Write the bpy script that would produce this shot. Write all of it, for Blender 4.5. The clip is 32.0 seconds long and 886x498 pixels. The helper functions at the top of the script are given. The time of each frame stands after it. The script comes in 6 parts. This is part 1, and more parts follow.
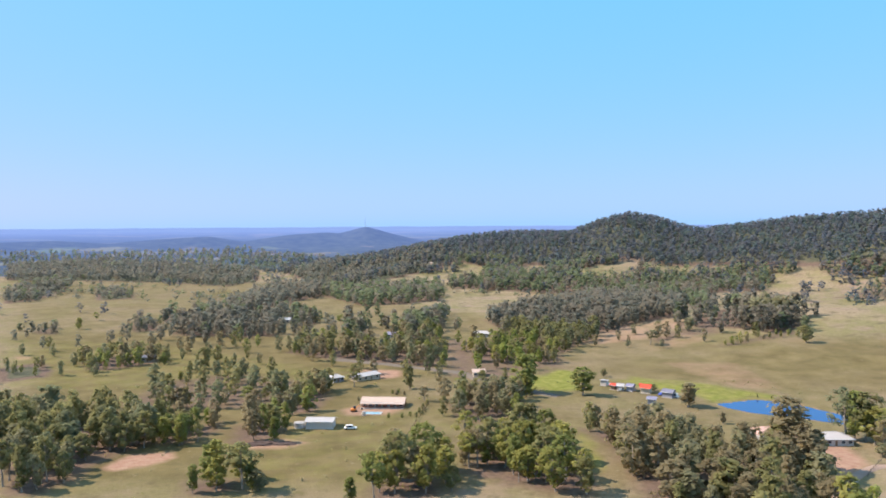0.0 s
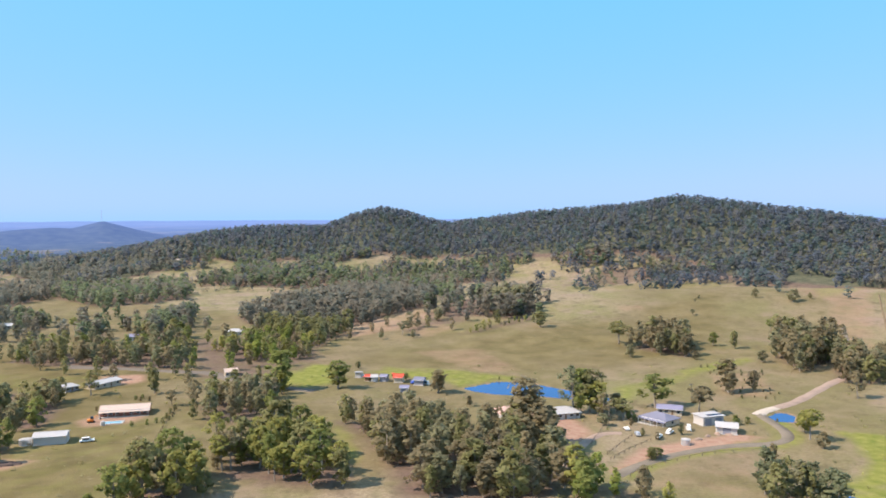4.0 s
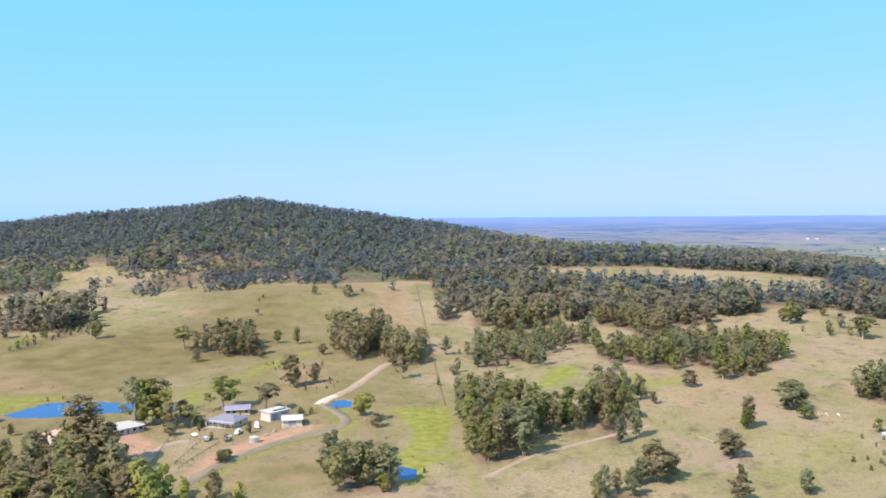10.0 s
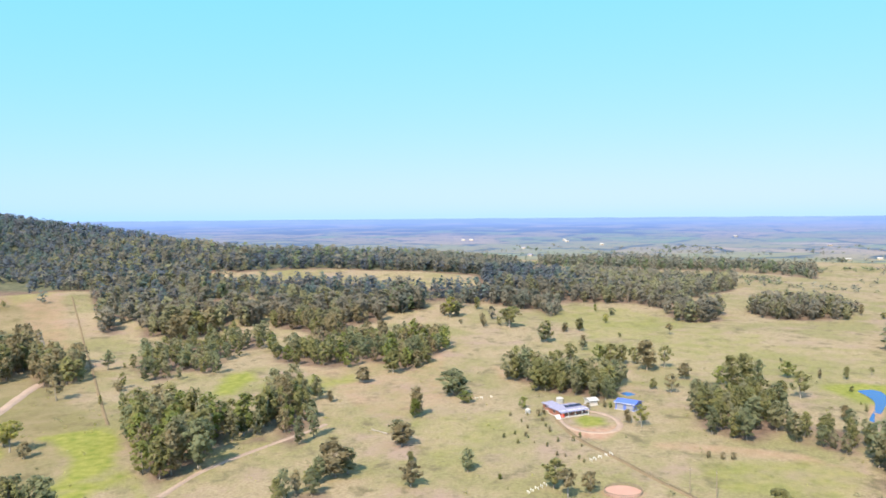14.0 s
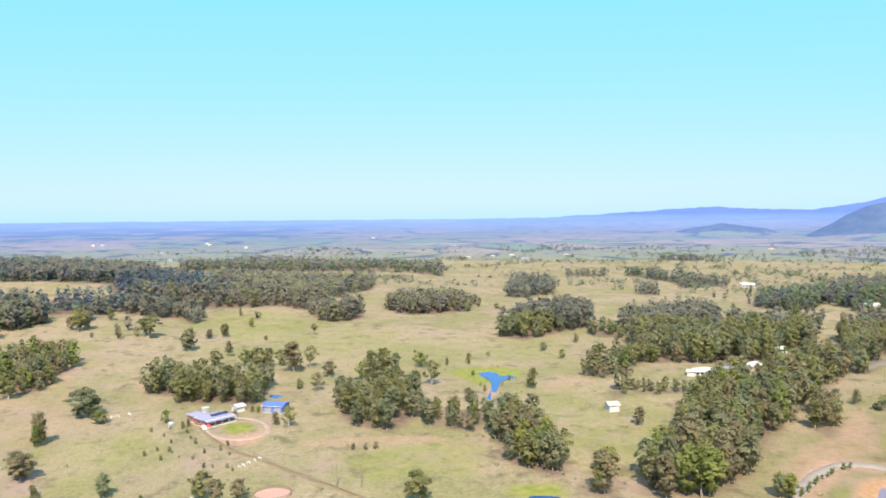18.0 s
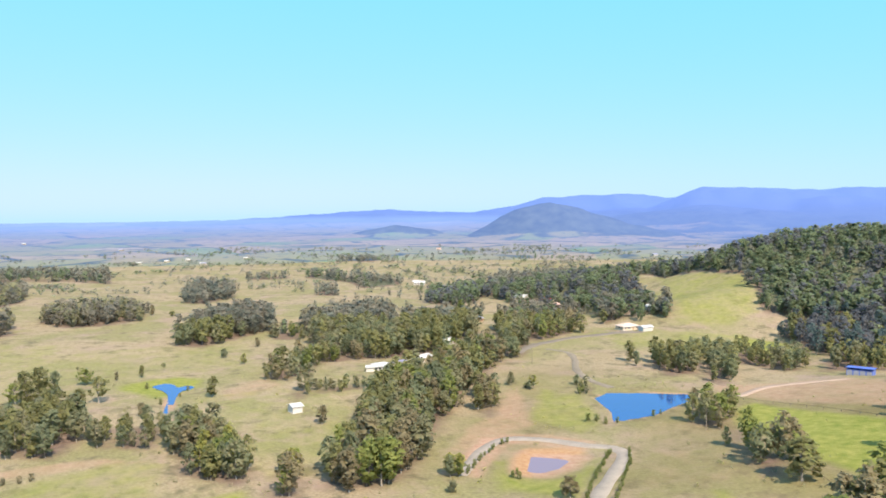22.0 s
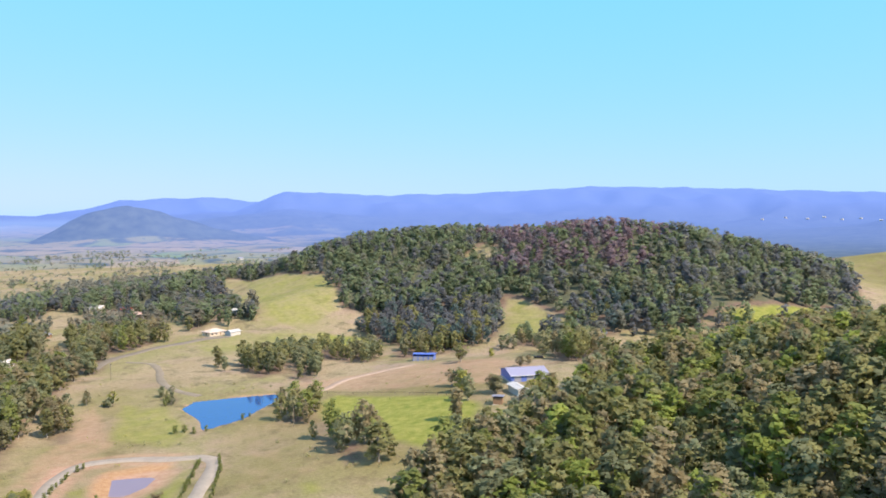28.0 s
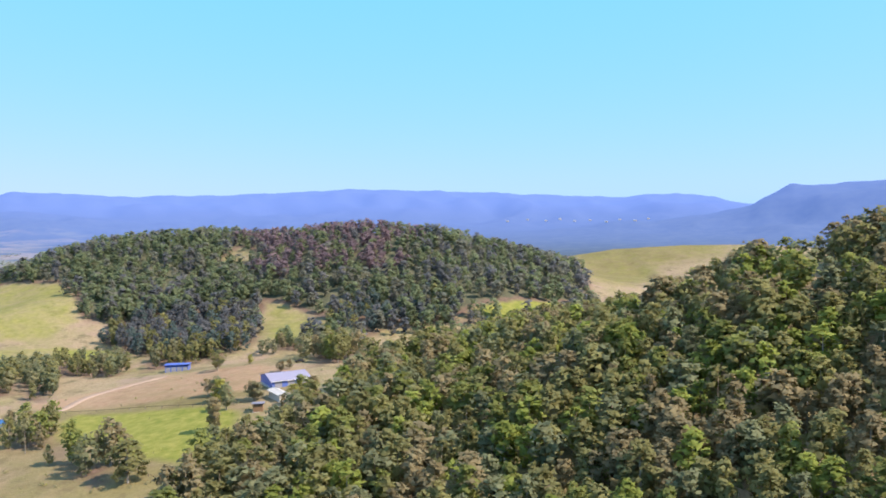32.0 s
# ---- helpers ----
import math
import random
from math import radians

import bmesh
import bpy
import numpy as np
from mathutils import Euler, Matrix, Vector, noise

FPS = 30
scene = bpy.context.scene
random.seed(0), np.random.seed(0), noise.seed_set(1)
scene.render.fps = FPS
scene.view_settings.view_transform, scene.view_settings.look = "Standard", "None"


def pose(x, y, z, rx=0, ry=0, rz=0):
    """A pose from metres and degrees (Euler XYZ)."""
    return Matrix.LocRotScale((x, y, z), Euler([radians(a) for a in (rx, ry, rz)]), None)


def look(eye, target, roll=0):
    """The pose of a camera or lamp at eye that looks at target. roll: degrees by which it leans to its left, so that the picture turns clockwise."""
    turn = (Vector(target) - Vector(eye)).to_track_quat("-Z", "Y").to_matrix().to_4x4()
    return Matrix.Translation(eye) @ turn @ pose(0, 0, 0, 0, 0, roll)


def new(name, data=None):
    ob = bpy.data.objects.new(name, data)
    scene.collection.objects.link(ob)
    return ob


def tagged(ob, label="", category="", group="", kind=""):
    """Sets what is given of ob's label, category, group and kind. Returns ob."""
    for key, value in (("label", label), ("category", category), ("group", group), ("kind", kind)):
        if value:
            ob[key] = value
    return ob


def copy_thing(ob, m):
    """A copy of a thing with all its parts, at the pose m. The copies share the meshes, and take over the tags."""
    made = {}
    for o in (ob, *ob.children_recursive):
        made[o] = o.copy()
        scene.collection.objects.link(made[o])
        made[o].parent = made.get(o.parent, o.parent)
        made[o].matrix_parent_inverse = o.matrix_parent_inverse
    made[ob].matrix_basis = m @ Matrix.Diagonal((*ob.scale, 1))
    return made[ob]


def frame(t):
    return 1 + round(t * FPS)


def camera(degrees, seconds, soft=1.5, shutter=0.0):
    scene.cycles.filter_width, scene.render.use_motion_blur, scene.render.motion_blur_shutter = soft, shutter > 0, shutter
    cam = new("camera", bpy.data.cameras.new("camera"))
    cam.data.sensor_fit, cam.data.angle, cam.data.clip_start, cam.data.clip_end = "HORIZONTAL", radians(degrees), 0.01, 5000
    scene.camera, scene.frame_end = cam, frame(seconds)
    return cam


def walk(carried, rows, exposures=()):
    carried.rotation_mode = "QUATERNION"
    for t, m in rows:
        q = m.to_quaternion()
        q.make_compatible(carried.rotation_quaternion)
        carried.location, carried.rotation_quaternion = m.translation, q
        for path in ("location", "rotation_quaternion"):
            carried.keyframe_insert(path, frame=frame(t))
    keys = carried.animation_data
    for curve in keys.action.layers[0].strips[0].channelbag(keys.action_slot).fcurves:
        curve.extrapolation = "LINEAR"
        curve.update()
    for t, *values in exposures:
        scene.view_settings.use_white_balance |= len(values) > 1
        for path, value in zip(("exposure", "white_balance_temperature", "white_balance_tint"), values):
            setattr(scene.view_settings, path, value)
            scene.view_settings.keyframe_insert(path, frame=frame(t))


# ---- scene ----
cam = camera(58.80, 32.0, soft=1.75)
EYE = 90.0
# seconds, yaw, pitch, lean of a drone that hovers and turns
ROWS = [
    (0, 0.00, -1.85, 0.36),
    (0.5, -2.24, -1.92, 0.35),
    (1, -4.51, -2.00, 0.34),
    (1.5, -6.78, -2.08, 0.33),
    (2, -9.10, -2.15, 0.32),
    (2.5, -11.36, -2.21, 0.32),
    (4.5, -20.47, -2.40, 0.31),
    (5, -23.63, -2.43, 0.31),
    (5.5, -26.91, -2.45, 0.32),
    (6, -29.94, -2.46, 0.35),
    (6.5, -32.76, -2.47, 0.37),
    (7, -35.11, -2.47, 0.38),
    (7.5, -37.01, -2.46, 0.38),
    (8, -38.71, -2.45, 0.37),
    (8.5, -40.64, -2.45, 0.37),
    (9, -43.08, -2.45, 0.39),
    (9.5, -45.99, -2.45, 0.42),
    (10, -48.84, -2.45, 0.44),
    (10.5, -51.62, -2.45, 0.45),
    (11, -54.38, -2.44, 0.45),
    (11.5, -57.11, -2.43, 0.45),
    (12, -59.80, -2.43, 0.44),
    (12.5, -62.78, -2.42, 0.44),
    (13, -66.04, -2.42, 0.44),
    (13.5, -69.26, -2.41, 0.45),
    (15.5, -81.05, -2.39, 0.46),
    (16, -84.44, -2.39, 0.47),
    (16.5, -87.92, -2.38, 0.47),
    (17, -91.30, -2.38, 0.48),
    (17.5, -94.53, -2.38, 0.48),
    (18, -97.73, -2.38, 0.50),
    (18.5, -100.93, -2.38, 0.51),
    (19, -104.09, -2.39, 0.53),
    (19.5, -107.20, -2.39, 0.55),
    (20, -110.17, -2.40, 0.57),
    (20.5, -112.88, -2.40, 0.58),
    (21, -115.44, -2.41, 0.59),
    (21.5, -118.03, -2.41, 0.60),
    (22, -120.74, -2.42, 0.60),
    (22.5, -123.56, -2.43, 0.60),
    (23, -126.44, -2.43, 0.60),
    (23.5, -129.30, -2.44, 0.60),
    (24, -132.06, -2.44, 0.59),
    (24.5, -134.56, -2.44, 0.58),
    (25, -136.84, -2.45, 0.59),
    (25.5, -139.01, -2.45, 0.59),
    (27.5, -148.03, -2.44, 0.60),
    (28, -150.30, -2.44, 0.60),
    (28.5, -152.33, -2.44, 0.60),
    (29, -154.42, -2.45, 0.61),
    (29.5, -156.48, -2.45, 0.62),
    (30, -158.64, -2.45, 0.62),
    (30.5, -160.88, -2.45, 0.61),
    (31, -163.14, -2.45, 0.60),
    (31.5, -165.41, -2.45, 0.60),
    (32, -167.70, -2.45, 0.65),
]
walk(cam, [(t, pose(0, 0, EYE, 90 + pitch, lean, yaw)) for t, yaw, pitch, lean in ROWS],
     exposures=[(0, 0.40, 6450, 12), (6, 0.44, 6400, 11), (9, 0.52, 6400, 9), (13, 0.70, 6500, 6), (19, 0.76, 6500, 5), (25, 0.66, 6500, 8), (32, 0.61, 6500, 11)])

# ---- light ----
SUN_AZ, SUN_EL = 84.0, 46.0  # degrees to the left of the first view, and above the horizon
world = bpy.data.worlds.new("sky")
scene.world = world
world.use_nodes = True
wn = world.node_tree
sky = wn.nodes.new("ShaderNodeTexSky")
sky.sky_type, sky.sun_disc = "NISHITA", False
sky.sun_elevation, sky.sun_rotation = radians(SUN_EL), radians(-SUN_AZ)
sky.altitude, sky.air_density, sky.dust_density, sky.ozone_density = 120, 1.0, 0.6, 2.0
# the film's strong blue: each channel of the sky is evened out a little
split, join = wn.nodes.new("ShaderNodeSeparateColor"), wn.nodes.new("ShaderNodeCombineColor")
wn.links.new(sky.outputs[0], split.inputs[0])
for k, (gain, power) in enumerate(((1.035, 0.62), (3.65, 0.11), (6.3, 0.08))):
    pw, ml = wn.nodes.new("ShaderNodeMath"), wn.nodes.new("ShaderNodeMath")
    pw.operation, ml.operation = "POWER", "MULTIPLY"
    wn.links.new(split.outputs[k], pw.inputs[0])
    pw.inputs[1].default_value, ml.inputs[1].default_value = power, gain
    wn.links.new(pw.outputs[0], ml.inputs[0])
    wn.links.new(ml.outputs[0], join.inputs[k])
# where the sky is deepest, above the view, white is added as neutral fill
pale = wn.nodes.new("ShaderNodeMapRange")
pale.interpolation_type = "SMOOTHSTEP"
pale.inputs[1].default_value, pale.inputs[2].default_value, pale.inputs[3].default_value, pale.inputs[4].default_value = 1.35, 0.85, 0.0, 0.8
wn.links.new(split.outputs[0], pale.inputs[0])
high_fill = wn.nodes.new("ShaderNodeMix")
high_fill.data_type = "RGBA"
wn.links.new(pale.outputs[0], high_fill.inputs[0])
wn.links.new(join.outputs[0], high_fill.inputs[6])
high_fill.inputs[7].default_value = (4.0, 4.7, 5.6, 1)
wn.links.new(high_fill.outputs[2], wn.nodes["Background"].inputs[0])
wn.nodes["Background"].inputs[1].default_value = 0.118
sun_data = bpy.data.lights.new("sun", "SUN")
sun_data.energy, sun_data.angle, sun_data.color = 5.3, radians(0.6), (1.0, 0.83, 0.665)
sun = new("sun", sun_data)
sun.matrix_world = look((0, 0, 0), (math.sin(radians(SUN_AZ)) * math.cos(radians(SUN_EL)), -math.cos(radians(SUN_AZ)) * math.cos(radians(SUN_EL)), -math.sin(radians(SUN_EL))))
sun.location = (-300, -60, 400)

# ---- materials ----
def material(name, colour, rough=0.8, metal=0.0, vary=0.18, scale=1.0, bump=0.0, second=None, island=0.0, per_object=0.0, spec=0.3, leaf=0.0):
    """Two scales of noise over a base colour, and where asked a change from piece to piece."""
    m = bpy.data.materials.new(name)
    m.use_nodes = True
    nt = m.node_tree
    b = nt.nodes["Principled BSDF"]
    b.inputs["Roughness"].default_value, b.inputs["Metallic"].default_value = rough, metal
    b.inputs["Specular IOR Level"].default_value = spec
    geo = nt.nodes.new("ShaderNodeNewGeometry")
    big, fine = nt.nodes.new("ShaderNodeTexNoise"), nt.nodes.new("ShaderNodeTexNoise")
    big.inputs["Scale"].default_value, fine.inputs["Scale"].default_value = 0.35 / scale, 3.0 / scale
    big.inputs["Detail"].default_value, fine.inputs["Detail"].default_value = 3, 4
    for n in (big, fine):
        nt.links.new(geo.outputs["Position"], n.inputs["Vector"])
    add = nt.nodes.new("ShaderNodeMath")
    add.operation = "ADD"
    nt.links.new(big.outputs["Fac"], add.inputs[0])
    nt.links.new(fine.outputs["Fac"], add.inputs[1])
    total = add.outputs[0]
    if island or per_object:
        src = geo.outputs["Random Per Island"] if island else nt.nodes.new("ShaderNodeObjectInfo").outputs["Random"]
        mul = nt.nodes.new("ShaderNodeMath")
        mul.operation = "MULTIPLY_ADD"
        nt.links.new(src, mul.inputs[0])
        mul.inputs[1].default_value = island or per_object
        nt.links.new(total, mul.inputs[2])
        total = mul.outputs[0]
    ramp = nt.nodes.new("ShaderNodeMapRange")
    ramp.inputs[1].default_value, ramp.inputs[2].default_value = 0.6, 1.4 + (island or per_object)
    nt.links.new(total, ramp.inputs[0])
    mix = nt.nodes.new("ShaderNodeMix")
    mix.data_type = "RGBA"
    dark = tuple(c * (1 - vary) for c in colour)
    light = second or tuple(min(1, c * (1 + vary)) for c in colour)
    mix.inputs[6].default_value, mix.inputs[7].default_value = (*dark, 1), (*light, 1)
    nt.links.new(ramp.outputs[0], mix.inputs[0])
    nt.links.new(mix.outputs[2], b.inputs["Base Color"])
    if leaf:
        tr, ms = nt.nodes.new("ShaderNodeBsdfTranslucent"), nt.nodes.new("ShaderNodeMixShader")
        nt.links.new(mix.outputs[2], tr.inputs["Color"])
        ms.inputs[0].default_value = leaf
        nt.links.new(b.outputs[0], ms.inputs[1])
        nt.links.new(tr.outputs[0], ms.inputs[2])
        nt.links.new(ms.outputs[0], nt.nodes["Material Output"].inputs["Surface"])
    if bump:
        bp = nt.nodes.new("ShaderNodeBump")
        bp.inputs["Strength"].default_value, bp.inputs["Distance"].default_value = bump, 0.1 * scale
        nt.links.new(fine.outputs["Fac"], bp.inputs["Height"])
        nt.links.new(bp.outputs[0], b.inputs["Normal"])
    return m


def mixer(nt, fac, a, b):
    """A colour mix node; a and b are colours or sockets."""
    n = nt.nodes.new("ShaderNodeMix")
    n.data_type = "RGBA"
    nt.links.new(fac, n.inputs[0])
    for socket, v in ((n.inputs[6], a), (n.inputs[7], b)):
        if isinstance(v, tuple):
            socket.default_value = (*v, 1)
        else:
            nt.links.new(v, socket)
    return n.outputs[2]


def noise_mask(nt, vec, scale, low, high, detail=4.0, rough=0.55):
    n = nt.nodes.new("ShaderNodeTexNoise")
    n.inputs["Scale"].default_value, n.inputs["Detail"].default_value, n.inputs["Roughness"].default_value = scale, detail, rough
    nt.links.new(vec, n.inputs["Vector"])
    r = nt.nodes.new("ShaderNodeMapRange")
    r.inputs[1].default_value, r.inputs[2].default_value = low, high
    nt.links.new(n.outputs["Fac"], r.inputs[0])
    return r.outputs[0]


def sharpened(nt, attr, vec, low, high, amount=0.5, scale=0.12):
    """A cover attribute whose edge is broken up by noise."""
    a = nt.nodes.new("ShaderNodeAttribute")
    a.attribute_name = attr
    n = nt.nodes.new("ShaderNodeTexNoise")
    n.inputs["Scale"].default_value, n.inputs["Detail"].default_value = scale, 5
    nt.links.new(vec, n.inputs["Vector"])
    s = nt.nodes.new("ShaderNodeMath")
    s.operation = "MULTIPLY_ADD"
    nt.links.new(n.outputs["Fac"], s.inputs[0])
    s.inputs[1].default_value = amount
    nt.links.new(a.outputs["Fac"], s.inputs[2])
    r = nt.nodes.new("ShaderNodeMapRange")
    r.inputs[1].default_value, r.inputs[2].default_value = low + amount * 0.5, high + amount * 0.5
    nt.links.new(s.outputs[0], r.inputs[0])
    return r.outputs[0]


def grass_material():
    m = bpy.data.materials.new("paddock_grass")
    m.use_nodes = True
    nt = m.node_tree
    b = nt.nodes["Principled BSDF"]
    b.inputs["Roughness"].default_value, b.inputs["Specular IOR Level"].default_value = 0.95, 0.1
    vec = nt.nodes.new("ShaderNodeNewGeometry").outputs["Position"]
    dry = mixer(nt, noise_mask(nt, vec, 0.9, 0.3, 0.7), (0.222, 0.171, 0.109), (0.342, 0.276, 0.181))
    olive = mixer(nt, noise_mask(nt, vec, 0.8, 0.3, 0.7), (0.167, 0.152, 0.071), (0.259, 0.231, 0.115))
    col = mixer(nt, noise_mask(nt, vec, 0.013, 0.44, 0.56, 9.0, 0.72), dry, olive)
    col = mixer(nt, noise_mask(nt, vec, 0.030, 0.52, 0.68, 7.0, 0.65), col, (0.282, 0.207, 0.164))
    col = mixer(nt, noise_mask(nt, vec, 0.075, 0.54, 0.64, 7.0, 0.7), col, (0.147, 0.124, 0.074))
    col = mixer(nt, noise_mask(nt, vec, 0.45, 0.60, 0.74, 5.0, 0.7), col, (0.103, 0.090, 0.063))
    col = mixer(nt, sharpened(nt, "dull", vec, 0.2, 1.0, 0.6, 0.02), col, mixer(nt, noise_mask(nt, vec, 0.06, 0.35, 0.65, 6.0), (0.120, 0.097, 0.041), (0.192, 0.154, 0.071)))
    col = mixer(nt, noise_mask(nt, vec, 0.21, 0.53, 0.74, 9.0, 0.78), col, (0.118, 0.101, 0.055))
    col = mixer(nt, noise_mask(nt, vec, 0.33, 0.60, 0.76, 8.0, 0.75), col, (0.314, 0.256, 0.175))
    bare = mixer(nt, noise_mask(nt, vec, 0.35, 0.3, 0.7), (0.31, 0.178, 0.125), (0.39, 0.262, 0.19))
    col = mixer(nt, sharpened(nt, "bare", vec, 0.3, 0.95, 0.6, 0.1), col, bare)
    lush = mixer(nt, noise_mask(nt, vec, 0.25, 0.3, 0.7), (0.138, 0.166, 0.03), (0.262, 0.25, 0.07))
    col = mixer(nt, sharpened(nt, "lush", vec, 0.25, 0.9, 0.7, 0.1), col, lush)
    col = mixer(nt, sharpened(nt, "clay", vec, 0.3, 0.8, 0.5, 0.25), col, mixer(nt, noise_mask(nt, vec, 0.5, 0.3, 0.7), (0.30, 0.165, 0.085), (0.39, 0.245, 0.14)))
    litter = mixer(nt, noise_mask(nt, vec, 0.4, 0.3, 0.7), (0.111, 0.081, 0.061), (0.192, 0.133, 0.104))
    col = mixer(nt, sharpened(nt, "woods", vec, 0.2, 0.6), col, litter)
    # floor of dense forest: undergrowth green, canopy shade put into its dark colour
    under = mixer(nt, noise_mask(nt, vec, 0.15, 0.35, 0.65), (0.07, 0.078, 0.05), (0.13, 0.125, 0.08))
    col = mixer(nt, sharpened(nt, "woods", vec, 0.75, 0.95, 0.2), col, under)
    nt.links.new(col, b.inputs["Base Color"])
    bp = nt.nodes.new("ShaderNodeBump")
    bp.inputs["Strength"].default_value, bp.inputs["Distance"].default_value = 0.5, 0.4
    nt.links.new(noise_mask(nt, vec, 1.2, 0.2, 0.8, 6.0), bp.inputs["Height"])
    nt.links.new(bp.outputs[0], b.inputs["Normal"])
    return m


def distance_material():
    """Far country, a backdrop: the blue haze of the distance is put into its colour, and it gives off the air's light.
    """
    m = bpy.data.materials.new("far_country")
    m.use_nodes = True
    nt = m.node_tree
    b = nt.nodes["Principled BSDF"]
    b.inputs["Roughness"].default_value, b.inputs["Specular IOR Level"].default_value = 1.0, 0.0
    vec = nt.nodes.new("ShaderNodeNewGeometry").outputs["Position"]
    flat = nt.nodes.new("ShaderNodeVectorMath")
    flat.operation = "MULTIPLY"
    nt.links.new(vec, flat.inputs[0])
    flat.inputs[1].default_value = (1, 1, 0)
    cells = []
    for size, feature in ((0.0042, "F1"), (0.0042, "DISTANCE_TO_EDGE")):
        c = nt.nodes.new("ShaderNodeTexVoronoi")
        c.feature = feature
        c.inputs["Scale"].default_value = size
        nt.links.new(flat.outputs[0], c.inputs["Vector"])
        cells.append(c)
    pick = nt.nodes.new("ShaderNodeValToRGB")
    pick.color_ramp.interpolation = "CONSTANT"
    shades = ((0.0, (0.27, 0.23, 0.13)), (0.3, (0.21, 0.22, 0.10)), (0.5, (0.32, 0.25, 0.17)), (0.68, (0.16, 0.23, 0.09)), (0.82, (0.24, 0.21, 0.12)), (0.92, (0.40, 0.33, 0.25)))
    for k, (at, colour) in enumerate(shades):
        e = pick.color_ramp.elements[0] if k == 0 else pick.color_ramp.elements.new(at)
        e.position, e.color = at, (*colour, 1)
    nt.links.new(cells[0].outputs["Color"], pick.inputs[0])
    field = mixer(nt, noise_mask(nt, vec, 0.009, 0.35, 0.7, 6.0), pick.outputs[0], (0.23, 0.205, 0.125))
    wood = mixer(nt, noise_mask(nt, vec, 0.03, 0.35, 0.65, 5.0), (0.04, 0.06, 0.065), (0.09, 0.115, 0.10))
    hedge = nt.nodes.new("ShaderNodeMath")
    hedge.operation = "MULTIPLY"
    edge = nt.nodes.new("ShaderNodeMapRange")
    edge.inputs[1].default_value, edge.inputs[2].default_value, edge.inputs[3].default_value, edge.inputs[4].default_value = 0.03, 0.07, 1, 0
    nt.links.new(cells[1].outputs["Distance"], edge.inputs[0])
    nt.links.new(edge.outputs[0], hedge.inputs[0])
    nt.links.new(noise_mask(nt, vec, 0.012, 0.46, 0.56, 4.0), hedge.inputs[1])
    field = mixer(nt, hedge.outputs[0], field, wood)
    field = mixer(nt, noise_mask(nt, vec, 0.03, 0.575, 0.61, 5.0, 0.72), field, wood)
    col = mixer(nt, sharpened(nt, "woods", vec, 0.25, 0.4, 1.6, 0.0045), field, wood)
    # air: haze put into the colour, a dark blue base plus blue glow
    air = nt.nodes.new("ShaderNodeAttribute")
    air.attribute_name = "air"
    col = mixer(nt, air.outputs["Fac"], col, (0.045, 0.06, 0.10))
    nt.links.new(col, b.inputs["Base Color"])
    # pale: the painted haze whitens towards the flat horizon
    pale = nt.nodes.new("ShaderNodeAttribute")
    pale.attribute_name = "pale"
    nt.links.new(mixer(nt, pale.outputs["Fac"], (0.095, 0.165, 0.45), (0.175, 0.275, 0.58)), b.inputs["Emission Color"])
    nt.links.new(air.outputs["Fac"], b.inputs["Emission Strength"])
    return m


def water_material(name, colour, rough=0.03):
    m = bpy.data.materials.new(name)
    m.use_nodes = True
    nt = m.node_tree
    b = nt.nodes["Principled BSDF"]
    b.inputs["Base Color"].default_value = (*colour, 1)
    b.inputs["Roughness"].default_value, b.inputs["IOR"].default_value = rough, 1.33
    vec = nt.nodes.new("ShaderNodeNewGeometry").outputs["Position"]
    bp = nt.nodes.new("ShaderNodeBump")
    bp.inputs["Strength"].default_value, bp.inputs["Distance"].default_value = 0.10, 0.05
    nt.links.new(noise_mask(nt, vec, 1.5, 0.2, 0.8, 4.0), bp.inputs["Height"])
    nt.links.new(bp.outputs[0], b.inputs["Normal"])
    return m


GRASS, FAR = grass_material(), distance_material()
WATER, CLAY_WATER = water_material("dam_water", (0.02, 0.07, 0.22)), water_material("clay_water", (0.19, 0.145, 0.185), 0.3)
SURFACE = {
    "gravel_grey": material("gravel_grey", (0.21, 0.178, 0.14), 0.95, scale=2, vary=0.2, spec=0.03),
    "gravel_pink": material("gravel_pink", (0.34, 0.255, 0.205), 0.95, scale=2, vary=0.2, spec=0.03),
    "gravel_pale": material("gravel_pale", (0.29, 0.25, 0.215), 0.95, scale=2, vary=0.2, spec=0.03),
    "concrete": material("concrete", (0.5, 0.43, 0.36), 0.9, scale=2, vary=0.1, spec=0.03),
    "dirt_dark": material("dirt_dark", (0.20, 0.150, 0.095), 0.95, scale=2, vary=0.25, spec=0.03),
    "asphalt_pale": material("asphalt_pale", (0.18, 0.155, 0.13), 0.9, scale=3, vary=0.15, spec=0.03),
}


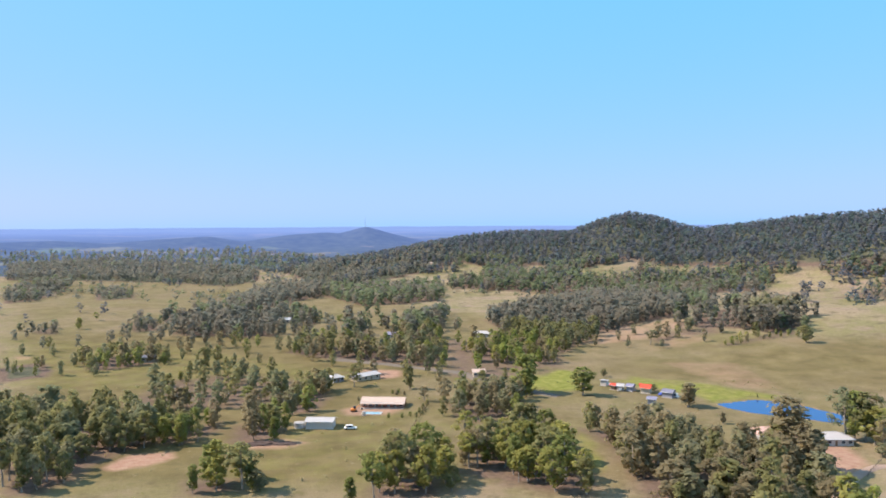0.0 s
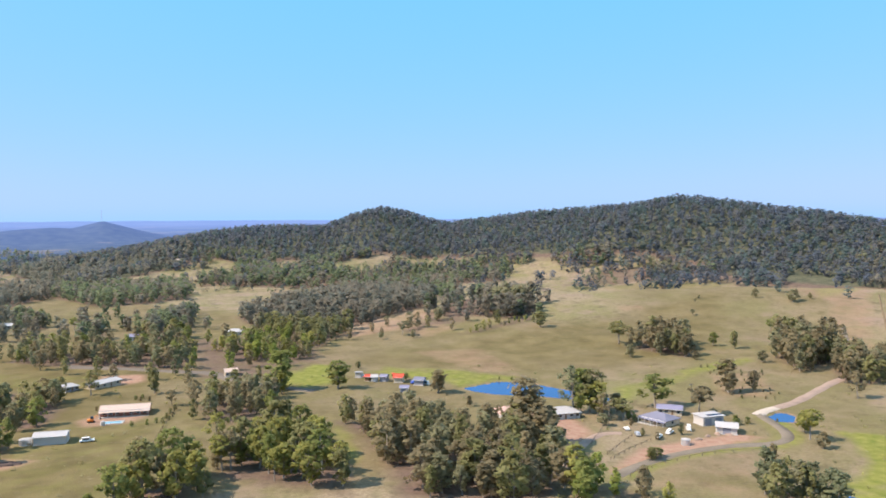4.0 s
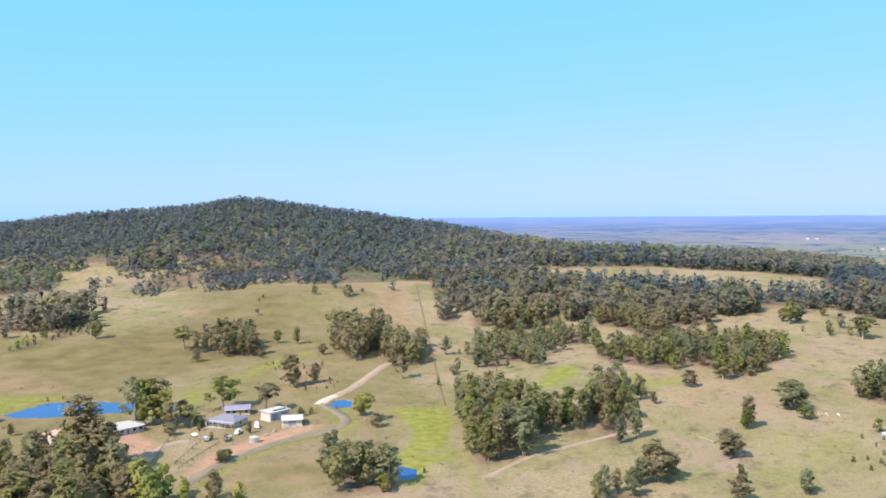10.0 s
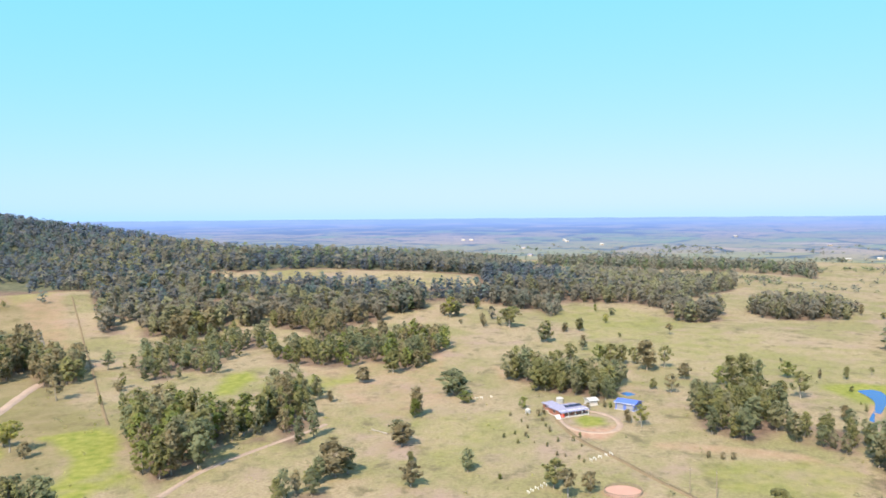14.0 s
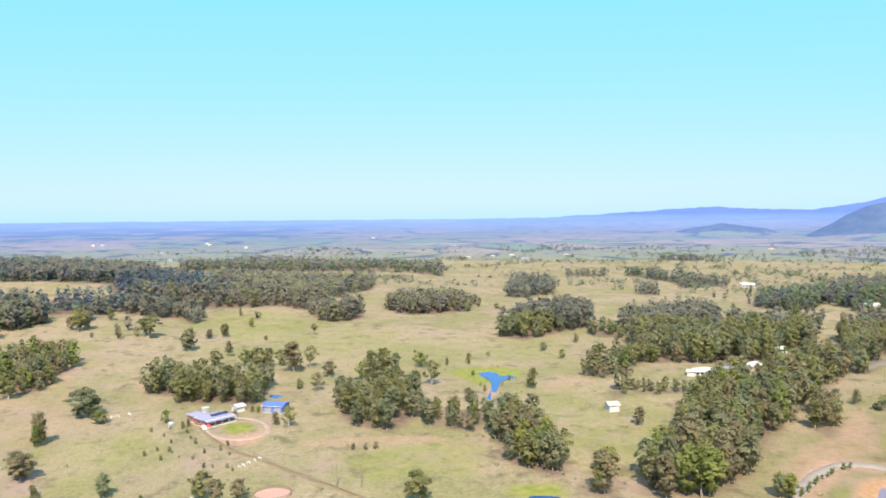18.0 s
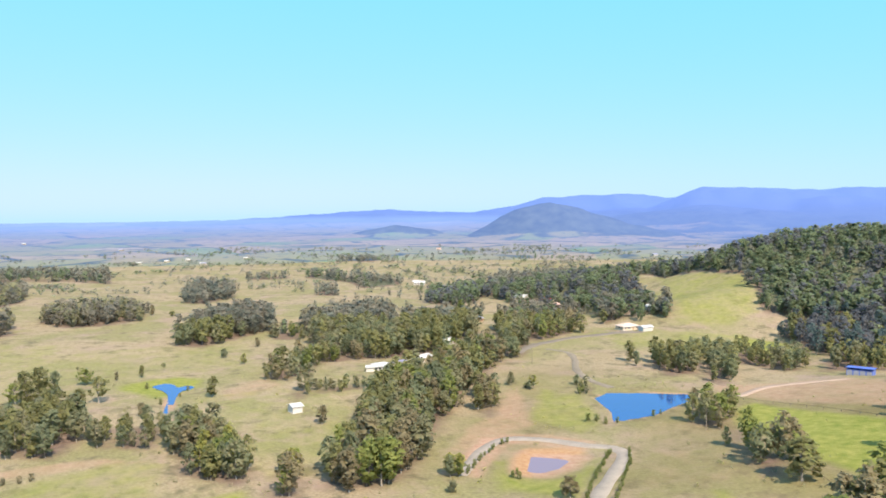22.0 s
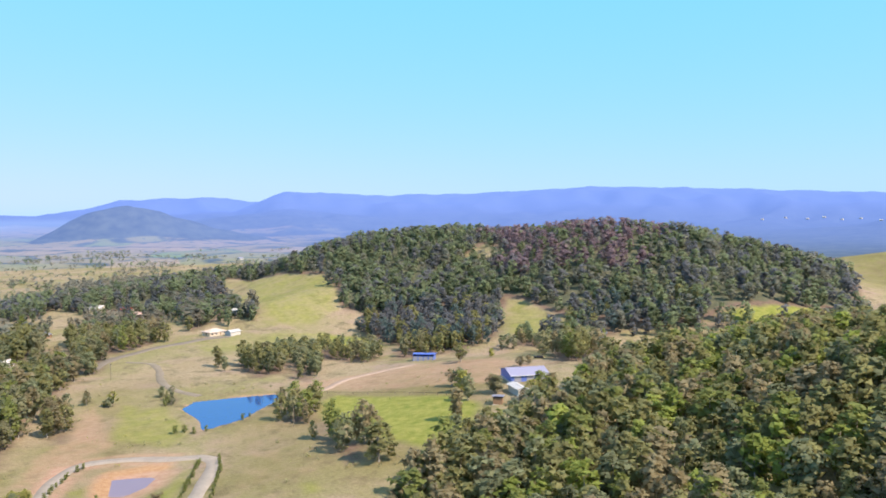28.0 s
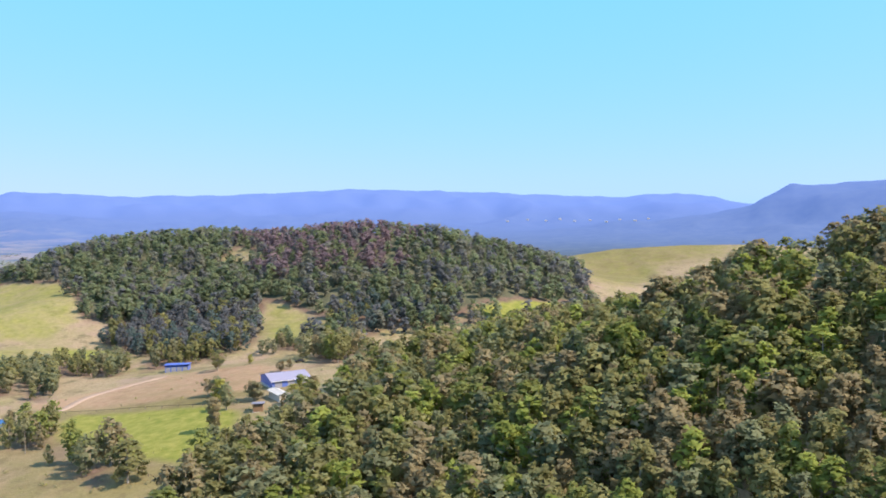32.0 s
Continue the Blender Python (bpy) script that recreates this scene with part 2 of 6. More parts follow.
def leaf_material(name, dark, light, scale=1.0, piece=0.45):
    """Foliage: a tone for each tree, a little from spray to spray, light through the leaves."""
    m = bpy.data.materials.new(name)
    m.use_nodes = True
    nt = m.node_tree
    b = nt.nodes["Principled BSDF"]
    b.inputs["Roughness"].default_value, b.inputs["Specular IOR Level"].default_value = 0.65, 0.06
    geo, tone = nt.nodes.new("ShaderNodeNewGeometry"), nt.nodes.new("ShaderNodeAttribute")
    tone.attribute_name = "tone"
    vec = geo.outputs["Position"]
    fine = noise_mask(nt, vec, 2.6 / scale, 0.3, 0.7, 3.0, 0.65)
    total = fine
    for src, k in ((tone.outputs["Fac"], 1.5), (geo.outputs["Random Per Island"], piece)):
        n = nt.nodes.new("ShaderNodeMath")
        n.operation = "MULTIPLY_ADD"
        nt.links.new(src, n.inputs[0])
        n.inputs[1].default_value = k
        nt.links.new(total, n.inputs[2])
        total = n.outputs[0]
    r = nt.nodes.new("ShaderNodeMapRange")
    r.inputs[1].default_value, r.inputs[2].default_value = 0.2, 2.75
    nt.links.new(total, r.inputs[0])
    col = mixer(nt, r.outputs[0], dark, light)
    nt.links.new(col, b.inputs["Base Color"])
    tr, ms = nt.nodes.new("ShaderNodeBsdfTranslucent"), nt.nodes.new("ShaderNodeMixShader")
    nt.links.new(col, tr.inputs["Color"])
    ms.inputs[0].default_value = 0.55
    nt.links.new(b.outputs[0], ms.inputs[1])
    nt.links.new(tr.outputs[0], ms.inputs[2])
    nt.links.new(ms.outputs[0], nt.nodes["Material Output"].inputs["Surface"])
    return m


# gum foliage: olive, brownish, fresh green, blue-green, grey
LEAVES = [
    leaf_material("gum_leaves_olive", (0.186, 0.185, 0.084), (0.359, 0.353, 0.158)),
    leaf_material("gum_leaves_brown", (0.226, 0.192, 0.115), (0.389, 0.340, 0.205)),
    leaf_material("gum_leaves_fresh", (0.169, 0.194, 0.064), (0.332, 0.367, 0.123)),
    leaf_material("gum_leaves_blue", (0.167, 0.183, 0.108), (0.305, 0.331, 0.193)),
    leaf_material("gum_leaves_grey", (0.215, 0.207, 0.124), (0.372, 0.367, 0.216)),
    leaf_material("gum_leaves_sunny", (0.236, 0.234, 0.073), (0.451, 0.445, 0.146)),
    leaf_material("gum_leaves_lime", (0.192, 0.232, 0.058), (0.389, 0.445, 0.123)),
]
# hill foliage, the blue of distance haze put into the leaf colours
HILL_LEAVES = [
    leaf_material("hill_leaves_hazy_dark", (0.102, 0.125, 0.159), (0.192, 0.223, 0.273), 2.0, 0.2),
    leaf_material("hill_leaves_hazy_green", (0.098, 0.142, 0.134), (0.195, 0.252, 0.238), 2.0, 0.2),
    leaf_material("hill_leaves_hazy_olive", (0.133, 0.142, 0.154), (0.230, 0.240, 0.259), 2.0, 0.2),
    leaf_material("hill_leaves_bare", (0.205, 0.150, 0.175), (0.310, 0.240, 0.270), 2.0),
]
# woods across the plain, greyer and browner, some distance haze put into the colour
BELT_LEAVES = [
    leaf_material("belt_leaves_grey", (0.169, 0.177, 0.143), (0.293, 0.304, 0.248), 2.0, 0.2),
    leaf_material("belt_leaves_green", (0.152, 0.188, 0.108), (0.276, 0.329, 0.187), 2.0, 0.2),
    leaf_material("belt_leaves_brown", (0.209, 0.194, 0.154), (0.338, 0.318, 0.252), 2.0, 0.2),
]
BARK = material("gum_bark", (0.24, 0.20, 0.16), 0.9, vary=0.35, scale=0.6, second=(0.42, 0.38, 0.33), bump=0.3)

# ---- lie of the land ----
RIDGES = {}
RIDGES["main"] = (260, [(-122, 1746, 16.9), (29, 1650, 45.3), (126, 1495, 66.5), (232, 1431, 66.4), (284, 1422, 85.9), (331, 1401, 99.6), (378, 1390, 90.8), (421, 1377, 75.5), (452, 1367, 69.5), (509, 1326, 78.2), (569, 1279, 88.2), (687, 1162, 98.9), (724, 1115, 104.9), (747, 1064, 112.9), (788, 1009, 102.7), (822, 942, 92.3), (847, 807, 75), (832, 688, 57.2), (825, 600, 50.3), (823, 514, 44), (884, 375, 36.8)])
RIDGES["wooded"] = (180, [(594, -676, 28.1), (548, -689, 48.3), (496, -703, 62.5), (412, -743, 69.5), (355, -761, 65.5), (293, -744, 70.6), (234, -734, 73.9), (171, -741, 69.1), (126, -770, 57.2), (83, -816, 38.9), (36, -859, 21.9)])
RIDGES["hillside"] = (150, [(-233, -233, 103.9), (-165, -286, 91.7), (-96, -316, 77), (-80, -320, 72), (-58, -330, 65), (-37, -338, 54), (-15, -350, 42.5), (31, -359, 33.3), (76, -357, 19.8)])
RIDGES["cone"] = (135, [(2193, -1397, 26), (2130, -1491, 84), (2082, -1557, 118), (2035, -1619, 133.8), (1977, -1689, 113.4), (1870, -1806, 58), (1740, -1932, 24)])
RIDGES["knob"] = (60, [(2396, -1132, 45), (2355, -1215, 62.6), (2306, -1305, 47.3)])
RIDGES["tower"] = (330, [(-515, 2650, 30.2), (-376, 2674, 53.7), (-263, 2687, 82), (-165, 2695, 53.7), (-71, 2699, 30.2)])
RIDGES["lowhills"] = (190, [(-1838, 1838, 44.6), (-1528, 2103, 44.6), (-1276, 2265, 42.8), (-1147, 2333, 45.5), (-1021, 2391, 34.6), (-885, 2445, 46.4), (-741, 2492, 53.7), (-641, 2520, 36), (-502, 2551, 56.4), (-395, 2570, 63.2)])
RIDGES["farrange"] = (420, [(4347, -1165, 74.3), (4242, -1502, 94.7), (3996, -1958, 126.5), (3892, -2157, 115.6), (3732, -2424, 105.5), (3600, -2616, 144.4), (3507, -2740, 184), (3358, -2919, 193.3), (3201, -3091, 200.3), (3041, -3249, 175.4), (2860, -3409, 159.9)])
RIDGES["range"] = (480, [(2734, -2782, 117.2), (2650, -2862, 164.9), (2564, -2939, 211.9), (2347, -3115, 202.3), (2158, -3248, 186), (2072, -3304, 197.6), (1891, -3411, 192.1), (1648, -3535, 203), (1241, -3697, 220.7), (729, -3831, 204.4), (317, -3887, 182.6), (18, -3900, 166.9), (-296, -3889, 180.5), (-473, -3871, 156), (-619, -3851, 124.7)])
RIDGES["foothill"] = (300, [(2491, -2165, 55.4), (2333, -2333, 95.8), (2165, -2491, 121.7), (1986, -2635, 101.5), (1797, -2768, 72.7)])
RIDGES["mesa"] = (260, [(-124, -2897, 62.2), (-315, -2883, 80.5), (-460, -2863, 113.4), (-582, -2841, 183.7), (-698, -2815, 180.2), (-852, -2772, 186.3), (-1450, -2511, 195.4)])
RIDGES["plateau"] = (170, [(3567, 2401, 60.7), (3794, 2023, 60), (3953, 1692, 60.7), (4058, 1422, 68.2), (4110, 1265, 72.7), (4184, 991, 63.7), (4260, 585, 56.2), (4299, 98, 58.5), (4287, -334, 60.7), (4252, -638, 49.5)])
RIDGES["roundpaddock"] = (150, [(131, -991, 29.3), (62, -1018, 32.9), (-9, -1050, 43.8), (-80, -1047, 48), (-160, -1038, 49.5), (-242, -1022, 45.8)])
RIDGES["paddock"] = (130, [(162, 702, 6), (270, 668, 14), (370, 641, 19), (501, 598, 22), (585, 546, 22), (630, 493, 14)])
RIDGES["knoll"] = (130, [(762, 440, 10), (822, 366, 19), (856, 278, 18), (861, 183, 8)])
RIDGES["greenspur"] = (110, [(431, -446, 6), (441, -544, 16), (436, -623, 26)])

DAMS = {}
DAMS["main_dam"] = (-1.5, [(134.6, 390.9), (160.9, 401.1), (173.3, 395.1), (192.7, 359), (199.9, 343.7), (190.3, 343.4), (167, 361.9), (145.1, 375.9)])
DAMS["road_dam"] = (0.1, [(242.7, 285.7), (254.3, 290.7), (255.3, 282.6), (247.2, 274.5), (241.6, 278.3)])
DAMS["reed_pond"] = (-0.3, [(192.8, 195.9), (200.4, 196.8), (201.3, 188.5), (193.9, 183.2), (189.8, 184.5), (191.1, 189.6)])
DAMS["house_dam"] = (-0.2, [(401.4, 35.8), (407.1, 31.9), (402.9, 27.5), (396.4, 31.1)])
DAMS["creek_pond"] = (-0.5, [(442.1, -78.5), (446.6, -84.9), (443.2, -91), (431.9, -90.4), (436.3, -99.5), (426.9, -98.8), (419.4, -89), (394.7, -80.5), (375.3, -74), (377.6, -72.3), (416.6, -82.1)])
DAMS["grove_pond"] = (0.1, [(235.9, -57.7), (243.4, -60.2), (241, -70.3), (233.4, -68.4)])
DAMS["blue_dam"] = (1.6, [(284.2, -252.3), (289.7, -264.7), (280.8, -280), (264.8, -297.4), (257.5, -289.9), (252.2, -270.3), (246.3, -252.6), (247.7, -230.1), (260.8, -241.6)])
DAMS["clay_dam"] = (-0.5, [(220.3, -164.3), (233.7, -176.3), (222.6, -186.5), (217.1, -176.7), (216.3, -167.4)])
DAMS["valley_pond"] = (0.4, [(-288.8, 528.1), (-289.4, 537.7), (-282, 534.6), (-281, 523.4)])
DAMS["far_pond"] = (5.9, [(430.7, -427.1), (430.7, -433.3), (422.6, -434.5), (423.1, -427.4)])
COVER = []


def cover(kind, amount, corners):
    """A patch of ground of its own colour."""
    COVER.append((kind, amount, corners))


def verge(kind, amount, line, near, far):
    """A strip beside a line, from near to far metres off it."""
    p = np.array(line, float)
    d = np.gradient(p, axis=0)
    d /= np.linalg.norm(d, axis=1)[:, None]
    side = np.stack([-d[:, 1], d[:, 0]], -1)
    cover(kind, amount, [tuple(q) for q in np.concatenate([p + side * near, (p + side * far)[::-1]])])


cover("dull", 0.9, [(48, 494), (173, 534), (315, 556), (534, 670), (330, 413), (203, 387), (78, 457)])
cover("dull", 0.7, [(-820, 1453), (-241, 1178), (61, 736), (42, 507), (-115, 558), (-292, 516)])
cover("dull", 0.8, [(-450, 796), (-74, 552), (16, 508), (64, 411), (117, 313), (21, 254), (-141, 247)])
cover("dull", 0.6, [(78, 505), (297, 525), (229, 404), (127, 425)])
cover("dull", 0.5, [(161, 257), (207, 244), (161, 196), (134, 214)])
cover("dull", 0.5, [(103, 499), (227, 501), (360, 521), (272, 393), (188, 379), (113, 440)])
cover("lush", 1, [(54, 466), (73, 471), (75, 426), (53, 418)])
cover("lush", 0.8, [(90, 453), (131, 439), (141, 411), (171, 399), (180, 406), (135, 450)])
cover("lush", 0.7, [(192, 360), (221, 356), (290, 383), (311, 388), (264, 381), (209, 365)])
cover("lush", 1, [(256, 256), (273, 241), (263, 223), (229, 198), (213, 199), (203, 201), (231, 219)])
cover("lush", 0.9, [(202, 202), (211, 191), (195, 179), (184, 175), (187, 185)])
cover("lush", 1, [(373, 249), (396, 245), (380, 230), (343, 222), (334, 229)])
cover("lush", 1, [(210, 173), (212, 172), (195, 155), (194, 156)])
cover("lush", 0.8, [(110, 462), (130, 444), (153, 418), (143, 406), (103, 434)])
cover("lush", 0.6, [(204, 362), (222, 352), (281, 395), (301, 399), (276, 377), (237, 354), (204, 345)])
cover("lush", 0.5, [(545, 587), (616, 600), (575, 551), (496, 526)])
cover("lush", 1, [(344, 50), (351, 45), (345, 36), (335, 42)])
cover("lush", 0.9, [(452, -62), (461, -84), (450, -107), (423, -101), (407, -75), (436, -62)])
cover("lush", 0.5, [(664, 106), (747, 64), (683, 24), (587, 25), (554, 72)])
cover("lush", 0.5, [(294, 4), (308, -39), (299, -59), (262, -48), (263, -7)])
cover("lush", 0.35, [(395, -78), (413, -184), (258, -115), (254, -82), (333, -75)])
cover("lush", 0.35, [(547, 112), (584, -175), (459, -147), (467, 7)])
cover("lush", 0.5, [(373, 224), (401, 202), (392, 182), (317, 173), (324, 198)])
cover("lush", 1, [(231, -286), (231, -300), (168, -296), (147, -286), (133, -258), (139, -230), (156, -236), (211, -266)])
cover("lush", 0.7, [(221, -150), (245, -179), (242, -181), (219, -163), (207, -168), (217, -190), (216, -197), (185, -159), (210, -143)])
cover("lush", 0.6, [(183, -162), (199, -184), (197, -185), (178, -164)])
cover("lush", 0.6, [(321, -247), (292, -252), (248, -227), (242, -208), (275, -205)])
cover("lush", 0.6, [(589, -606), (447, -581), (385, -508), (383, -469), (410, -447)])
cover("lush", 0.5, [(439, -380), (367, -463), (300, -413), (386, -363)])
cover("lush", 0.8, [(164, -193), (160, -196), (152, -189), (155, -185)])
cover("lush", 0.6, [(236, -620), (204, -673), (163, -704), (134, -681), (144, -623)])
cover("lush", 0.35, [(-350, 619), (-209, 597), (-106, 513), (-29, 474), (-89, 431), (-245, 432)])
cover("lush", 0.3, [(-75, 365), (4, 383), (9, 284), (-46, 256), (-91, 258)])
cover("bare", 1.25, [(-126, 287), (-123, 304), (-109, 309), (-104, 301), (-111, 290), (-121, 283)])
cover("bare", 1.12, [(-85, 320), (-73, 329), (-54, 318), (-65, 311), (-80, 311)])
cover("bare", 1.25, [(-51, 483), (-28, 482), (-25, 462), (-48, 455)])
cover("bare", 0.88, [(-51, 379), (-41, 392), (-18, 384), (-25, 367), (-46, 363)])
cover("bare", 0.6, [(136, 638), (202, 673), (209, 636), (157, 581), (86, 553)])
cover("bare", 0.5, [(-223, 1018), (-224, 1175), (-186, 1152), (-195, 952)])
cover("bare", 1.25, [(140, 243), (165, 263), (190, 267), (213, 267), (218, 258), (208, 257), (180, 253), (155, 248), (139, 237)])
cover("bare", 0.5, [(276, 377), (310, 365), (272, 311), (245, 324)])
cover("bare", 0.5, [(149, 622), (183, 607), (198, 561), (155, 539)])
cover("bare", 0.35, [(161, 257), (207, 244), (168, 204), (137, 219)])
cover("bare", 0.45, [(426, 237), (571, 179), (355, 111), (311, 131)])
cover("bare", 1, [(338, 57), (331, 48), (332, 35), (339, 30), (328, 29), (313, 34), (316, 46)])
cover("bare", 1.25, [(256, 28), (262, 22), (257, 15), (249, 18), (249, 25)])
cover("bare", 0.6, [(457, 118), (453, 103), (416, 95), (422, 105)])
cover("bare", 0.6, [(316, 18), (318, -14), (316, -40), (299, -55), (303, -17), (305, 16)])
cover("bare", 0.5, [(410, -106), (443, -147), (398, -138), (373, -99)])
cover("bare", 1.12, [(224, -163), (242, -177), (231, -193), (224, -190), (234, -177), (220, -164)])
cover("bare", 1, [(238, -143), (266, -173), (263, -184), (255, -190), (254, -173), (233, -147)])
cover("bare", 0.6, [(324, -228), (328, -241), (264, -202), (261, -177), (247, -144), (277, -172), (295, -201)])
cover("bare", 0.6, [(273, -314), (233, -373), (185, -384), (148, -353), (156, -312), (211, -309), (252, -303)])
cover("bare", 0.3, [(212, -208), (199, -250), (139, -219), (132, -192), (170, -169)])
cover("bare", 0.5, [(231, -321), (232, -333), (210, -319), (200, -300)])
cover("bare", 1, [(153, 359), (162, 309), (159, 288), (138, 269), (140, 288)])
cover("bare", 0.5, [(341, 587), (368, 575), (356, 555), (327, 562)])
cover("bare", 0.5, [(531, 670), (625, 590), (386, 360), (300, 268), (350, 340), (500, 526)])
cover("bare", 0.5, [(136, 503), (185, 496), (187, 422), (157, 423)])
cover("lush", 0.6, [(267, -565), (242, -558), (196, -516), (183, -481), (223, -474)])
cover("lush", 1, [(108, -537), (97, -557), (30, -620), (32, -586), (78, -543)])
cover("lush", 1, [(253, 258), (273, 235), (260, 223), (243, 222), (232, 209), (223, 214), (234, 222), (252, 230), (250, 251)])
cover("lush", 0.9, [(208, 212), (216, 195), (229, 192), (222, 186), (209, 185), (201, 201)])
cover("lush", 0.8, [(225, 189), (226, 187), (197, 157), (196, 159)])
cover("lush", 0.9, [(267, 388), (306, 401), (331, 404), (323, 392), (292, 384), (260, 374)])
cover("lush", 0.8, [(209, 360), (226, 366), (220, 353), (205, 336), (199, 343)])
cover("lush", 1, [(383, 252), (394, 242), (376, 228), (345, 224), (346, 233)])
cover("lush", 0.8, [(375, 191), (408, 185), (391, 174), (367, 183)])
cover("lush", 0.4, [(645, 130), (733, 101), (716, 50), (643, 3), (610, -50), (516, -42), (497, 3), (552, 22), (572, 68)])
cover("lush", 1.1, [(437, -63), (458, -76), (457, -98), (442, -106), (420, -90), (417, -80), (424, -70)])
cover("lush", 0.4, [(377, -84), (349, -109), (322, -138), (290, -121), (255, -101), (278, -87), (342, -101)])
cover("lush", 1, [(241, -53), (252, -56), (252, -73), (239, -72)])
cover("lush", 1.3, [(343, 50), (352, 47), (347, 38), (337, 36), (331, 44)])
cover("lush", 1.1, [(219, -271), (161, -296), (153, -281), (146, -255), (148, -237), (158, -233), (170, -248), (192, -260), (196, -252)])
cover("lush", 0.5, [(547, -508), (523, -550), (423, -563), (393, -523), (382, -462), (414, -496), (458, -457)])
cover("lush", 0.9, [(370, -458), (323, -457), (299, -422), (353, -431)])
cover("lush", 1.1, [(41, 479), (58, 492), (83, 473), (73, 439), (48, 426), (39, 448)])
cover("lush", 0.9, [(96, 449), (116, 455), (139, 423), (166, 407), (133, 392), (134, 408), (106, 436)])
cover("lush", 0.7, [(56, 347), (61, 330), (60, 282), (53, 275), (53, 307)])
cover("lush", 0.4, [(136, -1631), (34, -2207), (-356, -2240), (-133, -967), (-55, -935), (-2, -707), (24, -703)])
cover("lush", 0.4, [(328, 112), (362, 82), (320, 67), (283, 76), (284, 102)])
cover("lush", 0.35, [(335, 126), (349, 88), (288, 67), (260, 85), (288, 108)])
cover("dull", 1.0, [(-147, 257), (-1, 255), (-1, 538), (-136, 658), (-375, 662)])
cover("dull", 0.7, [(-1, 255), (26, 254), (143, 253), (303, 536), (188, 612), (-1, 591)])
cover("dull", 0.6, [(123, 214), (167, 189), (262, 222), (558, 520), (505, 877)])
cover("clay", 1.2, [(233.3, -168.0), (241.5, -180.6), (228.4, -196.0), (223.8, -193.1), (235.4, -177.9), (215.0, -161.5), (220.3, -159.4)])
cover("lush", 0.9, [(234.4, -160.7), (233.8, -167.5), (218.5, -158.1), (207.0, -156.3), (204.2, -147.7), (219.6, -150.5)])
DRIVE = [(138.1, 236.5), (154.1, 245.6), (167.1, 250.3), (179.2, 252.5), (191.7, 254.2), (203.1, 253.8), (213.4, 251.3), (221.5, 251.5), (227.5, 255.7), (233.2, 264.7), (237.4, 277.4), (242, 290)]
verge("lush", 1.1, DRIVE, -2, -6)
verge("lush", 0.7, DRIVE[5:], 2, 6)
CLAY_DRIVE = [(228.5, -141.3), (240.1, -153.7), (252.8, -169.4), (257.2, -181.7), (245.1, -193.3), (228.9, -199.9), (221, -204.6), (212.5, -203), (204, -192.9), (194.3, -179.7), (185.8, -167.3), (174.4, -153)]
verge("bare", 1.1, CLAY_DRIVE[:6], 2.5, 7)
verge("bare", 1.1, CLAY_DRIVE[:6], -2.5, -7)
cover("dull", 0.7, [(136, -1631), (34, -2207), (-356, -2240), (-133, -967), (-55, -935), (-2, -707), (24, -703)])
cover("dull", 0.55, [(226, -122), (180, -161), (372, -333), (367, -253), (273, -158)])
cover("dull", 0.6, [(180, -161), (122, -204), (148, -346), (188, -439), (259, -317), (307, -276)])
ROADS = []


def lay(name, width, mat, line):
    ROADS.append((name, width, mat, line))


lay("bitumen_drive", 4.5, "gravel_grey", DRIVE)
lay("dam_crossing", 5, "concrete", [(239.6, 288.8), (248.3, 294), (257.9, 296.9)])
lay("hill_track", 5, "gravel_pink", [(256.7, 296.4), (272.3, 302.2), (297.1, 315.6), (322.2, 330.1), (335.6, 336.4)])
lay("upper_track", 3, "gravel_grey", [(410.1, 408.6), (435.4, 435), (457.1, 459.9)])
lay("firebreak", 1.3, "dirt_dark", [(275.8, 241.1), (318.8, 283.5), (379.4, 342.7), (471, 434), (563.1, 527.8)])
lay("valley_road", 7, "asphalt_pale", [(-73.2, 518.8), (-49.5, 506.9), (-26.9, 494.9), (-5.3, 480.6), (11.8, 471.2), (26.9, 440.4), (44.1, 422.1), (60.3, 407.9)])
lay("clay_drive", 5, "gravel_pale", CLAY_DRIVE)
lay("dam_track", 4, "gravel_grey", [(405.1, -318.4), (387.5, -320.4), (366.4, -309.6), (342.4, -290.5), (316.1, -276.7), (294.8, -273.4)])
lay("village_road", 7, "asphalt_pale", [(405, -293.7), (423.8, -326), (427.9, -359.2), (421.6, -386.1), (409.9, -409.3)])
lay("paddock_track", 4, "gravel_pink", [(249.3, -300.3), (244.4, -307.7), (247.7, -331), (237.6, -352.8), (229.9, -368.8)])
lay("house_track", 1.8, "dirt_dark", [(341.5, 57.5), (322.5, 49.6), (300.2, 35.1), (285.1, 22.9), (265.4, 7.9), (248.6, -7)])
lay("paddock_path", 2.2, "gravel_pink", [(210.5, 165), (231.8, 166.4), (260.4, 163.4), (291.7, 154.5), (306.8, 152.6)])
lay("yard_track", 4, "gravel_pink", [(126, 249.4), (143.4, 272.8), (160.2, 286.7), (168.5, 284.3)])
lay("slope_track", 1.4, "gravel_pink", [(472.7, 809.5), (518.6, 797.5), (547.9, 742.7), (567.1, 721.2)])
lay("lawn_ring", 2.4, "gravel_pink", [(335.8, 29.6), (329.0, 30.3), (324.6, 33.4), (322.8, 38.2), (323.7, 43.8), (327.6, 49.3), (334.5, 53.9), (343.1, 56.5), (350.8, 56.4), (356.4, 53.5), (358.9, 48.4), (357.7, 42.1), (352.2, 36.1), (344.2, 31.6), (335.8, 29.6)])
GROVES = []


def grove(spacing, tall, corners, tone="mix"):
    """A wood: the space between its trees, their height, its outline and its tone."""
    GROVES.append((spacing, tall, corners, tone))


